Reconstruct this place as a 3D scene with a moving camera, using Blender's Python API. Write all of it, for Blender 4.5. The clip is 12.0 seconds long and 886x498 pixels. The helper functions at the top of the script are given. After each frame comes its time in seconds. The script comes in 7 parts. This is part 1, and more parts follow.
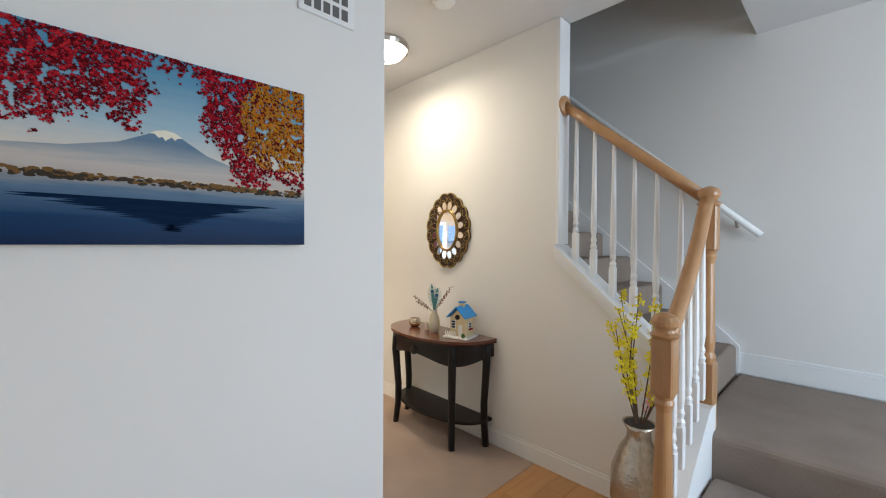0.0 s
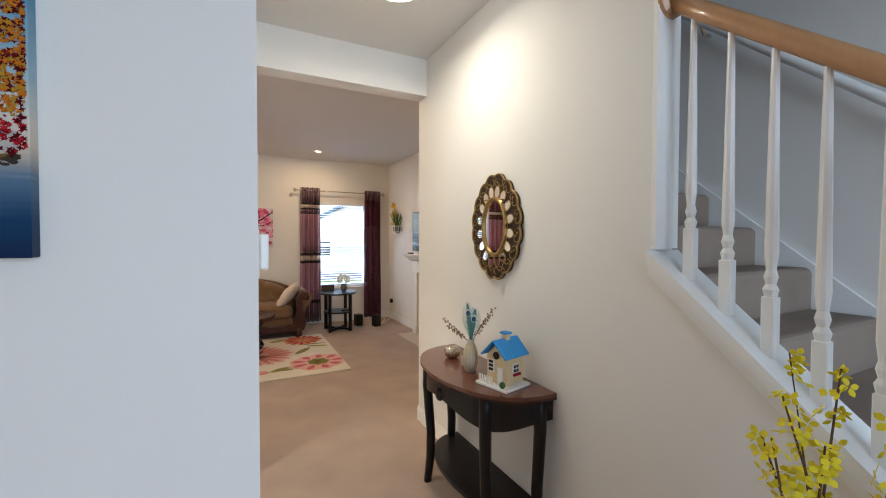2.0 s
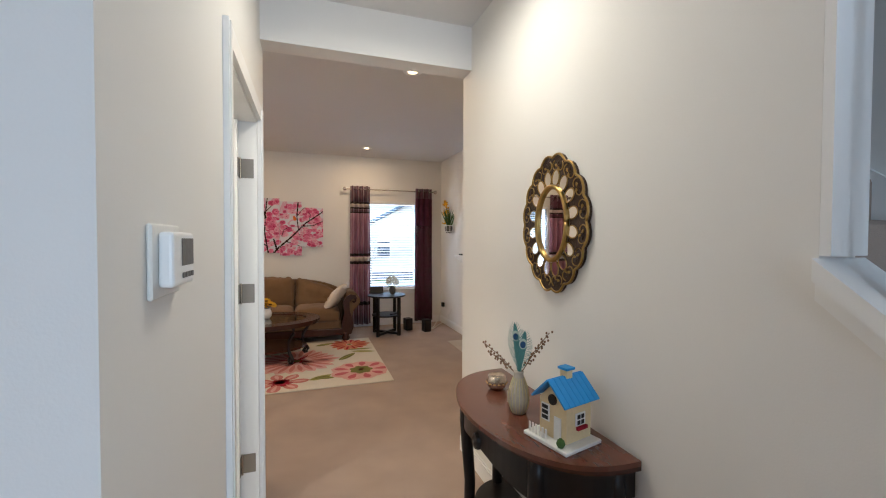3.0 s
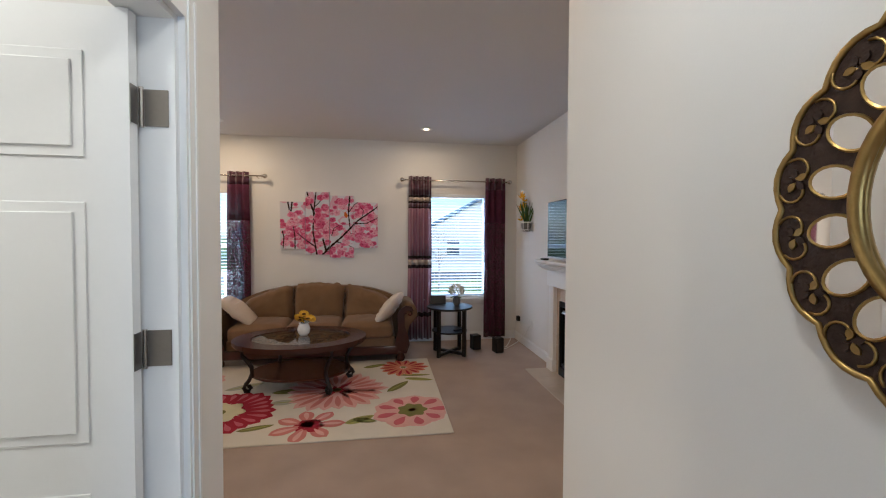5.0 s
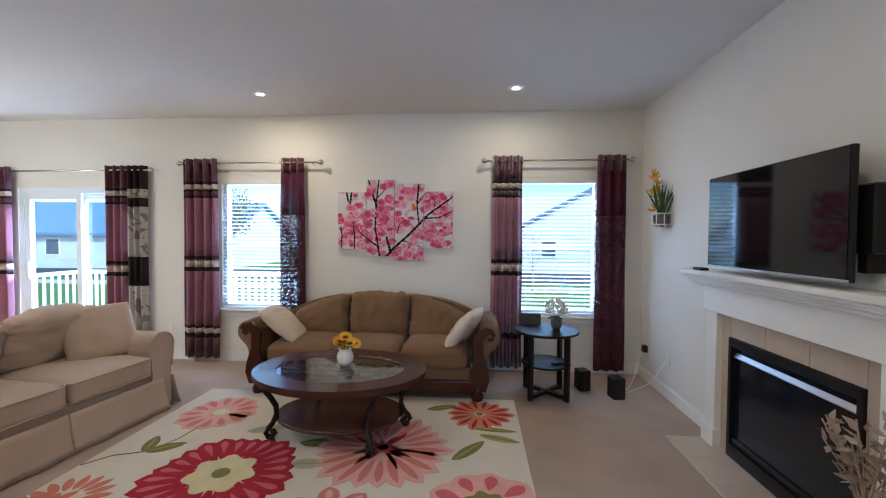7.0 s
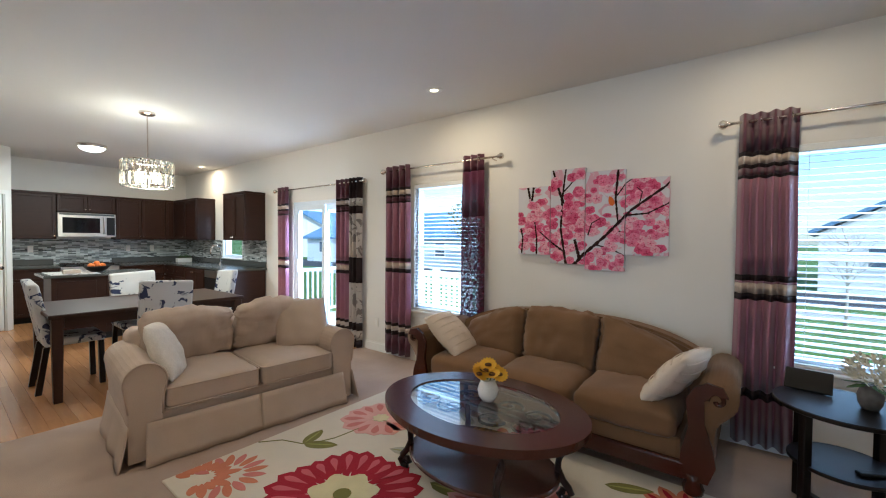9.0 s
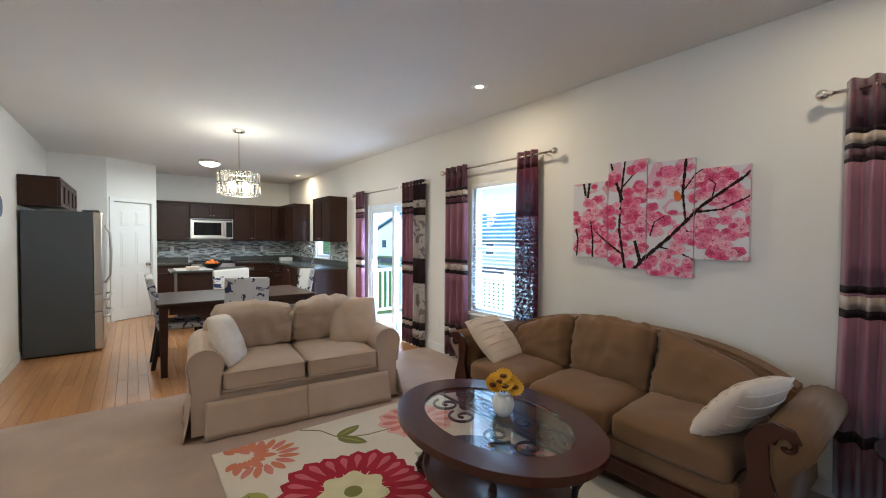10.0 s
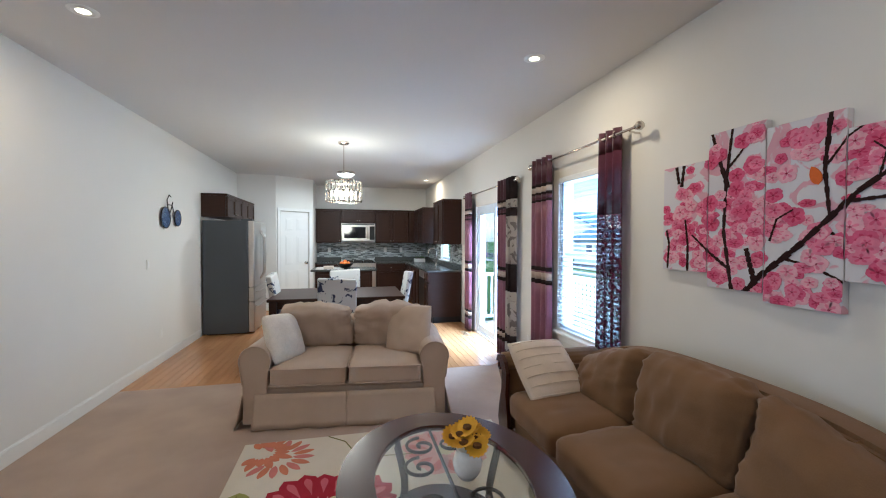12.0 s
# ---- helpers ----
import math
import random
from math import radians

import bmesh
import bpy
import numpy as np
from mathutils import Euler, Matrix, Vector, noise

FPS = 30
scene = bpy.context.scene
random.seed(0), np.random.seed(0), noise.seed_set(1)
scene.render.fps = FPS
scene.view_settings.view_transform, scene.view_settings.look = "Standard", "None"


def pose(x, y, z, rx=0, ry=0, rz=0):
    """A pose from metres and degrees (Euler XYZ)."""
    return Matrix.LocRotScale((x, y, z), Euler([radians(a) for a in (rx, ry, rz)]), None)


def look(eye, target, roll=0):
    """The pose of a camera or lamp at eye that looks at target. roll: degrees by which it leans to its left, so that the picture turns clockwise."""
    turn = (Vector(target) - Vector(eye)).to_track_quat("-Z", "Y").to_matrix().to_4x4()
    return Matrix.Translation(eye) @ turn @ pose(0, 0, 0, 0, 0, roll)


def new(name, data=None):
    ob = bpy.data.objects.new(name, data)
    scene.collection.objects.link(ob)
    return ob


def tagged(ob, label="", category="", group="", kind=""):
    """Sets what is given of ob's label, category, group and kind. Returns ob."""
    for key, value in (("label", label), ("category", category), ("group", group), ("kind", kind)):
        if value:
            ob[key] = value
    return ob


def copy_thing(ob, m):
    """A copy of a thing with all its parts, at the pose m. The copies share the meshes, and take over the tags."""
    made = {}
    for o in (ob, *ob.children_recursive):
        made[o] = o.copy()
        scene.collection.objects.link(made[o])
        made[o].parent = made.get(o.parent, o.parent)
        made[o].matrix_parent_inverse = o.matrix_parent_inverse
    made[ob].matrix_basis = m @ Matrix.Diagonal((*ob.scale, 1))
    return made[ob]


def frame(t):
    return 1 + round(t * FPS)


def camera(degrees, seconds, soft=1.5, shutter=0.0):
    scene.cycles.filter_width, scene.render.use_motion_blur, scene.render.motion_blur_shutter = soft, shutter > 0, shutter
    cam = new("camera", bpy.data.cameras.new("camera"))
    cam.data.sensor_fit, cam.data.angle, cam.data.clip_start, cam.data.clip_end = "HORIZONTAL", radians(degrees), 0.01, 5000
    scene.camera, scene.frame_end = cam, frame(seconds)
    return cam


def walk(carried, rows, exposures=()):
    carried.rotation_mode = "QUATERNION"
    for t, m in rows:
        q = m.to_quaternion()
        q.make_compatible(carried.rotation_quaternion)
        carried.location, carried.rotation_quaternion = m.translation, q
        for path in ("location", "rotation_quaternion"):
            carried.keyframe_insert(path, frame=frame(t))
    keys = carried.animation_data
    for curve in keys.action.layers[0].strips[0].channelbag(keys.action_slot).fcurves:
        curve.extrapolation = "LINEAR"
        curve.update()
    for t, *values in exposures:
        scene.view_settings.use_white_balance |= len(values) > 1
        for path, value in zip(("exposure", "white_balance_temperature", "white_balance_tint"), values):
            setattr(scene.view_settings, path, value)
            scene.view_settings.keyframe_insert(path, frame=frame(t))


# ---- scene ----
cam = camera(95.7, 12.0, soft=1.1)
METRES, EYE, TILT, LEAN, TURN = 6.4, 1.4, 0.0, 0.0, -44.2
ROWS = [
    (0.0, 0.0, 0.0, 0.0, 0.01, -0.9, -0.34),
    (0.5, 0.0217, 0.0295, 0.003, 3.39, -1.26, -0.38),
    (1.0, 0.0389, 0.0683, 0.0029, 7.53, -1.42, -0.32),
    (1.5, 0.0523, 0.1061, 0.0022, 12.34, -1.36, -0.24),
    (2.0, 0.0637, 0.1429, 0.0036, 17.1, -1.31, -0.15),
    (2.5, 0.0613, 0.1774, 0.0042, 21.3, -1.32, -0.29),
    (3.0, 0.0543, 0.2161, 0.0039, 25.64, -1.31, -0.2),
    (3.5, 0.0463, 0.2556, 0.0041, 29.25, -1.31, -0.22),
    (5.5, -0.0592, 0.4077, 0.0075, 37.42, -1.62, -0.31),
    (6.0, -0.0842, 0.4472, 0.0065, 39.64, -1.62, -0.38),
    (6.5, -0.111, 0.4857, 0.0043, 43.44, -1.63, -0.38),
    (7.0, -0.143, 0.5259, 0.0036, 48.96, -1.61, -0.4),
    (9.0, -0.2053, 0.65, 0.0033, 82.14, -1.34, -0.45),
    (9.5, -0.2119, 0.6853, 0.0044, 89.81, -1.3, -0.44),
    (10.0, -0.2184, 0.7276, 0.0048, 96.41, -1.35, -0.35),
    (10.5, -0.238, 0.768, 0.0044, 102.66, -1.35, -0.33),
    (11.0, -0.2611, 0.8072, 0.0083, 108.99, -1.35, -0.29),
    (11.5, -0.293, 0.8409, 0.0089, 115.03, -1.39, -0.22),
    (12.0, -0.3305, 0.8592, 0.011, 120.81, -1.38, -0.22),
]
walk(cam, [(t, pose(0, 0, EYE, TILT, LEAN, TURN) @ pose(METRES * x, METRES * y, METRES * z, 90 + pitch, roll, yaw)) for t, x, y, z, yaw, pitch, roll in ROWS],
     [(0.0, 1.18, 6100, 8), (2.5, 0.98, 5700, 8), (5.5, 0.62, 4950, 8), (6.5, 0.92, 4600, 4), (9.5, 0.84, 4800, 0), (12.0, 0.85, 4550, 1)])

# ---- world and light ----
world = bpy.data.worlds.new("sky")
scene.world = world
world.use_nodes = True
wn = world.node_tree
sky = wn.nodes.new("ShaderNodeTexSky")
sky.sky_type = "NISHITA"
sky.sun_disc = False
sky.sun_elevation = radians(36)
sky.sun_rotation = radians(120)
wn.links.new(sky.outputs[0], wn.nodes["Background"].inputs[0])
wn.nodes["Background"].inputs[1].default_value = 0.15
sun = new("sun", bpy.data.lights.new("sun", "SUN"))
sun.data.energy, sun.data.angle, sun.data.color = 3.2, radians(0.5), (1, 0.94, 0.86)
sun.matrix_world = look((30, -18, 26), (0, 0, 0))


def area_light(name, at, to, w, h, watts, color):
    ob = new(name, bpy.data.lights.new(name, "AREA"))
    ob.data.shape, ob.data.size, ob.data.size_y = "RECTANGLE", w, h
    ob.data.energy, ob.data.color = watts, color
    ob.matrix_world = look(at, to)
    return ob


def bulb(name, x, y, z, watts, color, r=0.05):
    ob = new(name, bpy.data.lights.new(name, "POINT"))
    ob.data.energy, ob.data.color, ob.data.shadow_soft_size = watts, color, r
    ob.location = (x, y, z)
    return ob


DAY, WARM = (0.80, 0.90, 1.0), (1.0, 0.66, 0.34)


def can(name, x, y, z, watts, color, r=0.05):
    ob = new(name, bpy.data.lights.new(name, "AREA"))
    ob.data.shape, ob.data.size = "DISK", 2 * r
    ob.data.energy, ob.data.color = watts, color
    ob.location = (x, y, z)
    return ob


# daylight at the heads of the openings, from outside
area_light("skylight_window_1", (-0.75, 7.85, 2.75), (-0.75, 5.0, 0.6), 1.6, 0.8, 115, DAY)
area_light("skylight_window_2", (2.53, 7.85, 2.75), (2.53, 5.0, 0.6), 1.6, 0.8, 115, DAY)
area_light("skylight_slider", (-3.0, 7.9, 2.7), (-3.0, 4.2, 0.8), 2.2, 0.9, 560, DAY)
area_light("skylight_kitchen", (-5.75, 7.85, 2.7), (-5.75, 5.6, 0.6), 0.9, 0.7, 40, DAY)
area_light("skylight_front", (1.8, -2.55, 1.5), (2.4, 1.0, 1.1), 1.8, 1.9, 36, (0.74, 0.87, 1.0))
# daylight thrown up by the sunlit lawn and deck, below the sills
area_light("lawn_bounce_window_1", (-0.75, 8.05, 0.05), (-0.75, 5.0, 2.6), 1.0, 0.5, 45, (0.78, 0.88, 1.0))
area_light("lawn_bounce_window_2", (2.53, 8.05, 0.05), (2.53, 5.0, 2.6), 1.0, 0.5, 45, (0.78, 0.88, 1.0))

# ---- materials ----


def material(name, color, rough=0.5, metal=0.0, vary=0.12, scale=6.0, bump=0.0, bump_scale=80.0, fine=0.06, sheen=0.0, coat=0.0,
             stretch=(1, 1, 1), per_object=0.0, emit=None, strength=0.0, spec=0.5):
    m = bpy.data.materials.new(name)
    m.use_nodes = True
    n, l = m.node_tree.nodes, m.node_tree.links
    b = n["Principled BSDF"]
    b.inputs["Roughness"].default_value = rough
    b.inputs["Metallic"].default_value = metal
    b.inputs["Specular IOR Level"].default_value = spec if rough < 0.55 else 0.5 * spec
    b.inputs["Sheen Weight"].default_value = sheen
    b.inputs["Coat Weight"].default_value = coat
    b.inputs["Coat Roughness"].default_value = 0.12
    tc = n.new("ShaderNodeTexCoord")
    mp = n.new("ShaderNodeMapping")
    mp.inputs["Scale"].default_value = stretch
    l.new(tc.outputs["Object"], mp.inputs[0])
    big, small = n.new("ShaderNodeTexNoise"), n.new("ShaderNodeTexNoise")
    big.inputs["Scale"].default_value, small.inputs["Scale"].default_value = scale, bump_scale
    big.inputs["Detail"].default_value = 4
    for t in (big, small):
        l.new(mp.outputs[0], t.inputs["Vector"])
    add = n.new("ShaderNodeMath")
    add.operation = "MULTIPLY_ADD"
    l.new(big.outputs[0], add.inputs[0])
    add.inputs[1].default_value, add.inputs[2].default_value = 2 * vary, 1 - vary
    add2 = n.new("ShaderNodeMath")
    add2.operation = "MULTIPLY_ADD"
    l.new(small.outputs[0], add2.inputs[0])
    add2.inputs[1].default_value, add2.inputs[2].default_value = 2 * fine, -fine
    s = n.new("ShaderNodeMath")
    l.new(add.outputs[0], s.inputs[0]), l.new(add2.outputs[0], s.inputs[1])
    last = s
    if per_object:
        info = n.new("ShaderNodeObjectInfo")
        k = n.new("ShaderNodeMath")
        k.operation = "MULTIPLY_ADD"
        l.new(info.outputs["Random"], k.inputs[0])
        k.inputs[1].default_value, k.inputs[2].default_value = 2 * per_object, 1 - per_object
        k2 = n.new("ShaderNodeMath")
        k2.operation = "MULTIPLY"
        l.new(k.outputs[0], k2.inputs[0]), l.new(s.outputs[0], k2.inputs[1])
        last = k2
    mul = n.new("ShaderNodeVectorMath")
    mul.operation = "SCALE"
    mul.inputs[0].default_value = color
    l.new(last.outputs[0], mul.inputs["Scale"])
    l.new(mul.outputs[0], b.inputs["Base Color"])
    if bump:
        bp = n.new("ShaderNodeBump")
        bp.inputs["Strength"].default_value, bp.inputs["Distance"].default_value = bump, 0.004
        l.new(small.outputs[0], bp.inputs["Height"]), l.new(bp.outputs[0], b.inputs["Normal"])
    if emit:
        b.inputs["Emission Color"].default_value = (*emit, 1)
        b.inputs["Emission Strength"].default_value = strength
    return m


def glass(name, color=(1, 1, 1), rough=0.0):
    m = bpy.data.materials.new(name)
    m.use_nodes = True
    b = m.node_tree.nodes["Principled BSDF"]
    b.inputs["Base Color"].default_value = (*color, 1)
    b.inputs["Roughness"].default_value = rough
    b.inputs["Transmission Weight"].default_value = 1
    b.inputs["IOR"].default_value = 1.45
    return m


def sheer(name, color, open_share, scale):
    """A thin woven cloth: threads mixed with holes, denser in printed flower motifs."""
    m = material(name, color, 0.8, vary=0.3, scale=9)
    n, l = m.node_tree.nodes, m.node_tree.links
    b, out = n["Principled BSDF"], n["Material Output"]
    tr, mix, v, ramp, tc = (n.new(k) for k in ("ShaderNodeBsdfTransparent", "ShaderNodeMixShader", "ShaderNodeTexNoise", "ShaderNodeValToRGB", "ShaderNodeTexCoord"))
    v.inputs["Scale"].default_value = scale
    v.inputs["Detail"].default_value = 3
    l.new(tc.outputs["Object"], v.inputs["Vector"])
    ramp.color_ramp.elements[0].position, ramp.color_ramp.elements[1].position = 0.45, 0.60
    ramp.color_ramp.elements[0].color = (open_share,) * 3 + (1,)
    ramp.color_ramp.elements[1].color = (0.06, 0.06, 0.06, 1)
    l.new(v.outputs[0], ramp.inputs[0])
    l.new(ramp.outputs[0], mix.inputs[0])
    l.new(b.outputs[0], mix.inputs[1]), l.new(tr.outputs[0], mix.inputs[2])
    l.new(mix.outputs[0], out.inputs[0])
    return m


WALL = material("wall_paint", (0.79, 0.775, 0.745), 0.75, vary=0.025, scale=1.2, bump=0.06, bump_scale=220, fine=0.01)
CEIL = material("ceiling_paint", (0.70, 0.69, 0.68), 0.85, vary=0.03, scale=0.9, bump=0.08, bump_scale=150, fine=0.01)
TRIM = material("trim_paint", (0.83, 0.83, 0.82), 0.4, vary=0.02, scale=3, fine=0.01)
CARPET = material("carpet", (0.41, 0.31, 0.25), 0.95, vary=0.22, scale=3.0, bump=0.9, bump_scale=260, fine=0.18, sheen=0.08)
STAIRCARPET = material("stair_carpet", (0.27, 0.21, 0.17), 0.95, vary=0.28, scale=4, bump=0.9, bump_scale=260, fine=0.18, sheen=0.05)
OAKFLOOR = material("oak_floor", (0.46, 0.235, 0.095), 0.2, vary=0.2, scale=5, bump=0.05, bump_scale=40, fine=0.06, stretch=(0.5, 6, 6), per_object=0.09)
OAK = material("honey_oak", (0.44, 0.235, 0.10), 0.35, vary=0.22, scale=7, bump_scale=60, fine=0.08, coat=0.3, stretch=(3, 3, 0.6))
ESPRESSO = material("espresso_wood", (0.030, 0.011, 0.006), 0.42, spec=0.3, vary=0.3, scale=6, bump_scale=50, fine=0.1, stretch=(1, 1, 5))
BLACKWOOD = material("black_wood", (0.007, 0.005, 0.005), 0.35, spec=0.35, vary=0.25, scale=8)
MAHOGANY = material("mahogany", (0.050, 0.014, 0.008), 0.25, spec=0.4, vary=0.35, scale=5, bump_scale=50, fine=0.1, coat=0.12, stretch=(1, 6, 1))
REDTOP = material("polished_mahogany", (0.12, 0.036, 0.02), 0.22, vary=0.35, scale=5, bump_scale=50, fine=0.1, coat=0.4, stretch=(6, 1, 1))
STONE_TILE = material("stone_tile", (0.52, 0.43, 0.34), 0.4, vary=0.15, scale=7, bump=0.1, bump_scale=60, fine=0.05, per_object=0.06)
COUNTER = material("granite_counter", (0.075, 0.078, 0.075), 0.25, vary=0.25, scale=60, bump_scale=160, fine=0.25, coat=0.2)
STEEL = material("brushed_steel", (0.60, 0.58, 0.55), 0.3, 1.0, vary=0.05, scale=10, stretch=(1, 1, 20))
SLATE = material("grey_fridge_side", (0.055, 0.062, 0.072), 0.45, vary=0.08, scale=2, bump=0.1, bump_scale=300)
NICKEL = material("nickel", (0.62, 0.58, 0.53), 0.25, 1.0, vary=0.05)
IRON = material("dark_iron", (0.035, 0.028, 0.026), 0.45, 0.7, vary=0.2, scale=20)
BLACK = material("black_plastic", (0.009, 0.009, 0.010), 0.4, spec=0.3, vary=0.1)
SCREEN = material("tv_glass", (0.006, 0.006, 0.008), 0.06, vary=0.05)
FIREGLASS = material("fire_glass", (0.010, 0.013, 0.02), 0.12, vary=0.1)
GLASS = glass("clear_glass")
TABLEGLASS = glass("table_glass", (0.93, 0.97, 0.96))
MIRROR = material("mirror_silver", (0.92, 0.92, 0.92), 0.02, 1.0, vary=0.0, fine=0.0)
BLINDS = material("blind_vinyl", (0.84, 0.85, 0.86), 0.5, vary=0.02)
# white vinyl, its colour tinted blue to imitate sky light on the frames
SKY_TINTED_VINYL = material("window_vinyl_sky_tint", (0.74, 0.81, 0.90), 0.4, vary=0.02)
PLATE = material("switch_plate", (0.80, 0.79, 0.75), 0.4, vary=0.02)
LAMPGLOW = material("lamp_lens", (0.9, 0.85, 0.75), 0.5, emit=(1.0, 0.70, 0.36), strength=6)
FLUSHGLOW = material("lit_frosted_glass", (0.9, 0.88, 0.8), 0.4, emit=(1.0, 0.88, 0.68), strength=4)
TAN = material("brown_microfibre", (0.185, 0.105, 0.050), 0.9, vary=0.26, scale=4, bump=0.25, bump_scale=180, fine=0.08, sheen=0.15)
BEIGE = material("beige_slipcover", (0.49, 0.395, 0.32), 0.9, vary=0.1, scale=5, bump=0.35, bump_scale=300, fine=0.06, sheen=0.05)
CREAM = material("cream_cushion", (0.66, 0.57, 0.48), 0.9, vary=0.1, scale=8, bump=0.5, bump_scale=140, fine=0.08)
PLUM = material("plum_satin", (0.075, 0.012, 0.034), 0.45, vary=0.2, scale=9, sheen=0.4)
MAUVE = material("mauve_satin", (0.25, 0.10, 0.16), 0.42, vary=0.12, scale=9, sheen=0.3)
SILVER = material("silver_band", (0.50, 0.42, 0.37), 0.4, vary=0.25, scale=40)
GREYCLOTH = material("grey_pattern_cloth", (0.45, 0.42, 0.41), 0.6, vary=0.5, scale=14)
BLACKCLOTH = material("black_band", (0.022, 0.014, 0.018), 0.7, vary=0.3, scale=20)
SHEER = sheer("plum_sheer", (0.085, 0.018, 0.045), 0.36, 42)
SHEERTOP = sheer("plum_voile", (0.085, 0.018, 0.045), 0.14, 12)
HINGE = material("satin_hinge", (0.26, 0.24, 0.22), 0.35, 1.0, vary=0.1)
PORCELAIN = material("white_porcelain", (0.84, 0.82, 0.78), 0.2, vary=0.03, coat=0.4)
WHITEKNIT = material("white_knit", (0.74, 0.70, 0.64), 0.9, vary=0.12, scale=30, bump=0.9, bump_scale=110, fine=0.12)
BLUE = material("sky_blue_paint", (0.03, 0.26, 0.62), 0.5, vary=0.08, scale=20)
BUTTER = material("pale_yellow_paint", (0.70, 0.56, 0.33), 0.6, vary=0.08, scale=30)
WHITE = material("white_paint", (0.80, 0.79, 0.76), 0.5, vary=0.04)
BRONZE = material("antique_bronze", (0.045, 0.026, 0.018), 0.4, 0.5, vary=0.8, scale=45, bump=0.6, bump_scale=120)
GOLD = material("aged_gold", (0.36, 0.24, 0.08), 0.35, 1.0, vary=0.3, scale=40)
MERCURY = material("mercury_glass", (0.52, 0.46, 0.38), 0.25, 0.85, vary=0.4, scale=45, bump=0.5, bump_scale=70)
RUGBASE = material("rug_cream", (0.68, 0.62, 0.52), 0.95, vary=0.06, scale=6, bump=0.8, bump_scale=240, fine=0.08)


def two_tone(name, ca, cb, scale, cut=0.55, rough=0.8):
    """A woven or printed pattern of two colours in irregular sprays."""
    m = material(name, ca, rough)
    n, l = m.node_tree.nodes, m.node_tree.links
    tc, t, r = n.new("ShaderNodeTexCoord"), n.new("ShaderNodeTexNoise"), n.new("ShaderNodeValToRGB")
    t.inputs["Scale"].default_value, t.inputs["Detail"].default_value, t.inputs["Distortion"].default_value = scale, 3, 1.4
    l.new(tc.outputs["Object"], t.inputs["Vector"])
    e = r.color_ramp.elements
    e[0].position, e[1].position, e[0].color, e[1].color = cut, cut + 0.03, (*ca, 1), (*cb, 1)
    l.new(t.outputs[0], r.inputs[0])
    l.new(r.outputs[0], n["Principled BSDF"].inputs["Base Color"])
    return m


CHAIRCLOTH = two_tone("navy_print_cloth", (0.52, 0.53, 0.55), (0.03, 0.04, 0.10), 7.5, 0.58)
GREYCLOTH = two_tone("grey_print_cloth", (0.48, 0.45, 0.43), (0.20, 0.18, 0.18), 9, 0.56)


def mosaic(name):
    """Thin glass strips of mixed grey and white in staggered rows."""
    m = material(name, (0.5, 0.5, 0.5), 0.2)
    n, l = m.node_tree.nodes, m.node_tree.links
    tc, sp, cb, br = n.new("ShaderNodeTexCoord"), n.new("ShaderNodeSeparateXYZ"), n.new("ShaderNodeCombineXYZ"), n.new("ShaderNodeTexBrick")
    add = n.new("ShaderNodeMath")
    l.new(tc.outputs["Object"], sp.inputs[0])
    l.new(sp.outputs[0], add.inputs[0]), l.new(sp.outputs[1], add.inputs[1])
    l.new(add.outputs[0], cb.inputs[0]), l.new(sp.outputs[2], cb.inputs[1])
    l.new(cb.outputs[0], br.inputs["Vector"])
    br.inputs["Scale"].default_value = 1.0
    br.inputs["Brick Width"].default_value, br.inputs["Row Height"].default_value, br.inputs["Mortar Size"].default_value = 0.11, 0.022, 0.0016
    br.inputs["Color1"].default_value, br.inputs["Color2"].default_value = (0.62, 0.66, 0.66, 1), (0.045, 0.055, 0.06, 1)
    br.inputs["Mortar"].default_value = (0.30, 0.30, 0.29, 1)
    l.new(br.outputs[0], n["Principled BSDF"].inputs["Base Color"])
    return m


MOSAIC = mosaic("glass_mosaic")

# ---- shapes ----


def thing(name, label, category, m=None, group="", kind=""):
    ob = tagged(new(name), label, category, group, kind)
    ob.matrix_basis = m or Matrix()
    return ob


def part(name, bm, mat, parent=None, label="", smooth=False):
    me = bpy.data.meshes.new(name)
    bmesh.ops.recalc_face_normals(bm, faces=bm.faces)
    bm.to_mesh(me)
    bm.free()
    me.materials.append(mat)
    if smooth:
        for p in me.polygons:
            p.use_smooth = True
    ob = new(name, me)
    if parent:
        ob.parent = parent
    return tagged(ob, label)


def setting(name, bm, mat, label, category):
    return tagged(part(name, bm, mat), label, category, "", "structure")


def box(x0, x1, y0, y1, z0, z1, bevel=0.0, bm=None, seg=1):
    one = bmesh.new()
    bmesh.ops.create_cube(one, size=1)
    for v in one.verts:
        v.co = ((x0 + x1) / 2 + v.co.x * (x1 - x0), (y0 + y1) / 2 + v.co.y * (y1 - y0), (z0 + z1) / 2 + v.co.z * (z1 - z0))
    if bevel:
        bmesh.ops.bevel(one, geom=one.edges[:], offset=bevel, segments=seg, affect="EDGES", profile=0.5)
    return join(bm, one)


def join(bm, other):
    if bm is None:
        return other
    at = {}
    for v in other.verts:
        at[v] = bm.verts.new(v.co)
    for f in other.faces:
        try:
            bm.faces.new([at[v] for v in f.verts])
        except ValueError:
            pass
    other.free()
    return bm


def moved(bm, m):
    bmesh.ops.transform(bm, matrix=m, verts=bm.verts)
    return bm


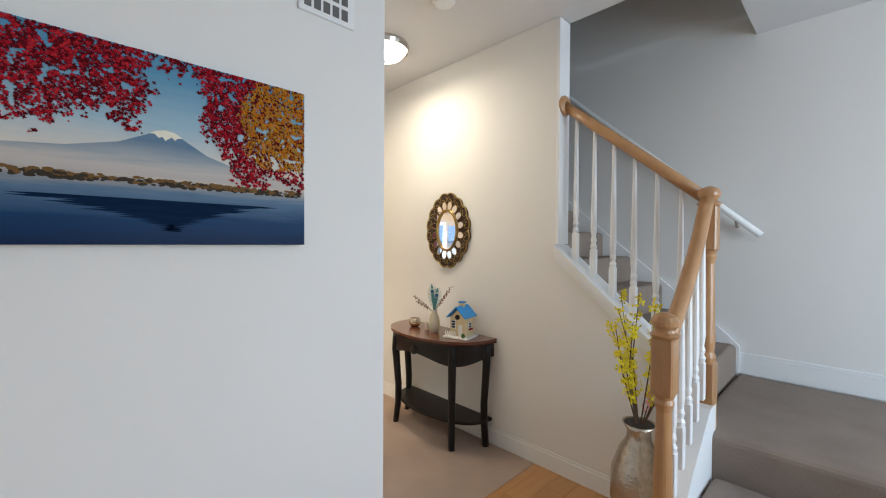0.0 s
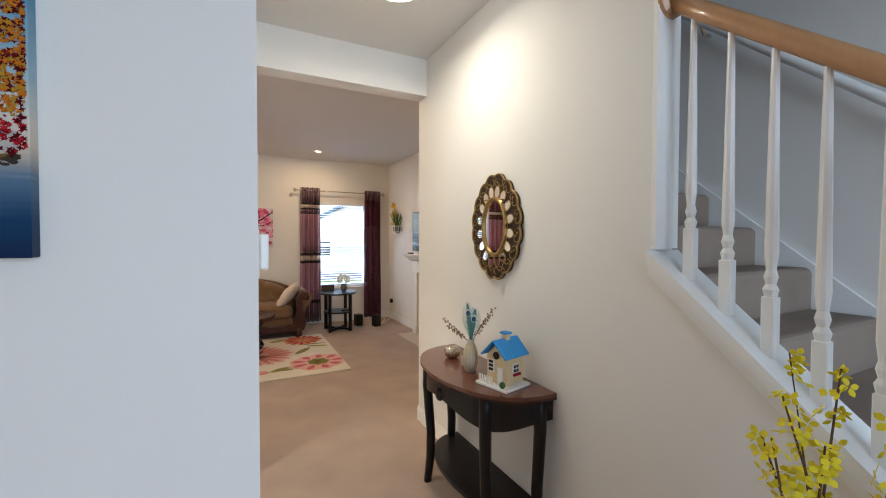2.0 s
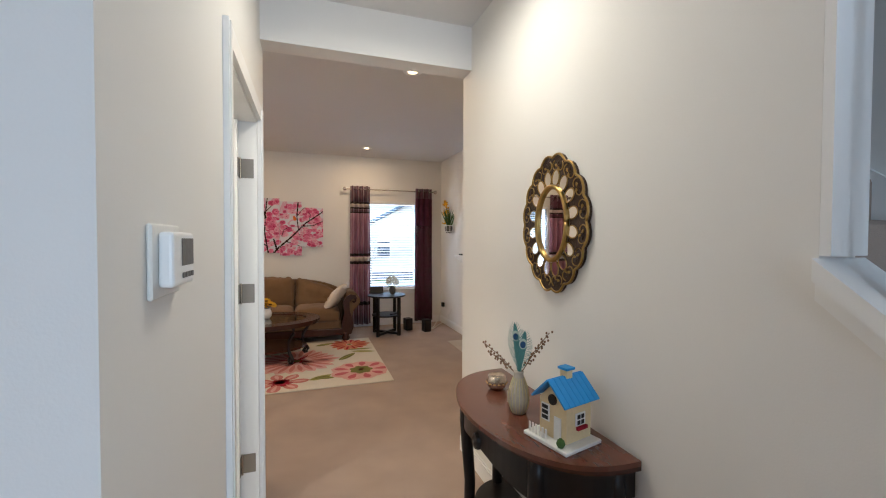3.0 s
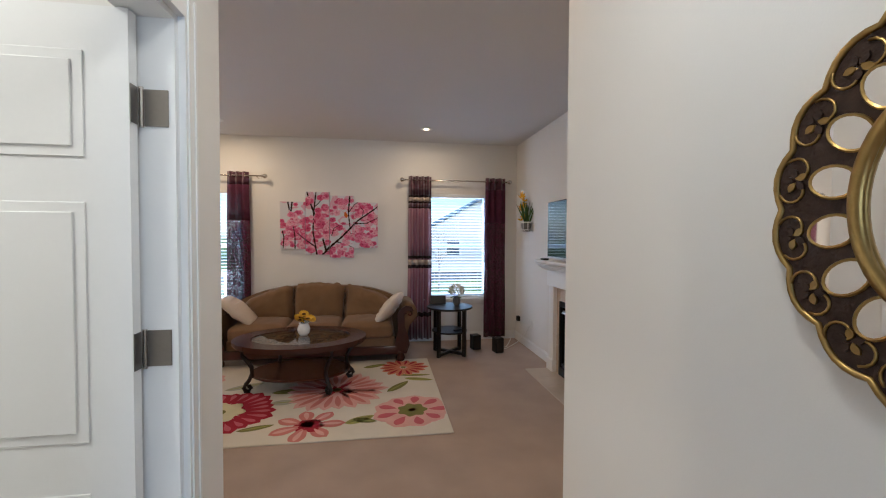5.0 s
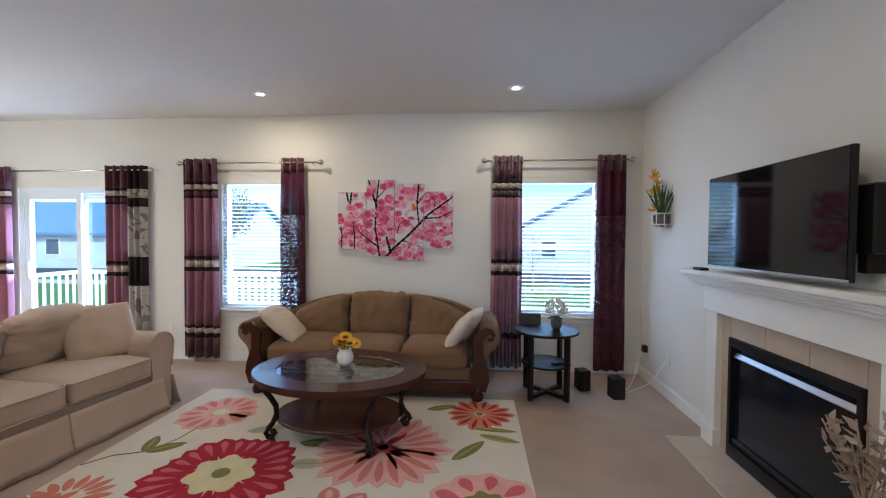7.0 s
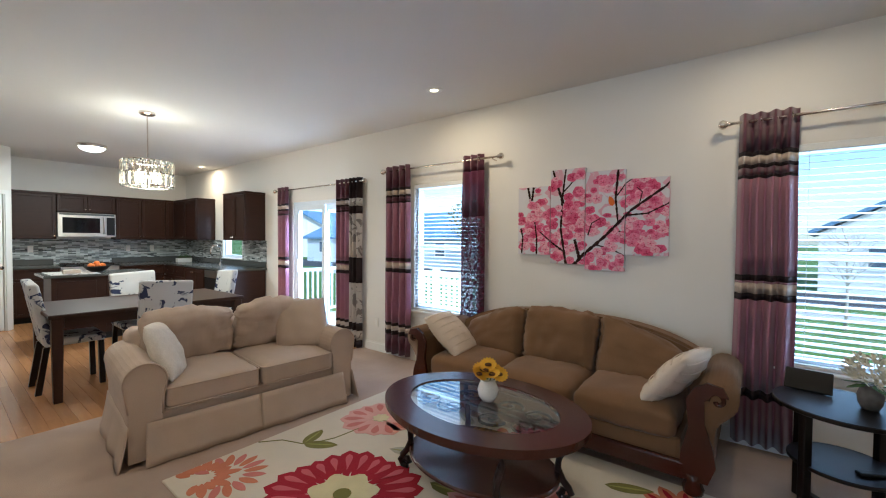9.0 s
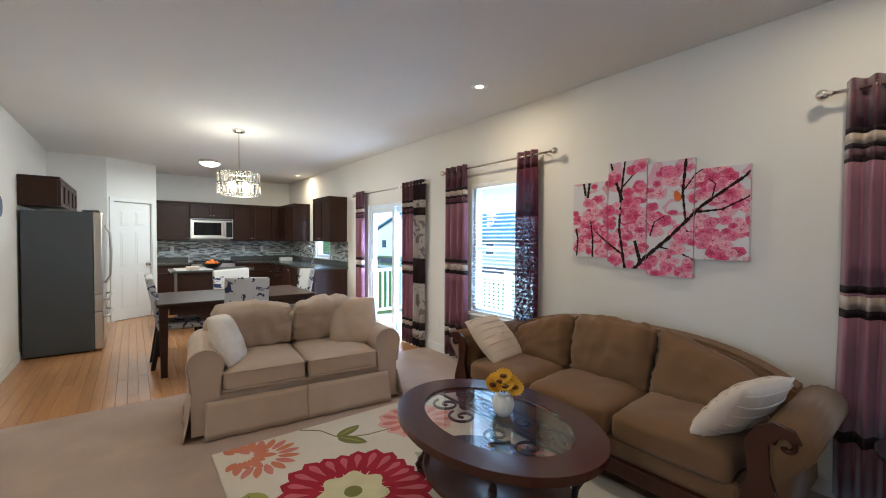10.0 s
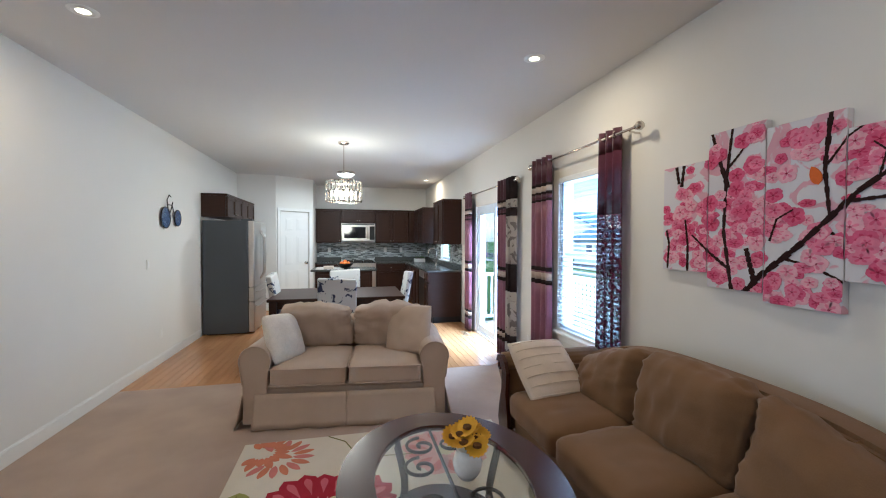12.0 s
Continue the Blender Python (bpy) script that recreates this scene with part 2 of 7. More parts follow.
def lathe(profile, seg=20, at=(0, 0, 0), sx=1.0, sy=1.0, bm=None):
    """A turned body from (radius, height) pairs."""
    bm = bm or bmesh.new()
    rings = []
    for r, z in profile:
        rings.append([bm.verts.new((at[0] + sx * r * math.cos(2 * math.pi * i / seg), at[1] + sy * r * math.sin(2 * math.pi * i / seg), at[2] + z)) for i in range(seg)])
    for a, b in zip(rings, rings[1:]):
        for i in range(seg):
            j = (i + 1) % seg
            bm.faces.new((a[i], a[j], b[j], b[i]))
    bm.faces.new(rings[0][::-1])
    bm.faces.new(rings[-1])
    return bm


def tube(points, r, seg=8, bm=None, taper=1.0):
    """A round bar along points."""
    bm = bm or bmesh.new()
    pts = [Vector(p) for p in points]
    rings = []
    up = Vector((0.13, 0.21, 0.97))
    for i, p in enumerate(pts):
        d = (pts[min(i + 1, len(pts) - 1)] - pts[max(i - 1, 0)]).normalized()
        a = d.cross(up)
        a = a.normalized() if a.length > 1e-4 else d.orthogonal().normalized()
        b = d.cross(a)
        k = r * (1 + (taper - 1) * i / max(1, len(pts) - 1))
        rings.append([bm.verts.new(p + a * k * math.cos(2 * math.pi * j / seg) + b * k * math.sin(2 * math.pi * j / seg)) for j in range(seg)])
    for a, b in zip(rings, rings[1:]):
        for j in range(seg):
            bm.faces.new((a[j], a[(j + 1) % seg], b[(j + 1) % seg], b[j]))
    bm.faces.new(rings[0][::-1])
    bm.faces.new(rings[-1])
    return bm


def plate(outline, z0, z1, bm=None):
    """A flat piece with a given outline in x and y, from z0 up to z1."""
    bm = bm or bmesh.new()
    lo = [bm.verts.new((x, y, z0)) for x, y in outline]
    hi = [bm.verts.new((x, y, z1)) for x, y in outline]
    bm.faces.new(lo[::-1])
    bm.faces.new(hi)
    for i in range(len(lo)):
        j = (i + 1) % len(lo)
        bm.faces.new((lo[i], lo[j], hi[j], hi[i]))
    return bm


def oval(rx, ry, n=48, cx=0.0, cy=0.0):
    return [(cx + rx * math.cos(2 * math.pi * i / n), cy + ry * math.sin(2 * math.pi * i / n)) for i in range(n)]


def pillow(w, d, h, power=3.0, n=14, seed=0, lumps=0.012, sharp=0.55):
    """A stuffed cushion, w by d, h thick in the middle, with rounded corners and soft creases; centred on the origin."""
    bm = bmesh.new()
    rows = {}
    for side in (1, -1):
        for i in range(n + 1):
            for j in range(n + 1):
                u, v = 2 * i / n - 1, 2 * j / n - 1
                edge = i in (0, n) or j in (0, n)
                if side < 0 and edge:
                    rows[side, i, j] = rows[1, i, j]
                    continue
                k = max(0.0, (1 - abs(u) ** power) * (1 - abs(v) ** power)) ** sharp
                q = 1 - 0.05 * (abs(u) * abs(v)) ** 2
                wob = lumps * noise.noise(Vector((u * 2.3 + seed * 7.1, v * 2.3, side * 3.0 + seed)))
                rows[side, i, j] = bm.verts.new((u * w / 2 * q, v * d / 2 * q, side * (h / 2 * k) + wob * (k + 0.1)))
    for side in (1, -1):
        for i in range(n):
            for j in range(n):
                bm.faces.new([rows[side, a, b] for a, b in ((i, j), (i + 1, j), (i + 1, j + 1), (i, j + 1))])
    return bm


def cushion(w, d, h, r, puff, seed, wrinkle=0.012, cuts=13):
    """A box cushion, w by d by h, with rounded edges r, a domed top and cloth wrinkles; centred on the origin."""
    bm = bmesh.new()
    bmesh.ops.create_cube(bm, size=2)
    bmesh.ops.subdivide_edges(bm, edges=bm.edges[:], cuts=cuts, use_grid_fill=True)
    half = (w / 2, d / 2, h / 2)
    for v in bm.verts:
        u = Vector(v.co)
        p = Vector([u[i] * half[i] for i in range(3)])
        core = Vector([max(-half[i] + r, min(half[i] - r, p[i])) for i in range(3)])
        out = p - core
        q = core + (out.normalized() * min(out.length, r) if out.length > 1e-6 else out)
        dome = (1 - u.x ** 4) * (1 - u.y ** 4)
        q.z += puff * dome * (1 if u.z > 0 else -0.5) * abs(u.z)
        k = 2.2 / max(w, d)
        fold = noise.noise(Vector((q.x * 5 * k + seed * 3.7, q.y * 2.2 * k, seed)))
        crease = -abs(noise.noise(Vector((q.x * 2.1 * k + seed, q.y * 6.5 * k + seed * 1.3, 2.0 * seed)))) * (0.35 + 0.65 * u.x * u.x)
        q += out.normalized() * wrinkle * (fold + 1.6 * crease) if out.length > 1e-6 else Vector((0, 0, math.copysign(wrinkle * (fold + 1.6 * crease), u.z)))
        v.co = q
    return bm


def piping_loop(w, d, r, n=6):
    """A closed rounded rectangle in x and y."""
    pts = []
    for cx, cy, a0 in ((w / 2 - r, d / 2 - r, 0), (-w / 2 + r, d / 2 - r, 90), (-w / 2 + r, -d / 2 + r, 180), (w / 2 - r, -d / 2 + r, 270)):
        for k in range(n + 1):
            a = math.radians(a0 + 90 * k / n)
            pts.append((cx + r * math.cos(a), cy + r * math.sin(a), 0))
    return pts + pts[:1]


def extrude_x(outline, x0, x1, bevel=0.0):
    """An outline in y and z, drawn out along x."""
    bm = bmesh.new()
    a = [bm.verts.new((x0, y, z)) for y, z in outline]
    b = [bm.verts.new((x1, y, z)) for y, z in outline]
    bm.faces.new(a)
    bm.faces.new(b[::-1])
    for i in range(len(a)):
        j = (i + 1) % len(a)
        bm.faces.new((a[i], b[i], b[j], a[j]))
    if bevel:
        bmesh.ops.recalc_face_normals(bm, faces=bm.faces)
        bmesh.ops.bevel(bm, geom=bm.edges[:], offset=bevel, segments=2, affect="EDGES")
    return bm


def wall_x(x0, x1, y0, y1, z0, z1, holes=()):
    """A wall that runs along x, with openings (x0, x1, z0, z1)."""
    bm = None
    cuts = sorted({x0, x1, *[h[0] for h in holes], *[h[1] for h in holes]})
    for a, b in zip(cuts, cuts[1:]):
        spans = sorted((h[2], h[3]) for h in holes if h[0] <= a and h[1] >= b)
        low = z0
        for c, d in spans:
            if c > low:
                bm = box(a, b, y0, y1, low, c, bm=bm)
            low = d
        if low < z1:
            bm = box(a, b, y0, y1, low, z1, bm=bm)
    return bm


def wall_y(x0, x1, y0, y1, z0, z1, holes=()):
    bm = wall_x(y0, y1, -x1, -x0, z0, z1, holes)
    return moved(bm, Matrix.Rotation(radians(90), 4, "Z"))


# ---- the house ----
CEILING, NORTH, EAST, SOUTH, WEST = 2.77, 7.40, 3.41, 3.27, -7.95
WIN_1, WIN_2, SLIDER, KWIN = (-1.2, -0.29, 0.60, 2.06), (2.08, 2.98, 0.60, 2.06), (-3.75, -2.25, 0.02, 1.98), (-6.15, -5.40, 1.05, 2.06)
setting("wall_north", wall_x(WEST - 0.15, EAST + 0.15, NORTH, NORTH + 0.16, -0.2, CEILING, (WIN_1, WIN_2, SLIDER, KWIN)), WALL, "off-white painted wall with two windows and a sliding door", "wall")
setting("wall_east", box(EAST, EAST + 0.15, 3.27, NORTH, -0.2, CEILING), WALL, "off-white painted wall behind the fireplace", "wall")
setting("wall_south", box(WEST, 0.97, 3.14, SOUTH, -0.2, CEILING), WALL, "long bare off-white painted living room wall", "wall")
setting("wall_south_east", box(2.32, EAST, 3.15, 3.27, -0.2, CEILING), WALL, "off-white wall beside the hall opening", "wall")
setting("wall_west", box(WEST - 0.15, WEST, 3.16, NORTH, -0.2, CEILING), WALL, "off-white kitchen wall above dark cabinets", "wall")
setting("hall_header", box(0.97, 2.2, 3.13, 3.27, 2.50, CEILING), WALL, "painted drop header over the hall opening", "wall")
setting("hall_wall_left", wall_y(0.85, 0.97, 1.345, 3.14, -0.2, CEILING, ((2.19, 3.0, -0.2, 2.03),)), WALL, "off-white hall wall with a doorway", "wall")
setting("painting_wall", box(-1.8, 0.85, 1.345, 1.465, -0.2, CEILING), WALL, "off-white foyer wall that carries a landscape canvas", "wall")
setting("stair_wall_full", box(2.2, 2.32, 1.28, 3.27, -0.2, CEILING), WALL, "off-white hall wall with a carved mirror", "wall")
setting("stair_wall_far", box(3.3, 3.42, -2.4, 3.15, -0.2, 5.2), WALL, "tall off-white stairwell wall", "wall")
setting("foyer_wall_south", wall_x(-1.8, 3.3, -2.52, -2.4, -0.2, CEILING, ((0.9, 2.7, 0.5, 2.3),)), WALL, "off-white front wall with a window", "wall")
setting("foyer_wall_west", box(-1.92, -1.8, -2.4, 1.465, -0.2, CEILING), WALL, "off-white foyer side wall", "wall")
low = [(0.47, 0.0), (1.28, 0.0), (1.28, 1.345), (0.47, 0.65)]
setting("stair_wall_low", extrude_x([(y, z - (0.0 if z else 0.1)) for y, z in low], 2.2, 2.32), WALL, "sloping off-white wall under the stair rail", "wall")
setting("ceiling", box(WEST, EAST, SOUTH - 0.16, NORTH, CEILING, CEILING + 0.15), CEIL, "plain white painted ceiling", "ceiling")
setting("hall_ceiling", join(box(-1.8, 2.32, -2.4, 3.16, CEILING + 0.001, CEILING + 0.15), box(2.32, 3.3, -2.4, 0.47, CEILING + 0.001, CEILING + 0.3)), CEIL, "white painted foyer ceiling", "ceiling")
setting("stairwell_wall_end", box(2.32, 3.3, 3.03, 3.15, -0.2, 5.2), WALL, "off-white wall at the head of the stairs", "wall")
setting("stairwell_wall_upper", join(box(2.2, 2.32, 0.35, 3.15, CEILING + 0.16, 5.2), box(2.32, 3.3, 0.35, 0.47, CEILING + 0.31, 5.2)), WALL, "upper off-white stairwell wall", "wall")
setting("stairwell_ceiling", box(2.2, 3.42, 0.35, 3.15, 5.2, 5.3), CEIL, "white stairwell ceiling", "ceiling")
setting("subfloor", box(WEST - 0.15, EAST + 0.15, -2.52, NORTH + 0.16, -0.3, -0.03), CEIL, "concrete slab under the floors", "floor")
setting("carpet_living", box(-2.1, EAST, SOUTH - 0.2, NORTH, -0.03, 0.0), CARPET, "taupe wall-to-wall carpet", "carpet")
setting("carpet_hall", box(0.97, 2.2, 1.40, SOUTH - 0.2, -0.03, 0.0), CARPET, "taupe hall carpet", "carpet")
room = [(-6.47, SOUTH), (-6.47, 3.99), (-6.96, 4.68), (WEST, 4.68)]
# pantry closet across the kitchen corner
setting("pantry_side_wall", box(-6.59, -6.47, SOUTH, 3.99, 0, CEILING), WALL, "off-white pantry wall beside the fridge", "wall")
setting("pantry_back_wall", box(WEST, -6.96, 4.56, 4.68, 0, CEILING), WALL, "off-white pantry wall beside the cabinets", "wall")
PANTRY = Matrix.Translation((-6.47, 3.99, 0)) @ Matrix.Rotation(math.atan2(0.69, -0.49), 4, "Z")
setting("pantry_door_wall", moved(wall_x(0, 0.846, 0, 0.1, 0, CEILING, ((0.1, 0.74, -0.01, 2.06),)), PANTRY), WALL, "angled off-white pantry wall", "wall")


def baseboard(name, x0, x1, y0, y1, h=0.115):
    bm = box(x0, x1, y0, y1, 0, h - 0.02)
    dx, dy = (0.004, 0) if x1 - x0 < y1 - y0 else (0, 0.004)
    return setting(name, box(x0 + dx, x1 - dx, y0 + dy, y1 - dy, h - 0.02, h, 0.003, bm), TRIM, "white painted baseboard", "baseboard")


for k, (a, b, c, d) in enumerate(((-2.23, -0.0, NORTH - 0.014, NORTH - 0.001), (0.0, EAST, NORTH - 0.014, NORTH - 0.001), (EAST - 0.014, EAST - 0.001, 6.0, NORTH - 0.015),
                                  (-4.35, 0.95, SOUTH + 0.001, SOUTH + 0.014), (2.186, 2.199, 0.49, 3.27), (0.971, 0.984, 1.36, 2.12), (-1.8, 0.96, 1.331, 1.344),
                                  (-6.468, -6.456, 3.4, 3.97))):
    baseboard("baseboard_%d" % (k + 1), a, b, c, d)
bm = box(3.286, 3.299, -2.4, 0.53, 0.54, 0.66)
setting("baseboard_9", box(3.290, 3.299, -2.4, 0.53, 0.66, 0.68, 0.003, bm), TRIM, "white painted landing baseboard", "baseboard")

# ---- stairs ----
stairs = thing("staircase", "carpeted staircase with landing and oak rail", "stairs", pose(2.2, 0.48, 0), kind="structure")
# local: x into the stairwell, y up the flight


def carpet_step(parent, x0, x1, y0, y1, z0, z1):
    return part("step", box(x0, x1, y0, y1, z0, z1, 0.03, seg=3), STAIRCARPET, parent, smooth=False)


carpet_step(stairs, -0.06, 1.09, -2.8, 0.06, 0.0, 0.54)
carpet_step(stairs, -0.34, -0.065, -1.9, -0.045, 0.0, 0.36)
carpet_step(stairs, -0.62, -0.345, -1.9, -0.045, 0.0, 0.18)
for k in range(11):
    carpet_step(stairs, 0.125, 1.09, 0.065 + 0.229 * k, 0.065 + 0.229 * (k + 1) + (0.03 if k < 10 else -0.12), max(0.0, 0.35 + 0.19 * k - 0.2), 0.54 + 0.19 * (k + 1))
slope = 0.83
sk = [(0.05, 0.54), (0.11, 0.54), (2.55, 0.54 + slope * 2.44), (2.55, 0.54 + slope * 2.44 + 0.24), (0.13, 0.80), (0.05, 0.72)]
part("wall_skirt", extrude_x([(y, z) for y, z in sk], 1.075, 1.097), TRIM, stairs, "white sloping stair skirt")
cap = [(0.0, 0.652), (0.798, 1.345), (0.798, 1.39), (0.0, 0.697)]
part("stringer_cap", extrude_x(cap, -0.025, 0.15), TRIM, stairs, "white sloping cap under the balusters")
part("stringer_trim", extrude_x([(0.0, 0.612), (0.799, 1.305), (0.799, 1.345), (0.0, 0.652)], -0.012, 0.0), TRIM, stairs)
part("wall_end_trim", box(0.0, 0.12, 0.78, 0.7995, 1.395, CEILING - 0.004), TRIM, stairs)
side = [(-0.64, 0.0), (0.0, 0.0), (0.0, 0.66), (-0.10, 0.66), (-0.36, 0.48), (-0.64, 0.26)]
bm = plate([(x, z) for x, z in side], -0.04, 0.04)
part("lower_skirt", moved(bm, Matrix.Rotation(radians(90), 4, "X")), TRIM, stairs, "white boxed side of the lower steps")


def newel(parent, x, y, z, h):
    s = 0.038
    bm = box(x - s, x + s, y - s, y + s, z, z + 0.30 * h, 0.006)
    join(bm, box(x - s, x + s, y - s, y + s, z + h - 0.30, z + h - 0.09, 0.006))
    pr = [(0.040, 0.30 * h), (0.044, 0.32 * h), (0.034, 0.34 * h), (0.040, 0.38 * h), (0.030, h - 0.36), (0.040, h - 0.33), (0.034, h - 0.315), (0.042, h - 0.30)]
    lathe([(0.86 * r, q) for r, q in pr], 20, (x, y, z), bm=bm)
    lathe([(0.044, h - 0.09), (0.052, h - 0.08), (0.036, h - 0.07), (0.034, h - 0.06), (0.046, h - 0.045), (0.048, h - 0.03), (0.038, h - 0.012), (0.012, h)], 20, (x, y, z), bm=bm)
    ob = part("newel_post", bm, OAK, parent, "turned honey oak newel post")
    return ob


def baluster(parent, x, y, z0, z1):
    bm = box(x - 0.017, x + 0.017, y - 0.017, y + 0.017, z0, z0 + 0.17, 0.003)
    lathe([(0.015, 0.17), (0.019, 0.19), (0.012, 0.205), (0.017, 0.225), (0.012, 0.245), (0.017, 0.29), (0.009, z1 - z0)], 10, (x, y, z0), bm=bm)
    return part("baluster", bm, TRIM, parent, "white turned baluster")


newel(stairs, 0.0, 0.0, 0.50, 1.17)
newel(stairs, -0.60, 0.0, 0.0, 1.15)
for k in range(6):
    y = 0.13 + 0.113 * k
    baluster(stairs, 0.055, y, 0.69 + 0.868 * y, 1.575 + 0.83 * y)
for k in range(5):
    x = -0.5 + 0.1 * k
    baluster(stairs, x, 0.0, 0.36 + 0.66 * (x + 0.64) - 0.02, (1.095, 1.175, 1.275, 1.385, 1.515)[k])


def rail(name, pts, parent, mat=OAK, w=0.03, h=0.032, label="honey oak handrail"):
    bm = tube(pts, w, 12)
    return part(name, bm, mat, parent, label, smooth=True)


rail("handrail", [(0.055, y, 1.60 + 0.83 * y) for y in (0.03, 0.2, 0.4, 0.6, 0.775)], stairs)
part("rosette", moved(lathe([(0.06, 0), (0.06, 0.015), (0.045, 0.025)], 20), pose(0.055, 0.782, 2.243, 90)), OAK, stairs)
rail("handrail", [(-0.60, 0, 1.03), (-0.5, 0, 1.10), (-0.38, 0, 1.20), (-0.26, 0, 1.32), (-0.15, 0, 1.45), (-0.08, 0, 1.55), (-0.03, 0, 1.60)], stairs)
wall_rail = thing("wall_handrail", "grey-white handrail on the stairwell wall", "handrail", pose(3.22, 0.42, 1.46))
part("rail", tube([(0, y, 0.90 * y) for y in (0.0, 0.5, 1.0, 1.5, 2.2)], 0.022, 10), TRIM, wall_rail, smooth=True)
for y in (0.13, 1.3):
    part("bracket", tube([(0.08, y, 0.90 * y - 0.06), (0.03, y, 0.90 * y - 0.06), (0.0, y, 0.90 * y - 0.02)], 0.01, 8), NICKEL, wall_rail)

# ---- windows and doors ----


def sash_window(name, w, label):
    x0, x1, z0, z1 = w
    ob = thing(name, label, "window", pose((x0 + x1) / 2, NORTH, z0), kind="structure")
    a, h = (x1 - x0) / 2, z1 - z0
    bm = box(-a, -a + 0.045, 0.03, 0.12, 0, h)
    for q in ((a - 0.045, a, 0.03, 0.12, 0, h), (-a + 0.045, a - 0.045, 0.03, 0.12, 0, 0.05), (-a + 0.045, a - 0.045, 0.03, 0.12, h - 0.05, h)):
        box(*q, bm=bm)
    part("window_frame", bm, SKY_TINTED_VINYL, ob)
    part("meeting_rail", box(-a + 0.045, a - 0.045, 0.05, 0.10, h * 0.49, h * 0.49 + 0.045, 0.004), SKY_TINTED_VINYL, ob)
    for c, d in ((0.05, h * 0.49), (h * 0.49 + 0.045, h - 0.05)):
        g = part("pane", box(-a + 0.045, a - 0.045, 0.074, 0.078, c, d), GLASS, ob)
        g.visible_shadow = False
    part("window_sill", box(-a - 0.03, a + 0.03, -0.05, 0.03, -0.025, 0.0, 0.006), TRIM, ob)
    part("apron", box(-a, a, -0.014, -0.001, -0.085, -0.026, 0.003), TRIM, ob)
    return ob


def blind(w, group):
    x0, x1, z0, z1 = w
    ob = thing("window_blind", "white horizontal slat blind, lowered with slats open", "blind", pose((x0 + x1) / 2, NORTH + 0.012, z1), group=group)
    a = (x1 - x0) / 2 - 0.008
    part("headrail", box(-a, a, -0.02, 0.02, -0.05, -0.002, 0.003), BLINDS, ob)
    slat = moved(box(-a, a, -0.023, 0.023, -0.0012, 0.0012), Matrix.Rotation(radians(12), 4, "X"))
    first = part("slat", slat, BLINDS, ob)
    n = int((z1 - z0 - 0.09) / 0.042)
    for k in range(n):
        s = first if k == 0 else new("slat", first.data)
        s.parent = ob
        s.location = (0, 0, -0.08 - 0.042 * k)
    part("bottom_rail", box(-a, a, -0.02, 0.02, z0 - z1 + 0.005, z0 - z1 + 0.025), BLINDS, ob)
    for x in (-a * 0.7, a * 0.7):
        part("cord", tube([(x, -0.024, -0.05), (x, -0.024, z0 - z1 + 0.03)], 0.0012, 5), BLINDS, ob)
    part("wand", tube([(-a * 0.86, -0.03, -0.05), (-a * 0.86, -0.03, -0.7)], 0.004, 6), GREYCLOTH, ob)
    return ob


sash_window("window_1", WIN_1, "white vinyl sash window with blind")
sash_window("window_2", WIN_2, "white vinyl sash window beside the fireplace corner")
sash_window("window_3", KWIN, "white kitchen window over the sink")
blind(WIN_1, "living room blinds")
blind(WIN_2, "living room blinds")
x0, x1, z0, z1 = SLIDER
slider = thing("sliding_door", "white framed sliding glass patio door", "sliding door", pose(-3.0, NORTH, 0), kind="structure")
bm = box(-0.75, -0.70, 0.02, 0.14, 0.02, 1.98)
for q in ((0.70, 0.75, 0.02, 0.14, 0.02, 1.98), (-0.70, 0.70, 0.02, 0.14, 1.92, 1.98), (-0.70, 0.70, 0.02, 0.14, 0.02, 0.05)):
    box(*q, bm=bm)
part("door_frame", bm, SKY_TINTED_VINYL, slider)
for a, b, y in ((-0.70, 0.03, 0.05), (-0.03, 0.70, 0.10)):
    bm = box(a, a + 0.065, y - 0.018, y + 0.018, 0.05, 1.92)
    for q in ((b - 0.065, b, y - 0.018, y + 0.018, 0.05, 1.92), (a + 0.065, b - 0.065, y - 0.018, y + 0.018, 1.85, 1.92), (a + 0.065, b - 0.065, y - 0.018, y + 0.018, 0.05, 0.14)):
        box(*q, bm=bm)
    panel = part("door_panel", bm, SKY_TINTED_VINYL, slider)
    g = part("pane", box(a + 0.065, b - 0.065, y - 0.003, y + 0.003, 0.14, 1.85), GLASS, panel)
    g.visible_shadow = False
part("door_handle", box(-0.665, -0.64, 0.01, 0.032, 0.9, 1.1, 0.004), PLATE, slider)


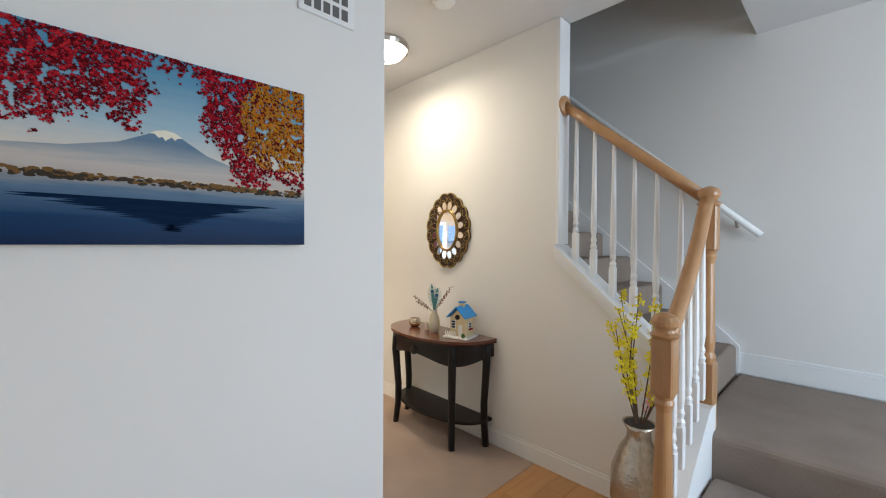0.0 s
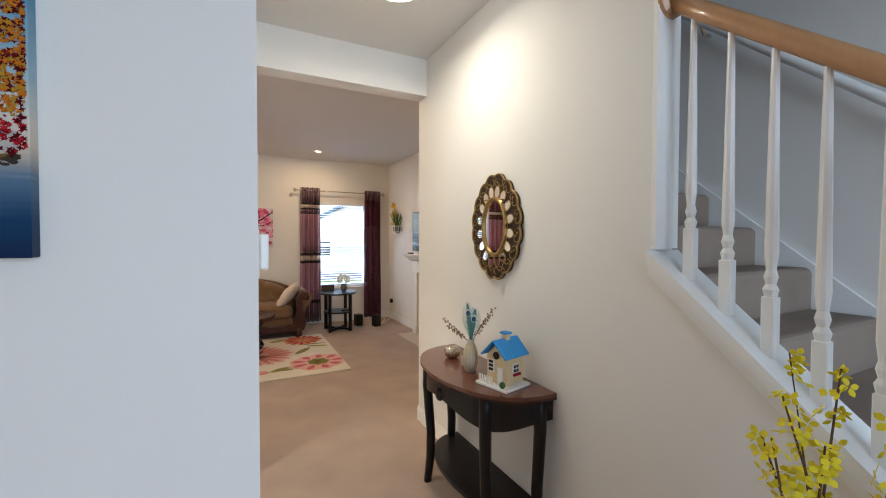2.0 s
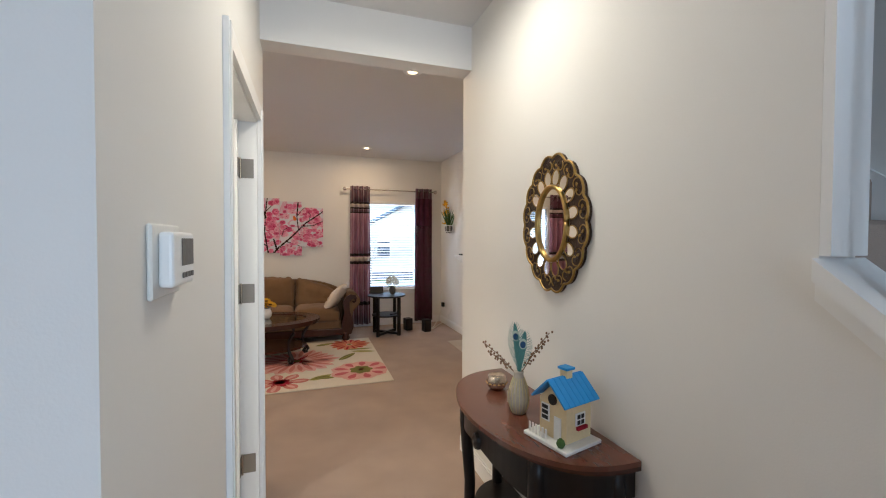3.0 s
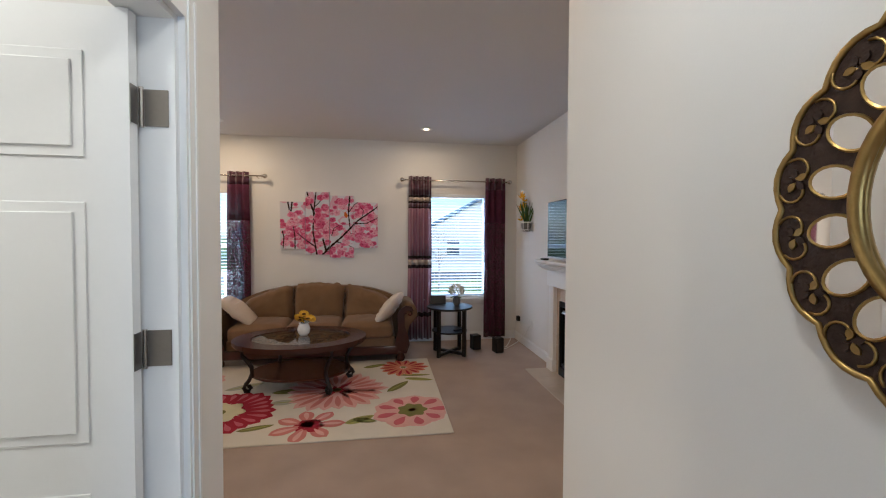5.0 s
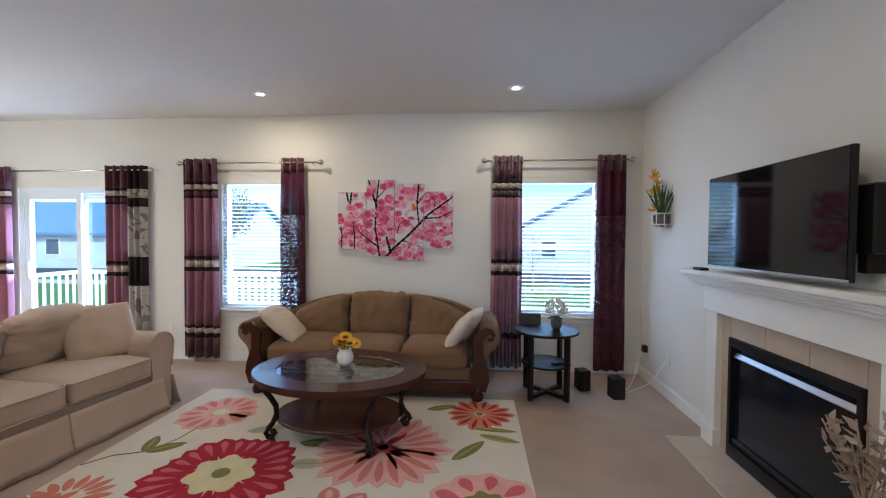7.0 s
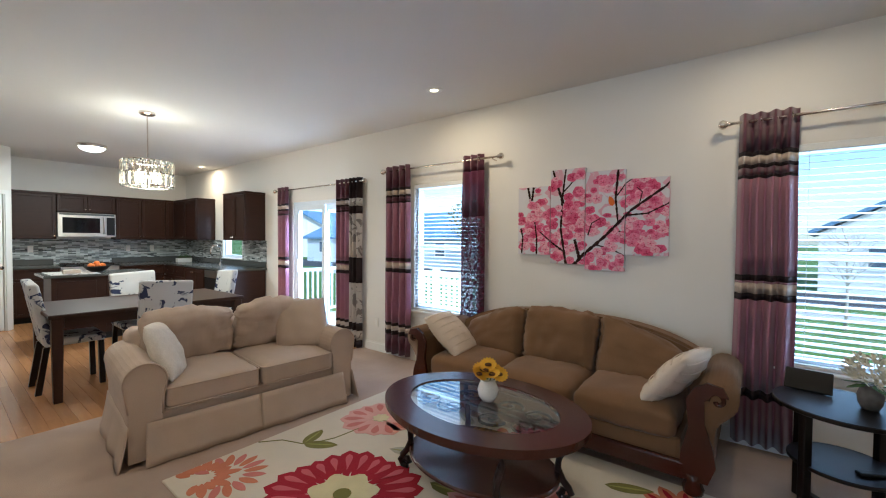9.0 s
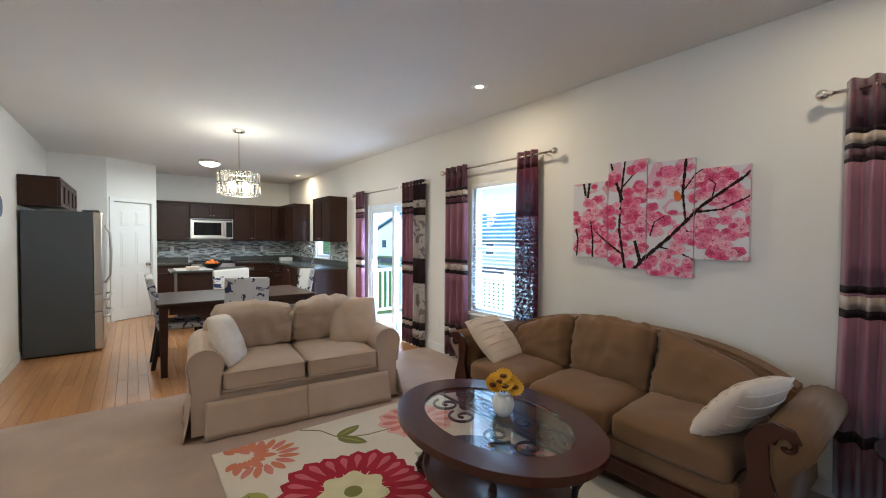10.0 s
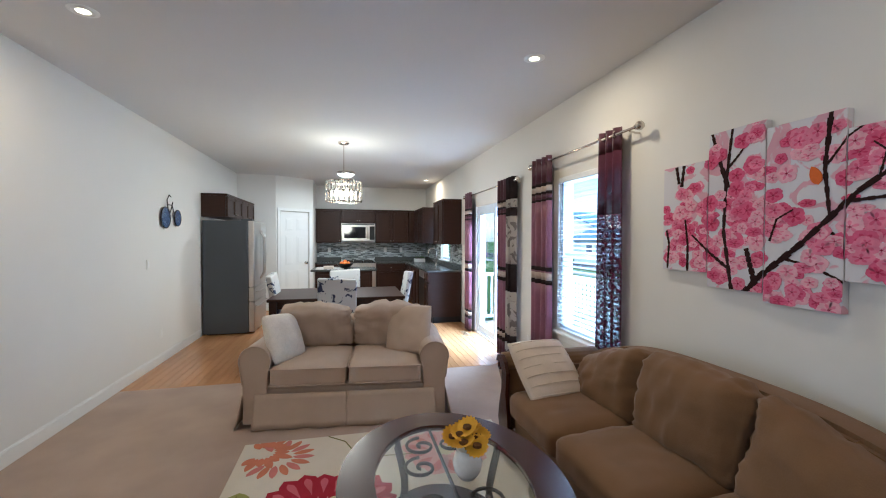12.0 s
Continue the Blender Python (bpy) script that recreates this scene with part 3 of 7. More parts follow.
def panel_door(name, label, m, w=0.62, h=2.03, knob_side=1):
    """A six-panel moulded door; local x from 0 to w, y its face."""
    ob = thing(name, label, "door", m, kind="structure")
    part("door_leaf", box(0, w, -0.015, 0.018, 0.008, h), TRIM, ob)
    stile, mid = 0.1, 0.09
    pw = (w - 2 * stile - mid) / 2
    for r0, r1 in ((0.2, 0.80), (0.93, 1.53), (1.64, 1.9)):
        for c in (stile, stile + pw + mid):
            bm = box(c, c + pw, -0.019, -0.0155, r0, r1, 0.0016)
            box(c + 0.025, c + pw - 0.025, -0.024, -0.019, r0 + 0.025, r1 - 0.025, 0.002, bm)
            part("door_panel", bm, TRIM, ob)
            bm = box(c, c + pw, 0.0185, 0.022, r0, r1, 0.0016)
            box(c + 0.025, c + pw - 0.025, 0.022, 0.027, r0 + 0.025, r1 - 0.025, 0.002, bm)
            part("door_panel", bm, TRIM, ob)
    k = 0.06 if knob_side < 0 else w - 0.06
    part("door_knob", moved(lathe([(0.03, 0), (0.03, 0.008), (0.012, 0.012), (0.012, 0.035), (0.028, 0.045), (0.03, 0.06), (0.018, 0.072)], 16), pose(k, -0.016, 0.95, 90)), NICKEL, ob)
    return ob


bm = box(0.03, 0.09, -0.018, -0.001, 0, 2.11)
box(0.75, 0.81, -0.018, -0.001, 0, 2.11, bm=bm)
box(0.09, 0.75, -0.018, -0.001, 2.05, 2.11, bm=bm)
setting("pantry_casing", moved(bm, PANTRY), TRIM, "white painted door casing", "trim")
panel_door("door_1", "white six-panel pantry door, closed", PANTRY @ pose(0.11, 0.03, 0), 0.62, 2.04)

# hall doorway with the door swung into the side room
bm = box(0.9705, 0.988, 2.12, 2.19, 0, 2.10)
box(0.9705, 0.988, 3.0, 3.07, 0, 2.10, bm=bm)
box(0.9705, 0.988, 2.19, 3.0, 2.03, 2.10, bm=bm)
for a, b in ((2.135, 2.14), (3.05, 3.055), (3.012, 3.016)):
    box(0.988, 0.992, a, b, 0, 2.095, bm=bm)
setting("hall_door_casing", bm, TRIM, "white moulded door casing", "trim")
bm = box(0.85, 0.968, 2.19, 2.205, 0, 2.015)
box(0.85, 0.968, 2.985, 3.0, 0, 2.015, bm=bm)
box(0.85, 0.968, 2.19, 3.0, 2.015, 2.03, bm=bm)
setting("hall_door_jamb", bm, TRIM, "white painted door jamb", "trim")
hall_door = panel_door("door_2", "white six-panel door standing open", pose(0.885, 2.955, 0, 0, 0, 180), 0.76, 2.01)
for z in (0.28, 1.15, 1.78):
    hinge = part("hinge", box(-0.068, -0.010, -0.0295, -0.026, z - 0.048, z + 0.048, 0.001), HINGE, hall_door, "satin nickel hinge")
    box_b = box(-0.003, -0.0005, -0.014, 0.017, z - 0.048, z + 0.048, 0.001)
    part("hinge_leaf", box_b, HINGE, hinge)
    part("hinge_pin", tube([(-0.006, -0.0215, z - 0.052), (-0.006, -0.0215, z + 0.052)], 0.006, 8), NICKEL, hinge)
setting("side_room_wall", box(-0.9, -0.8, 1.465, 3.14, -0.03, CEILING), WALL, "off-white side room wall", "wall")

# ---- lamps of the house ----


def downlight(x, y, watts):
    ob = thing("recessed_light", "white-rimmed recessed ceiling light, switched on", "ceiling light", pose(x, y, CEILING), group="recessed lights")
    part("trim_ring", lathe([(0.05, -0.001), (0.075, -0.001), (0.075, -0.004), (0.055, -0.008), (0.05, -0.006)], 24), TRIM, ob)
    part("lens", lathe([(0.05, -0.001), (0.049, -0.005), (0.02, -0.007)], 24), LAMPGLOW, ob, "glowing warm lens")
    can("recessed_light_bulb", x, y, CEILING - 0.012, watts, WARM, 0.05)


for x, y, w in ((-0.356, 6.72, 6), (2.03, 6.72, 4), (2.01, 3.90, 5), (-0.42, 3.95, 6), (-6.39, 7.1, 7)):
    downlight(x, y, w)


def flush_light(x, y, z, label, watts):
    ob = thing("flush_ceiling_light", label, "ceiling light", pose(x, y, z), group="flush lights")
    part("metal_rim", lathe([(0.17, 0.0), (0.175, -0.02), (0.165, -0.045), (0.14, -0.03)], 32), NICKEL, ob)
    part("glass_bowl", lathe([(0.155, -0.03), (0.15, -0.05), (0.12, -0.08), (0.06, -0.1), (0.012, -0.105)], 32), FLUSHGLOW, ob, "frosted glass bowl, lit", smooth=True)
    part("finial", lathe([(0.012, -0.1), (0.015, -0.112), (0.008, -0.125)], 12), NICKEL, ob)
    can("flush_bulb", x, y, z - 0.13, watts, (1.0, 0.85, 0.64), 0.15)


flush_light(1.655, 2.30, CEILING, "nickel and frosted glass flush ceiling light in the hall", 5.5)
flush_light(-5.74, 5.39, CEILING, "nickel and frosted glass flush ceiling light in the kitchen", 26)
flush_light(0.0, 2.3, CEILING, "frosted glass flush ceiling light in the side room", 10)

smoke = thing("smoke_detector", "round white smoke detector on the hall ceiling", "smoke detector", pose(1.58, 1.63, CEILING))
part("cover", lathe([(0.065, 0), (0.065, -0.02), (0.05, -0.035), (0.02, -0.038)], 24), TRIM, smoke)

CRYSTAL = glass("crystal", (1.0, 0.97, 0.92), 0.02)
CRYSTAL.node_tree.nodes["Principled BSDF"].inputs["Emission Color"].default_value = (1, 0.8, 0.5, 1)
chand = thing("crystal_chandelier", "round crystal drum chandelier, lit, hanging over the dining table", "chandelier", pose(-3.255, 5.37, CEILING))
part("ceiling_plate", lathe([(0.075, 0), (0.075, -0.02), (0.06, -0.03)], 24), NICKEL, chand)
part("rod", tube([(0, 0, -0.03), (0, 0, -0.53)], 0.007, 8), NICKEL, chand)
for z in (-0.53, -0.665, -0.80):
    ring = [(0.225 * math.cos(a), 0.225 * math.sin(a), z) for a in (i * math.pi / 18 for i in range(37))]
    part("ring", tube(ring, 0.007, 6), NICKEL, chand)
for k in range(3):
    a = k * math.pi * 2 / 3
    part("spoke", tube([(0, 0, -0.53), (0.225 * math.cos(a), 0.225 * math.sin(a), -0.53)], 0.005, 6), NICKEL, chand)
prism = part("crystal", moved(lathe([(0.004, 0.07), (0.021, 0.045), (0.021, -0.045), (0.004, -0.07)], 6, sy=0.45), Matrix()), CRYSTAL, chand, "clear faceted crystal")
prism.matrix_basis = pose(0.235, 0, -0.60, 0, 0, 90)
for k in range(1, 48):
    o = new("crystal", prism.data)
    o.parent = chand
    a = (k % 24) * math.pi / 12 + (0.13 if k >= 24 else 0)
    o.matrix_basis = pose(0.235 * math.cos(a), 0.235 * math.sin(a), -0.60 if k < 24 else -0.735, 0, 0, math.degrees(a) + 90)
BULBGLASS = material("bulb_glow", (1, 0.9, 0.7), 0.4, emit=(1, 0.78, 0.48), strength=22)
for k in range(4):
    a = k * math.pi / 2 + 0.4
    part("light_bulb", lathe([(0.01, -0.07), (0.02, -0.04), (0.022, 0), (0.012, 0.035), (0.005, 0.05)], 12, (0.1 * math.cos(a), 0.1 * math.sin(a), -0.68)), BULBGLASS, chand, "warm glowing bulb")
bulb("chandelier_bulb", -3.255, 5.37, 2.77 - 0.92, 34, (1.0, 0.76, 0.48), 0.2)

# ---- curtains ----


def rod(x0, x1, z, label):
    ob = thing("curtain_rod", label, "curtain rod", pose((x0 + x1) / 2, NORTH - 0.085, z), group="curtain rods")
    a = (x1 - x0) / 2
    part("pole", tube([(-a, 0, 0), (a, 0, 0)], 0.010, 10), NICKEL, ob, smooth=True)
    for s in (-1, 1):
        part("finial", moved(lathe([(0.008, -0.01), (0.018, 0.0), (0.012, 0.006), (0.026, 0.02), (0.032, 0.038), (0.026, 0.056), (0.008, 0.066)], 16), pose(s * a, 0, 0, 0, 90 * s)), NICKEL, ob, smooth=True)
        bm = tube([(s * (a - 0.06), 0.002, -0.012), (s * (a - 0.06), 0.05, -0.02), (s * (a - 0.06), 0.083, -0.02)], 0.007, 8)
        part("bracket", bm, NICKEL, ob)


rod(-1.60, -0.04, 2.235, "brushed nickel curtain rod over a window")
rod(1.80, 3.24, 2.235, "brushed nickel curtain rod over the corner window")
rod(-4.08, -2.02, 2.165, "brushed nickel curtain rod over the sliding door")


def cloth(x0, x1, z0, z1, folds, depth, flare=1.0, phase=0.0, cols=64, rows=6, top=2.3):
    """A hanging pleated strip between two heights, with a thickness of cloth."""
    bm = bmesh.new()
    g = {}
    mid = (x0 + x1) / 2
    for side in (0, 1):
        for j in range(rows + 1):
            z = z0 + (z1 - z0) * j / rows
            spread = 1 + (flare - 1) * (top - z) / top
            for i in range(cols + 1):
                u = i / cols
                x = mid + (x0 + u * (x1 - x0) - mid) * spread
                d = depth * (0.85 + 0.3 * noise.noise(Vector((u * 4 + phase, z * 0.7, phase))))
                y = d * math.sin(2 * math.pi * folds * u + phase + 0.5 * noise.noise(Vector((u * 3, z * 0.8, phase + 4)))) + side * 0.004
                g[side, i, j] = bm.verts.new((x + 0.012 * noise.noise(Vector((z * 1.2, u * 2, phase + 9))), y, z))
    for j in range(rows):
        for i in range(cols):
            for side in (0, 1):
                bm.faces.new([g[side, a, b] for a, b in ((i, j), (i + 1, j), (i + 1, j + 1), (i, j + 1))])
    for i in range(cols):
        for j in (0, rows):
            bm.faces.new([g[0, i, j], g[0, i + 1, j], g[1, i + 1, j], g[1, i, j]])
    for j in range(rows):
        for i in (0, cols):
            bm.faces.new([g[0, i, j], g[0, i, j + 1], g[1, i, j + 1], g[1, i, j]])
    return bm


MAUVE_BANDS = ((2.285, 2.03, PLUM), (2.03, 2.0, BLACKCLOTH), (2.0, 1.945, SILVER), (1.945, 1.92, BLACKCLOTH), (1.92, 1.87, PLUM), (1.87, 1.85, BLACKCLOTH), (1.85, 1.20, MAUVE), (1.20, 1.16, BLACKCLOTH),
               (1.16, 1.145, MAUVE), (1.145, 1.075, SILVER), (1.075, 1.03, BLACKCLOTH), (1.03, 0.42, MAUVE), (0.42, 0.385, BLACKCLOTH), (0.385, 0.33, SILVER), (0.33, 0.28, BLACKCLOTH), (0.28, 0.05, PLUM))
GREY_BANDS = ((2.285, 2.02, BLACKCLOTH), (2.02, 1.92, GREYCLOTH), (1.92, 1.82, BLACKCLOTH), (1.82, 1.25, GREYCLOTH), (1.25, 0.92, BLACKCLOTH), (0.92, 0.40, GREYCLOTH), (0.40, 0.30, BLACKCLOTH), (0.30, 0.18, GREYCLOTH), (0.18, 0.05, BLACKCLOTH))
SHEER_BANDS = ((2.285, 2.12, PLUM), (2.12, 1.66, SHEERTOP), (1.66, 0.05, SHEER))
DARK_BANDS = MAUVE_BANDS[:12] + ((0.42, 0.36, BLACKCLOTH), (0.36, 0.05, PLUM))


def curtain(x0, x1, bands, label, folds=4.0, flare=1.0, phase=0.0, low=0.0, drop=0.0, depth=0.040):
    ob = thing("curtain", label, "curtain", pose(0, NORTH - 0.085, 0), group="curtains")
    for a, b, mat in bands:
        part("cloth_band" if a - b < 0.2 else "cloth_panel", cloth(x0, x1, max(b, low) - drop, a - drop, folds, depth, flare, phase, rows=max(1, int((a - b) / 0.12))), mat, ob, smooth=True)
    n = int(folds)
    for k in range(n):
        x = x0 + (k + 0.5) * (x1 - x0) / n
        ring = [(x, 0.024 * math.cos(t), 2.237 - drop + 0.024 * math.sin(t)) for t in (i * math.pi / 8 for i in range(17))]
        part("grommet", tube(ring, 0.0055, 6), NICKEL, ob)
    return ob


curtain(-1.60, -1.20, MAUVE_BANDS, "mauve satin curtain with plum and silver bands", 4, 1.05, 0.4)
curtain(-0.47, -0.20, SHEER_BANDS, "sheer plum curtain with dark flower print", 3, 1.15, 1.7, depth=0.025)
curtain(1.85, 2.17, DARK_BANDS, "gathered mauve satin curtain with silver bands", 4, 1.04, 2.2)
curtain(2.93, 3.21, SHEER_BANDS, "gathered sheer plum curtain in the corner", 3, 1.12, 3.1, depth=0.025)
curtain(-2.56, -2.29, MAUVE_BANDS, "mauve satin curtain beside the sliding door", 3, 1.0, 0.9, drop=0.07, low=0.08)
curtain(-2.285, -2.05, GREY_BANDS, "grey curtain with black flower bands", 3, 1.0, 1.3, drop=0.07, low=0.08)
curtain(-4.05, -3.74, MAUVE_BANDS, "narrow mauve satin curtain beside the sliding door", 3, 1.0, 0.2, drop=0.07, low=0.08)

# ---- the brown sofa ----


def arm_outline(s, r=0.10, cz=0.56):
    pts = [(0.03, 0.14), (0.03, cz)]
    for k in range(12):
        a = math.radians(10 + 20 * k)
        pts.append((-0.07 + r * math.cos(a), cz + r * math.sin(a)))
    pts += [(-0.075, 0.42), (-0.05, 0.3), (-0.06, 0.14)]
    return [(s * x, z) for x, z in pts]


def draw_out_y(outline, y0, y1, bevel=0.0):
    bm = extrude_x([(x, z) for x, z in outline], -y1, -y0, bevel)
    return remap(bm)


def remap(bm):
    for v in bm.verts:
        v.co = (v.co.y, -v.co.x, v.co.z)
    return bm


sofa = thing("sofa", "brown microfibre sofa with rolled arms and carved dark wood trim", "sofa", pose(0.72, 7.30, 0))
HW = 0.93
part("base", box(-HW, HW, -0.78, -0.05, 0.13, 0.30, 0.03, seg=2), TAN, sofa)
part("front_rail", box(-HW - 0.02, HW + 0.02, -0.83, -0.79, 0.09, 0.19, 0.012, seg=2), MAHOGANY, sofa, "carved dark wood front rail")
back = [(x, 0.60 + 0.225 * max(0.0, 1 - (abs(x) / 1.06) ** 3.2)) for x in [(-1.02 + 2.04 * k / 24) for k in range(25)]]
bm = plate([(-1.02, 0.14)] + back + [(1.02, 0.14)], 0, 0.16)
for v in bm.verts:
    v.co = (v.co.x, v.co.z - 0.17 - 0.0, v.co.y)
bmesh.ops.recalc_face_normals(bm, faces=bm.faces)
bmesh.ops.bevel(bm, geom=bm.edges[:], offset=0.02, segments=2, affect="EDGES")
part("backrest", bm, TAN, sofa)
for k in range(3):
    c = (k - 1) * 0.605
    q = cushion(0.60, 0.68, 0.17, 0.055, 0.03, k + 1, 0.010)
    part("seat_cushion", moved(q, pose(c, -0.50, 0.375, 1.5)), TAN, sofa, smooth=True)
    q = moved(cushion(0.61, 0.47, 0.17, 0.07, 0.055, k + 5.4, 0.024, 17), pose(c, -0.26, 0.635, 74))
    for v in q.verts:
        v.co.z -= 0.13 * max(0.0, abs(v.co.x) - 0.25) ** 1.6 * max(0.0, v.co.z - 0.42) / 0.4 * 3.0
    part("back_cushion", q, TAN, sofa, smooth=True)
for s in (-1, 1):
    bm = draw_out_y([(x + s * (HW + 0.09), z) for x, z in arm_outline(-s)], -0.80, -0.04, 0.012)
    part("arm", bm, TAN, sofa, smooth=True)
    # carved scroll on the arm's front and the foot below it
    path = []
    for k in range(15):
        a = math.radians(-150 + 24 * k)
        r = 0.012 + 0.0028 * k
        path.append((s * (HW + 0.165) + s * r * math.cos(a) * 0.9, -0.812, 0.565 + r * math.sin(a)))
    path2 = [(s * (HW + 0.075), -0.812, 0.53), (s * (HW + 0.085), -0.812, 0.42), (s * (HW + 0.10), -0.815, 0.32), (s * (HW + 0.125), -0.815, 0.22), (s * (HW + 0.10), -0.815, 0.12)]
    part("arm_scroll", tube(path, 0.012, 8), MAHOGANY, sofa, "carved dark wood scroll", smooth=True)
    part("arm_front", moved(plate([(s * x, z) for x, z in ((HW + 0.02, 0.55), (HW + 0.06, 0.62), (HW + 0.12, 0.655), (HW + 0.19, 0.64), (HW + 0.215, 0.59), (HW + 0.15, 0.60), (HW + 0.105, 0.55), (HW + 0.11, 0.42), (HW + 0.15, 0.30),
                                                    (HW + 0.165, 0.20), (HW + 0.13, 0.10), (HW - 0.01, 0.10), (HW + 0.0, 0.25), (HW + 0.035, 0.40))], 0.802, 0.828), Matrix.Rotation(radians(90), 4, "X")), MAHOGANY, sofa, "carved dark wood arm front")
    for y in (-0.79, -0.12):
        part("foot", lathe([(0.028, 0), (0.05, 0.02), (0.055, 0.05), (0.04, 0.09), (0.05, 0.13)], 12, (s * (HW + 0.06), y, 0)), MAHOGANY, sofa, smooth=True)


def throw_pillow(label, m, mat, w=0.44, d=0.44, h=0.17, ribs=0, power=2.6):
    ob = thing("throw_pillow", label, "pillow", m, group="throw pillows")
    part("cover", pillow(w, d, h, power, 18, w + d, 0.016, 0.6), mat, ob, smooth=True)
    for k in range(ribs):
        u = (k + 0.5) / ribs * 2 - 1
        for side in (1, -1):
            pts = []
            for j in range(1, 18):
                v = 2 * j / 18 - 1
                kk = max(0.0, (1 - abs(u) ** power) * (1 - abs(v) ** power)) ** 0.6
                q = 1 - 0.05 * (abs(u) * abs(v)) ** 2
                pts.append((u * w / 2 * q, v * d / 2 * q, side * (h / 2 * kk + 0.003)))
            part("rib_seam", tube(pts, 0.0035, 5), mat, ob)
    return ob


throw_pillow("cream ribbed throw pillow leaning on the sofa arm", pose(-0.13, 6.72, 0.60, 0, 42, 6), CREAM, 0.46, 0.44, 0.15, 7)
throw_pillow("cream ribbed throw pillow propped on the sofa arm", pose(1.585, 6.70, 0.595, 0, -52, -14), CREAM, 0.46, 0.44, 0.15, 7)

# ---- the beige loveseat ----
love = thing("loveseat", "beige slipcovered loveseat with skirt and rolled arms", "loveseat", pose(-0.93, 5.41, 0, 0, 0, 84))
# local: x along its width, front at y = 0, back at y = 0.9
LW = 0.60
part("base", box(-LW - 0.04, LW + 0.04, 0.03, 0.84, 0.05, 0.31, 0.02, seg=2), BEIGE, love)
bm = box(-LW - 0.10, LW + 0.10, 0.72, 0.93, 0.05, 0.76, 0.06, seg=4)
for v in bm.verts:
    v.co.z -= 0.05 * (abs(v.co.x) / (LW + 0.1)) ** 4 if v.co.z > 0.5 else 0
part("backrest", bm, BEIGE, love, smooth=True)


def skirt(length, height, seed, cols=40):
    """A cloth skirt that hangs from y = 0 and kicks out and ripples toward its hem."""
    bm = bmesh.new()
    g = {}
    for side in (0, 1):
        for i in range(cols + 1):
            for j in range(7):
                u, f = i / cols, j / 6
                y = -0.004 - 0.05 * f ** 1.3 - 0.007 * f * math.sin(u * 17 + seed) - 0.012 * f * noise.noise(Vector((u * 5, f, seed))) + 0.006 * side
                g[side, i, j] = bm.verts.new(((u - 0.5) * length * (1 + 0.035 * f), y, height * (1 - f) + 0.008))
    for side in (0, 1):
        for i in range(cols):
            for j in range(6):
                bm.faces.new([g[side, a, b] for a, b in ((i, j), (i + 1, j), (i + 1, j + 1), (i, j + 1))])
    for i in range(cols):
        for j in (0, 6):
            bm.faces.new([g[0, i, j], g[0, i + 1, j], g[1, i + 1, j], g[1, i, j]])
    for j in range(6):
        for i in (0, cols):
            bm.faces.new([g[0, i, j], g[0, i, j + 1], g[1, i, j + 1], g[1, i, j]])
    return bm


for s in (-1, 1):
    pts = [(-0.10, 0.03), (-0.10, 0.34), (-0.115, 0.45)]
    for k in range(15):
        a = math.radians(200 - 15 * k)
        pts.append((-0.01 + 0.115 * math.cos(a), 0.52 + 0.115 * math.sin(a)))
    pts += [(0.085, 0.42), (0.08, 0.3), (0.08, 0.03)]
    outline = [(s * (LW + 0.09) - s * x, z) for x, z in pts]
    bm = bmesh.new()
    rings = []
    for j in range(15):
        y = 0.86 * j / 14
        grow = 0.985 if j in (0, 14) else 1.0
        cx = s * (LW + 0.09)
        rings.append([bm.verts.new((cx + (x - cx) * grow + 0.006 * noise.noise(Vector((x * 6, y * 5, z * 6 + s))), y + (0.012 if j == 0 else 0), 0.03 + (z - 0.03) * (0.5 + 0.5 * grow) + 0.008 * noise.noise(Vector((x * 4, y * 6, s * 3))) * (z > 0.4))) for x, z in outline])
    n = len(outline)
    for a, b in zip(rings, rings[1:]):
        for i in range(n):
            bm.faces.new((a[i], a[(i + 1) % n], b[(i + 1) % n], b[i]))
    bm.faces.new(rings[0][::-1])
    bm.faces.new(rings[-1])
    part("arm", bm, BEIGE, love, smooth=False)
    for p in love.children[-1].data.polygons:
        p.use_smooth = len(p.vertices) == 4
    part("arm_piping", tube([(x, 0.008, z) for x, z in outline[1:-1]], 0.006, 6), BEIGE, love, smooth=True)
    seat = part("seat_cushion", moved(cushion(0.592, 0.68, 0.15, 0.03, 0.026, s + 3.5, 0.006), pose(s * 0.302, 0.33, 0.39)), BEIGE, love, smooth=True)
    for z in (0.452, 0.324):
        part("piping", moved(tube(piping_loop(0.588, 0.676, 0.035), 0.006, 6), pose(s * 0.302, 0.33, z)), BEIGE, seat, smooth=True)
    back = moved(cushion(0.63, 0.44, 0.17, 0.06, 0.05, s + 8.2, 0.026, 17), pose(s * 0.322, 0.59, 0.675, -72, 4 * s))
    for v in back.verts:
        v.co.z -= 0.045 * max(0.0, 1 - abs(v.co.x) / 0.30) * max(0.0, v.co.z - 0.70) / 0.15
    part("back_cushion", back, BEIGE, love, smooth=True)
    part("front_skirt", moved(skirt(0.695, 0.255, s + 2.0), pose(s * 0.352, 0.0, 0)), BEIGE, love, smooth=True)
    part("side_skirt", moved(skirt(0.88, 0.255, s + 6.0), pose(s * (LW + 0.19), 0.43, 0, 0, 0, 90 * s)), BEIGE, love, smooth=True)
throw_pillow("white textured throw pillow on the loveseat", pose(-1.25, 4.90, 0.64, 66, 6, 150), WHITEKNIT, 0.42, 0.42, 0.15)
throw_pillow("beige throw pillow leaning on the loveseat arm", pose(-1.25, 5.95, 0.66, 66, -6, 52), BEIGE, 0.44, 0.44, 0.15)

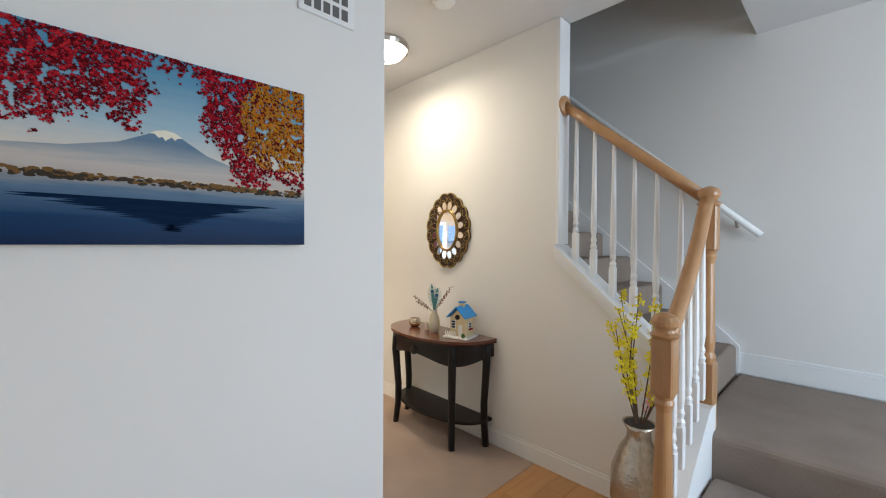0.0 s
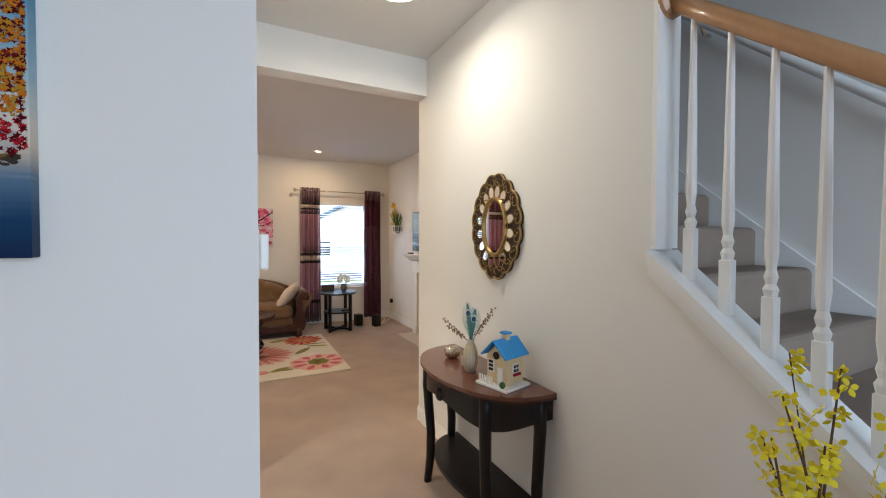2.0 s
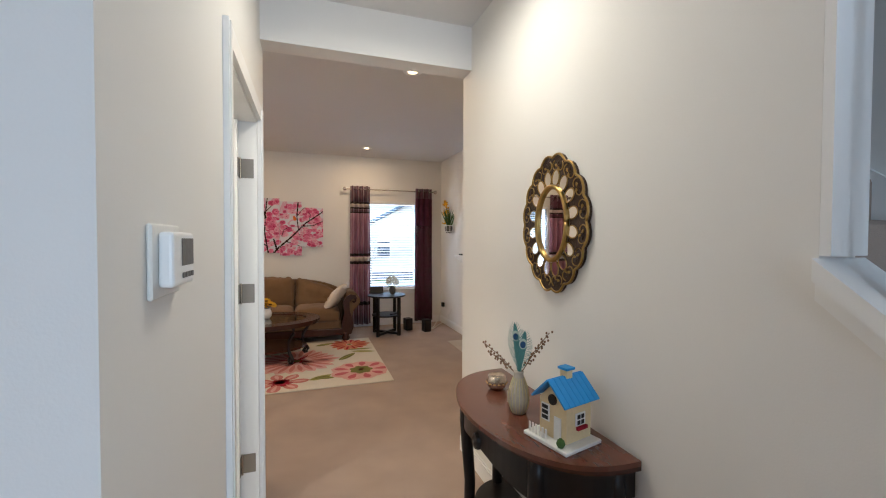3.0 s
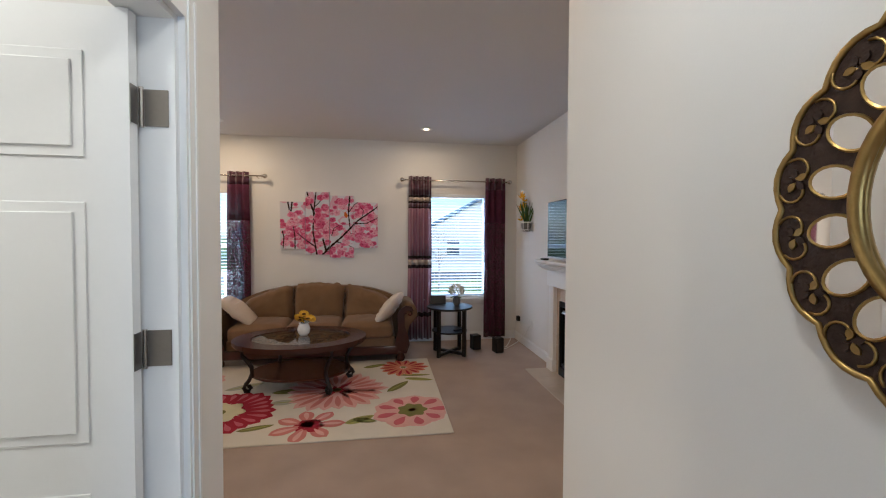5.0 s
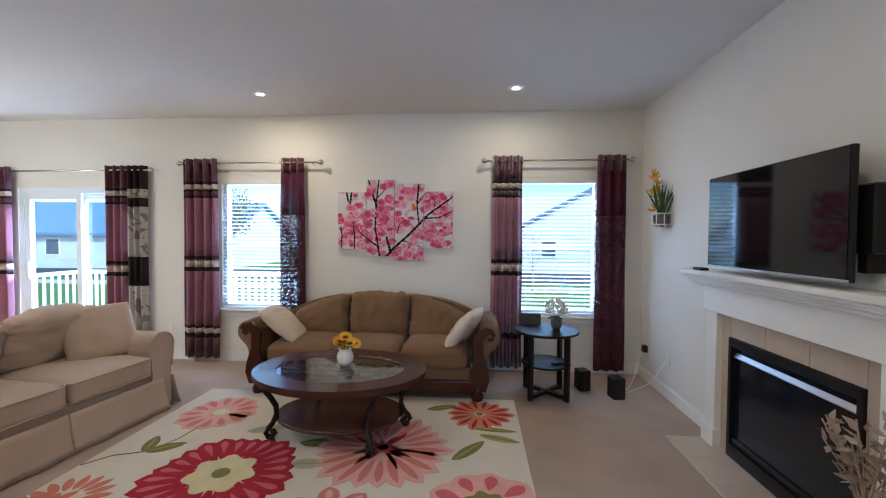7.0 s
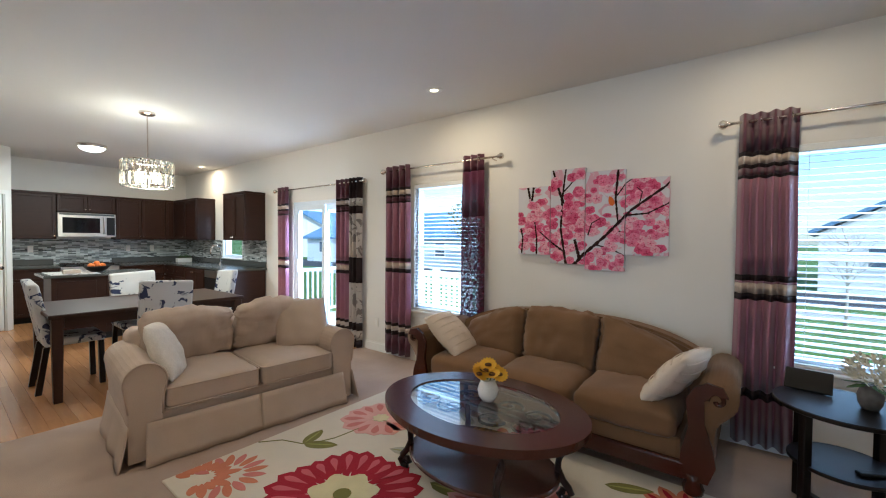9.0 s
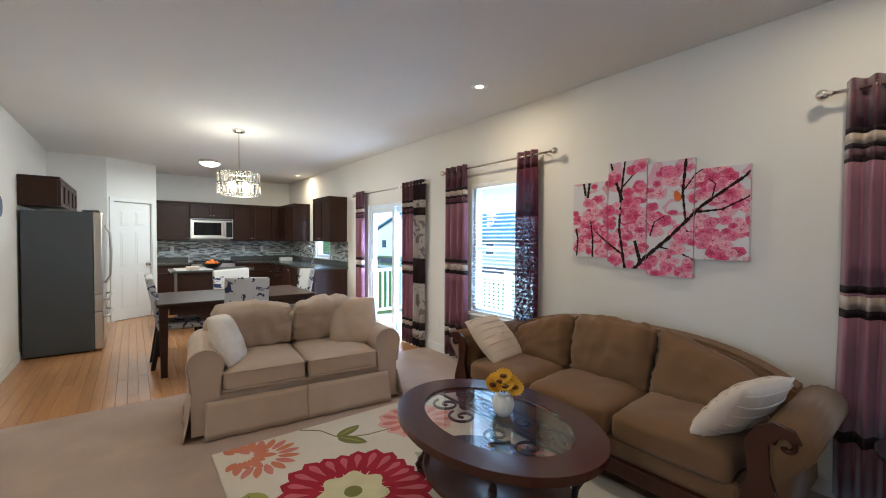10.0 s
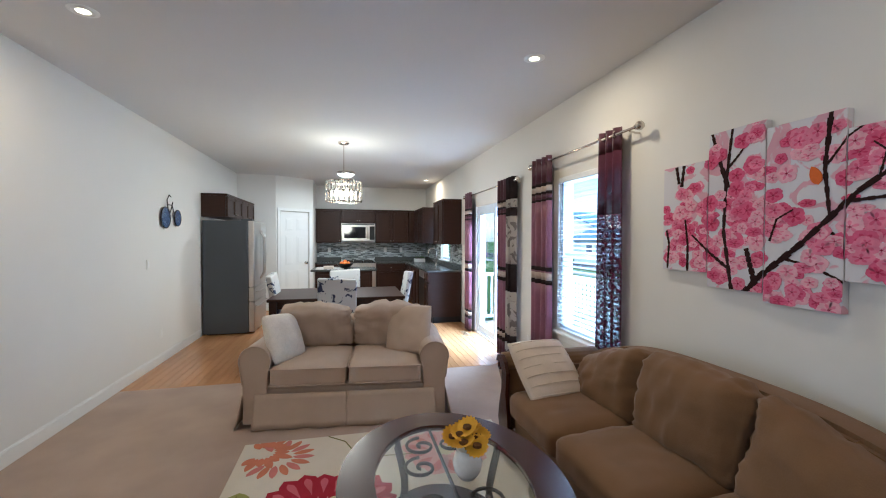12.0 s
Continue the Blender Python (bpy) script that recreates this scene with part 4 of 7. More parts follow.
# ---- coffee table ----
table = thing("coffee_table", "oval dark wood coffee table with glass inset and iron scrolls", "coffee table", pose(0.73, 5.835, 0.012))
out, inn = oval(0.615, 0.465, 56), oval(0.46, 0.315, 56)


def oval_ring(out, inn, z0, z1, bm=None):
    bm = bm or bmesh.new()
    rows = [[bm.verts.new((x, y, z)) for x, y in o] for o, z in ((out, z0), (out, z1), (inn, z1), (inn, z0))]
    n = len(out)
    for a, b in zip(rows, rows[1:] + rows[:1]):
        for i in range(n):
            bm.faces.new((a[i], a[(i + 1) % n], b[(i + 1) % n], b[i]))
    return bm


bm = oval_ring(out, inn, 0.445, 0.478)
oval_ring(oval(0.60, 0.45, 56), oval(0.50, 0.35, 56), 0.425, 0.445, bm)
part("tabletop_rim", bm, MAHOGANY, table)
part("glass_inset", plate(oval(0.458, 0.313, 56), 0.463, 0.471), TABLEGLASS, table, "clear oval glass inset")
for i in range(8):
    sx, sy, kx = (-1 if i % 2 else 1), (-1 if i % 4 > 1 else 1), (0.15 if i < 4 else 0.33)
    pts = []
    for k in range(22):
        a, r = 0.42 * k, 0.085 - 0.0036 * k
        pts.append((sx * (kx + r * math.cos(a) - 0.02), sy * (0.10 if i < 4 else 0.07) + sy * r * math.sin(a), 0.448))
    part("iron_scroll", tube(pts, 0.0075, 6), IRON, table, "dark iron scroll under the glass", smooth=True)
part("iron_bar", tube([(-0.47, 0, 0.446), (0.47, 0, 0.446)], 0.008, 6), IRON, table)
part("lower_shelf", lathe([(0.98, 0.14), (1.0, 0.148), (1.0, 0.158), (0.98, 0.165)], 56, sx=0.46, sy=0.33), MAHOGANY, table, "oval dark wood lower shelf")
for x, y in ((-0.42, -0.14), (0.27, -0.27), (0.42, 0.14), (-0.27, 0.27)):
    n = math.hypot(x, y)
    dx, dy = x / n, y / n
    pts = [(x + dx * o, y + dy * o, z) for o, z in ((0.04, 0.44), (0.075, 0.41), (0.075, 0.36), (0.03, 0.30), (-0.005, 0.24), (-0.01, 0.18), (0.015, 0.12), (0.045, 0.085), (0.06, 0.055), (0.045, 0.025), (0.015, 0.022), (0.0, 0.045), (0.012, 0.066), (0.03, 0.06))]
    part("leg", tube(pts, 0.019, 8), IRON, table, "curled dark iron leg", smooth=True)


def blossom(parent, name, x, y, z, r, mat, tilt=0.0, turn=0.0, n=12, cup=0.25):
    """One flower head of n thin petals."""
    bm = bmesh.new()
    for k in range(n):
        a = 2 * math.pi * k / n + turn
        ring = []
        for f, w in ((0.15, 0.06), (0.45, 0.17), (0.8, 0.15), (1.0, 0.03)):
            ring.append([(f * r, s * w * r * 1.4, cup * r * f * f + 0.02 * r * s) for s in (-1, 1)])
        vs = [[bm.verts.new((px * math.cos(a) - py * math.sin(a), px * math.sin(a) + py * math.cos(a), pz)) for px, py, pz in row] for row in ring]
        for p, q in zip(vs, vs[1:]):
            bm.faces.new((p[0], p[1], q[1], q[0]))
    bmesh.ops.transform(bm, matrix=pose(x, y, z, tilt, tilt * 0.6, math.degrees(turn)), verts=bm.verts)
    return part(name, bm, mat, parent)


YELLOW = material("sunflower_yellow", (0.75, 0.42, 0.02), 0.7, vary=0.2, scale=30)
FLOWERCORE = material("sunflower_core", (0.10, 0.045, 0.012), 0.9, vary=0.3, scale=60)
LEAF = material("leaf_green", (0.06, 0.12, 0.03), 0.6, vary=0.3, scale=20)
pot = thing("sunflower_pot", "small white vase of yellow sunflowers on the coffee table", "flower vase", pose(0.74, 5.90, 0.4835))
part("vase", lathe([(0.035, 0), (0.055, 0.03), (0.062, 0.065), (0.05, 0.10), (0.042, 0.115), (0.05, 0.125), (0.044, 0.124)], 24), PORCELAIN, pot, smooth=True)
for k in range(9):
    a = k * 2.4
    r = 0.070 * math.sqrt(k / 9)
    x, y, z = r * math.cos(a), r * math.sin(a), 0.205 - 0.75 * r
    t = math.degrees(math.atan2(r, 0.08))
    blossom(pot, "flower_head", x, y, z, 0.050, YELLOW, 38 * math.sin(a + 1), a, 16)
    part("flower_core", lathe([(0.02, 0), (0.018, 0.01), (0.008, 0.014)], 10, (x, y, z)), FLOWERCORE, pot)
    part("stem", tube([(0, 0, 0.09), (x, y, z)], 0.003, 5), LEAF, pot)

# ---- round side table and what stands on it ----
side_table = thing("side_table", "round black two-tier side table by the window", "side table", pose(2.33, 6.74, 0))
part("tabletop", lathe([(0.275, 0.575), (0.285, 0.58), (0.285, 0.595), (0.28, 0.60)], 40), BLACKWOOD, side_table)
part("shelf", lathe([(0.215, 0.285), (0.22, 0.29), (0.22, 0.30), (0.215, 0.305)], 36), BLACKWOOD, side_table)
for k in range(4):
    a = math.radians(45 + 90 * k)
    bm = moved(box(-0.016, 0.016, -0.024, 0.024, 0, 0.575, 0.003), Matrix.Translation((0.22 * math.cos(a), 0.22 * math.sin(a), 0)) @ Matrix.Rotation(a + math.pi / 2, 4, "Z"))
    part("leg", bm, BLACKWOOD, side_table)
for k in range(2):
    part("cross_bar", moved(box(-0.21, 0.21, -0.02, 0.02, 0.012 + 0.002 * k, 0.045 + 0.002 * k, 0.003), Matrix.Rotation(math.radians(45 + 90 * k), 4, "Z")), BLACKWOOD, side_table)
tablet = thing("tablet", "black smart display leaning on the side table", "tablet", pose(2.20, 6.86, 0.601, 0, 0, -8))
part("screen_body", moved(box(-0.10, 0.10, -0.006, 0.006, 0, 0.125, 0.004), pose(0, 0, 0.003, -38)), BLACK, tablet)
part("stand", box(-0.07, 0.07, 0.0, 0.055, 0.0, 0.012, 0.003), BLACK, tablet)
wvase = thing("white_flower_vase", "grey ceramic vase of white hydrangeas on the side table", "flower vase", pose(2.42, 6.74, 0.601))
GREYCERAMIC = material("grey_ceramic", (0.12, 0.115, 0.11), 0.5, vary=0.3, scale=40, bump=0.3, bump_scale=60)
WHITEPETAL = material("white_petals", (0.78, 0.74, 0.60), 0.8, vary=0.1, scale=30)
part("vase", lathe([(0.03, 0), (0.045, 0.03), (0.05, 0.07), (0.04, 0.10), (0.03, 0.115), (0.034, 0.12)], 20), GREYCERAMIC, wvase, smooth=True)
for k in range(40):
    a, h = k * 2.4, k / 40
    r = 0.085 * math.sqrt(max(0.05, 1 - (2 * h - 0.7) ** 2 / 1.7))
    blossom(wvase, "blossom", r * math.cos(a), r * math.sin(a), 0.14 + 0.12 * h, 0.036, WHITEPETAL, 70 * math.sin(a), a, 6)
for k in range(5):
    a = k * 1.256
    part("leaf", moved(plate([(0, 0), (0.03, 0.02), (0.08, 0.012), (0.10, 0), (0.08, -0.012), (0.03, -0.02)], 0, 0.001), pose(0.02 * math.cos(a), 0.02 * math.sin(a), 0.125, 0, 10, math.degrees(a))), LEAF, wvase)
remote = thing("game_controller", "small black remote on the lower shelf", "remote", pose(2.42, 6.66, 0.306, 0, 0, 30))
part("body", box(-0.06, 0.06, -0.02, 0.02, 0, 0.018, 0.006, seg=2), BLACK, remote)

# ---- speakers, plugs, cables in the corner ----
for x, y, h, lab in ((2.95, 6.72, 0.19, "black cube speaker on the carpet"), (2.70, 6.90, 0.19, "small black speaker beside the side table")):
    sp = thing("speaker", lab, "speaker", pose(x, y, 0, 0, 0, 12), group="floor speakers")
    part("cabinet", box(-0.055, 0.055, -0.06, 0.06, 0.004, h, 0.006), BLACK, sp)
    part("grille", box(-0.045, 0.045, -0.0645, -0.0602, 0.02, h - 0.015, 0.002), IRON, sp)
plug = thing("wall_outlet", "white outlet with a black power adapter", "outlet", pose(EAST, 7.20, 0.30))
part("plate", box(-0.006, -0.0005, -0.035, 0.035, -0.055, 0.055, 0.002), PLATE, plug)
part("adapter", box(-0.05, -0.0065, -0.03, 0.03, -0.01, 0.06, 0.006), BLACK, plug, "black power adapter")
outlet2 = thing("wall_outlet", "white outlet with a white cable plugged in", "outlet", pose(EAST, 6.76, 0.335))
part("plate", box(-0.006, -0.0005, -0.035, 0.035, -0.055, 0.055, 0.002), PLATE, outlet2)
for j, (x, y, lab) in enumerate(((2.98, 6.80, "white cable"), (2.93, 6.82, "white cable"))):
    cb = thing("power_cable", "loose white cable trailing over the carpet", "cable", pose(0, 0, 0))
    pts = [(EAST - 0.03, 7.20 - 0.44 * j, 0.30 + 0.02 * j)]
    for k in range(1, 13):
        f = k / 12
        pts.append((EAST - 0.05 - f * (EAST - 0.05 - x) + 0.02 * math.sin(7 * f + j), 7.2 - 0.44 * j + f * (y - 7.2 + 0.44 * j) + 0.05 * math.sin(9 * f + 2 * j), max(0.008, 0.28 * (1 - f * 1.7))))
    part("cable", tube(pts, 0.0045, 6), PLATE, cb, smooth=True)

# ---- fireplace wall ----
fire = thing("fireplace", "white wooden fireplace mantel with beige tile surround and black glass insert", "fireplace", pose(EAST, 5.29, 0, 0, 0, -90))
# local: x runs south to north reversed: +x is toward the south, y points out of the wall as -y


def fbox(y0, y1, d0, d1, z0, z1, bevel=0.0):
    """A block given by its world y span and its depth out of the wall."""
    return box(5.29 - y1, 5.29 - y0, -d1, -d0, z0, z1, bevel)


part("pilaster", fbox(5.91, 6.03, 0.001, 0.085, 0.13, 0.93, 0.003), TRIM, fire)
part("pilaster", fbox(4.56, 4.80, 0.001, 0.085, 0.13, 0.93, 0.003), TRIM, fire)
part("plinth", fbox(5.90, 6.045, 0.001, 0.10, 0.0, 0.13, 0.004), TRIM, fire)
part("plinth", fbox(4.55, 4.81, 0.001, 0.10, 0.0, 0.13, 0.004), TRIM, fire)
part("frieze", fbox(4.54, 6.05, 0.001, 0.10, 0.93, 1.10, 0.003), TRIM, fire)
for d, z0, z1 in ((0.115, 1.10, 1.115), (0.135, 1.115, 1.135), (0.155, 1.135, 1.155), (0.18, 1.155, 1.175)):
    part("crown_moulding", fbox(4.57 - d, 6.02 + d, 0.001, d, z0, z1, 0.005), TRIM, fire)
part("mantel_shelf", fbox(4.37, 6.19, 0.001, 0.20, 1.175, 1.21, 0.006), TRIM, fire)
for y0, y1, z0, z1 in ((5.82, 5.908, 0.0, 0.30), (5.82, 5.908, 0.303, 0.61), (5.82, 5.908, 0.613, 0.927), (4.803, 4.895, 0.0, 0.30), (4.803, 4.895, 0.303, 0.61), (4.803, 4.895, 0.613, 0.927),
                       (5.51, 5.817, 0.785, 0.927), (5.20, 5.507, 0.785, 0.927), (4.898, 5.197, 0.785, 0.927)):
    part("tile", fbox(y0, y1, 0.001, 0.045, z0, z1, 0.002), STONE_TILE, fire, "beige stone tile")
part("firebox_frame", join(join(fbox(5.79, 5.818, 0.001, 0.06, 0.0, 0.783), fbox(4.897, 4.925, 0.001, 0.06, 0.0, 0.783)), join(fbox(4.925, 5.79, 0.001, 0.06, 0.73, 0.783), fbox(4.925, 5.79, 0.001, 0.06, 0.0, 0.09))), BLACK, fire, "black metal firebox frame")
part("firebox_glass", fbox(4.926, 5.789, 0.02, 0.03, 0.091, 0.729), FIREGLASS, fire, "dark glass front")
part("louvre", moved(fbox(4.93, 5.785, 0.0, 0.012, 0.0, 0.075, 0.003), pose(0, -0.040, 0.655, -35)), STEEL, fire, "sloping metal hood louvre")
part("louvre", fbox(4.93, 5.785, 0.03, 0.05, 0.10, 0.13, 0.004), BLACK, fire)
hearth = thing("hearth", "beige tiled hearth flush with the carpet", "hearth", pose(EAST, 5.29, 0, 0, 0, -90), kind="structure")
for k in range(6):
    y1 = 6.04 - 0.283 * k
    part("tile", fbox(y1 - 0.281, y1, 0.0, 0.35, -0.02, 0.006, 0.002), STONE_TILE, hearth)
tv = thing("television", "black flat-screen television on a wall mount over the mantel", "television", pose(3.245, 5.375, 1.245, 0, 0, -90))
part("bezel", box(-0.515, 0.515, -0.0, 0.028, 0.0, 0.582, 0.004), BLACK, tv)
part("screen", box(-0.507, 0.507, -0.004, -0.0005, 0.014, 0.575), SCREEN, tv, "dark glossy screen")
part("lower_trim", box(-0.515, 0.515, -0.006, -0.0005, 0.0, 0.012), STEEL, tv, "thin silver lower edge")
part("wall_mount", box(-0.08, 0.08, 0.029, 0.164, 0.2, 0.4, 0.004), BLACK, tv)
hub = thing("soundbar_box", "black speaker box behind the television", "speaker", pose(3.35, 4.90, 1.245, 0, 0, -90))
part("cabinet", box(-0.03, 0.06, -0.03, 0.055, 0.12, 0.42, 0.008), BLACK, hub)
part("bracket", box(-0.02, 0.02, -0.02, 0.059, 0.04, 0.12), BLACK, hub)
cambar = thing("media_remote", "small black media box on the mantel", "remote", pose(3.25, 5.98, 1.21))
part("body", box(-0.03, 0.03, -0.05, 0.05, 0.0, 0.02, 0.006, seg=2), BLACK, cambar)

planter = thing("wall_planter", "white wire wall planter with yellow flowers and green blades", "wall planter", pose(EAST, 6.83, 1.53, 0, 0, -90) @ Matrix.Scale(1.22, 4))
for z in (0.02, 0.10):
    ring = [(0.09 * math.cos(a), -0.005 - 0.11 * math.sin(a), z) for a in (math.pi * k / 14 for k in range(15))]
    part("wire_hoop", tube(ring, 0.005, 6), WHITE, planter)
for k in range(7):
    a = math.pi * k / 6
    part("wire", tube([(0.05 * math.cos(a), -0.005 - 0.06 * math.sin(a), 0.0), (0.09 * math.cos(a), -0.005 - 0.11 * math.sin(a), 0.02), (0.09 * math.cos(a), -0.005 - 0.11 * math.sin(a), 0.10)], 0.004, 5), WHITE, planter)
part("back_plate", box(-0.07, 0.07, -0.006, -0.0005, 0.0, 0.2, 0.002), WHITE, planter)
part("liner", lathe([(0.055, 0.004), (0.075, 0.05), (0.078, 0.09)], 14, (0, -0.05, 0), sy=0.6), GREYCERAMIC, planter)
for k in range(16):
    a = k * 2.4
    part("blade", moved(plate([(-0.006, 0), (0.006, 0), (0.009, 0.14), (0.0, 0.26), (-0.009, 0.14)], 0, 0.0012), pose(0.02 * math.cos(a) + 0.03, -0.055 + 0.02 * math.sin(a), 0.08, 90 + 14 * math.sin(a), 22 * math.cos(a) + 12, k * 40)), LEAF, planter, "green blade leaf")
for k in range(9):
    z = 0.12 + 0.035 * k
    blossom(planter, "flower", -0.055 + 0.02 * math.sin(k * 2.1), -0.07 - 0.02 * math.cos(k * 1.7), z, 0.042, YELLOW, 60 * math.sin(k), k, 7, 0.6)
part("stem", tube([(-0.03, -0.05, 0.06), (-0.055, -0.06, 0.25), (-0.05, -0.06, 0.42)], 0.004, 6), LEAF, planter)

fvase = thing("floor_vase", "pale ribbed ceramic vase of dried silver leaves by the hearth", "floor vase", pose(3.11, 4.60, 0.007))
CELADON = material("celadon_glaze", (0.42, 0.46, 0.40), 0.3, vary=0.15, scale=12, coat=0.4, bump=0.1, bump_scale=40)
DRIED = material("dried_silver_leaf", (0.40, 0.31, 0.25), 0.5, 0.3, vary=0.3, scale=30)
part("vase", lathe([(0.07, 0), (0.11, 0.06), (0.13, 0.16), (0.125, 0.25), (0.09, 0.33), (0.05, 0.38), (0.045, 0.42), (0.06, 0.44)], 28), CELADON, fvase, smooth=True)
random.seed(4)
for k in range(16):
    a, sp = random.uniform(0, 6.28), random.uniform(0.03, 0.16)
    h = random.uniform(0.60, 0.78)
    tip = Vector((sp * math.cos(a), sp * math.sin(a), h))
    spray = part("spray", tube([(0, 0, 0.36), (sp * 0.4 * math.cos(a), sp * 0.4 * math.sin(a), 0.36 + (h - 0.36) * 0.6), tip], 0.003, 5), DRIED, fvase)
    bm = bmesh.new()
    for j in range(9):
        f = 0.35 + 0.07 * j
        c = Vector((0, 0, 0.36)).lerp(tip, f) + Vector((0, 0, 0.03 * math.sin(3 * f)))
        q = plate([(0, 0), (0.022, 0.012), (0.05, 0.004), (0.055, 0), (0.022, -0.012)], 0, 0.001)
        join(bm, moved(q, Matrix.Translation(c) @ Euler((random.uniform(-1, 1), random.uniform(-1.2, 0.2), random.uniform(0, 6.28))).to_matrix().to_4x4()))
    part("dried_leaves", bm, DRIED, spray)

# ---- the rug ----
rug = thing("area_rug", "cream hooked rug with large crimson, pink and green flowers", "rug", pose(0.65, 5.63, 0.0))
RX, RY = 0.65, 5.63
part("rug_base", box(-1.38, 1.38, -0.92, 0.92, 0.0005, 0.012, 0.004), RUGBASE, rug)


def rugcolor(name, c):
    return material("rug_" + name, c, 0.95, vary=0.14, scale=9, bump=0.8, bump_scale=240, fine=0.1)


CRIMSON, ROSE, SALMON, BLUSH, OLIVE, MOSS, CREAMY, CORAL, SAGE = (rugcolor(*q) for q in (("crimson", (0.33, 0.015, 0.033)), ("rose", (0.52, 0.12, 0.14)), ("salmon", (0.56, 0.20, 0.17)), ("blush", (0.68, 0.38, 0.33)),
    ("olive", (0.20, 0.19, 0.055)), ("moss", (0.34, 0.33, 0.09)), ("pale_yellow", (0.66, 0.60, 0.36)), ("coral", (0.55, 0.20, 0.11)), ("sage", (0.42, 0.40, 0.31))))


def petal(cx, cy, a, r0, r1, w, blunt=0.7, n=9):
    """The outline of one petal that points along angle a from r0 to r1."""
    left, right = [], []
    for k in range(n):
        f = k / (n - 1)
        half = w * (math.sin(math.pi * min(1, f ** blunt * 0.97 + 0.02)) ** 0.7) * 0.5
        r = r0 + (r1 - r0) * f
        for side, lst in ((1, left), (-1, right)):
            lst.append((cx + r * math.cos(a) - side * half * math.sin(a), cy + r * math.sin(a) + side * half * math.cos(a)))
    return left + right[::-1][1:-1]


def inside(pts, x0, x1, y0, y1):
    return [(min(max(x, x0), x1), min(max(y, y0), y1)) for x, y in pts]


def rug_shape(name, pts, mat, top):
    q = inside([(x - RX, y - RY) for x, y in pts], -1.372, 1.372, -0.912, 0.912)
    return part(name, plate(q, 0.0115, top), mat, rug)


def rug_flower(cx, cy, r, n, mat, tipmat, core, r0=0.3, w=None, layers=1, blunt=1.5, spin=0.0, corer=0.2):
    w = w or 2.4 * math.pi * r / n * 0.62
    for k in range(n):
        a = 2 * math.pi * k / n + spin
        rr = r * (1 + 0.06 * math.sin(5 * k + cx))
        top = 0.0135 + 0.0004 * (k % 3)
        rug_shape("petal", petal(cx, cy, a, r * r0 * 0.6, rr, w, blunt), mat, top)
        if tipmat:
            rug_shape("petal_centre", petal(cx, cy, a, r * (r0 + 0.12), rr * 0.9, w * 0.34, blunt), tipmat, top + 0.0012)
    rug_shape("flower_core", [(cx + (corer * r) * (1 + 0.12 * math.cos(7 * t)) * math.cos(t), cy + corer * r * (1 + 0.12 * math.cos(7 * t)) * math.sin(t)) for t in (2 * math.pi * k / 42 for k in range(42))], core, 0.0165)


rug_flower(0.19, 5.28, 0.44, 24, CRIMSON, ROSE, CREAMY, 0.42, w=0.135, corer=0.42, blunt=2.2)
rug_flower(0.19, 5.28, 0.10, 7, OLIVE, None, CORAL, 0.1, w=0.075, corer=0.5, blunt=1.6)
rug_shape("flower_core", oval(0.05, 0.05, 24, 0.19, 5.28), OLIVE, 0.0175)
rug_flower(-0.34, 6.07, 0.30, 13, BLUSH, SALMON, CREAMY, 0.3, w=0.17, corer=0.2)
rug_flower(1.08, 5.66, 0.46, 22, BLUSH, SALMON, OLIVE, 0.2, w=0.15, corer=0.08, blunt=1.2)
rug_flower(1.08, 5.66, 0.27, 12, CRIMSON, None, OLIVE, 0.1, corer=0.16, blunt=0.9, w=0.06)
rug_flower(1.75, 5.13, 0.32, 9, BLUSH, ROSE, OLIVE, 0.3, corer=0.36, w=0.23)
rug_flower(1.75, 5.13, 0.06, 6, CRIMSON, None, CORAL, 0.1, corer=0.5, w=0.05)
rug_flower(0.94, 4.97, 0.27, 7, SALMON, BLUSH, CORAL, 0.2, corer=0.2, w=0.12)
rug_flower(0.95, 4.96, 0.12, 6, CRIMSON, None, CRIMSON, 0.1, corer=0.6, w=0.09)
rug_flower(1.73, 6.24, 0.27, 14, CORAL, CRIMSON, OLIVE, 0.2, corer=0.1)
rug_flower(0.62, 6.3, 0.24, 12, SALMON, None, OLIVE, 0.2, corer=0.15)
for k in range(13):
    a = -0.7 + 0.36 * k
    rug_shape("petal", petal(-0.58, 4.86, a, 0.07, 0.17 + 0.05 * (k % 2), 0.055, 1.0), CORAL, 0.0137 + 0.0003 * (k % 3))
    rug_shape("petal", petal(-0.50, 4.96, a, 0.10, 0.24, 0.05, 1.0), CORAL if k % 2 else SALMON, 0.0133)
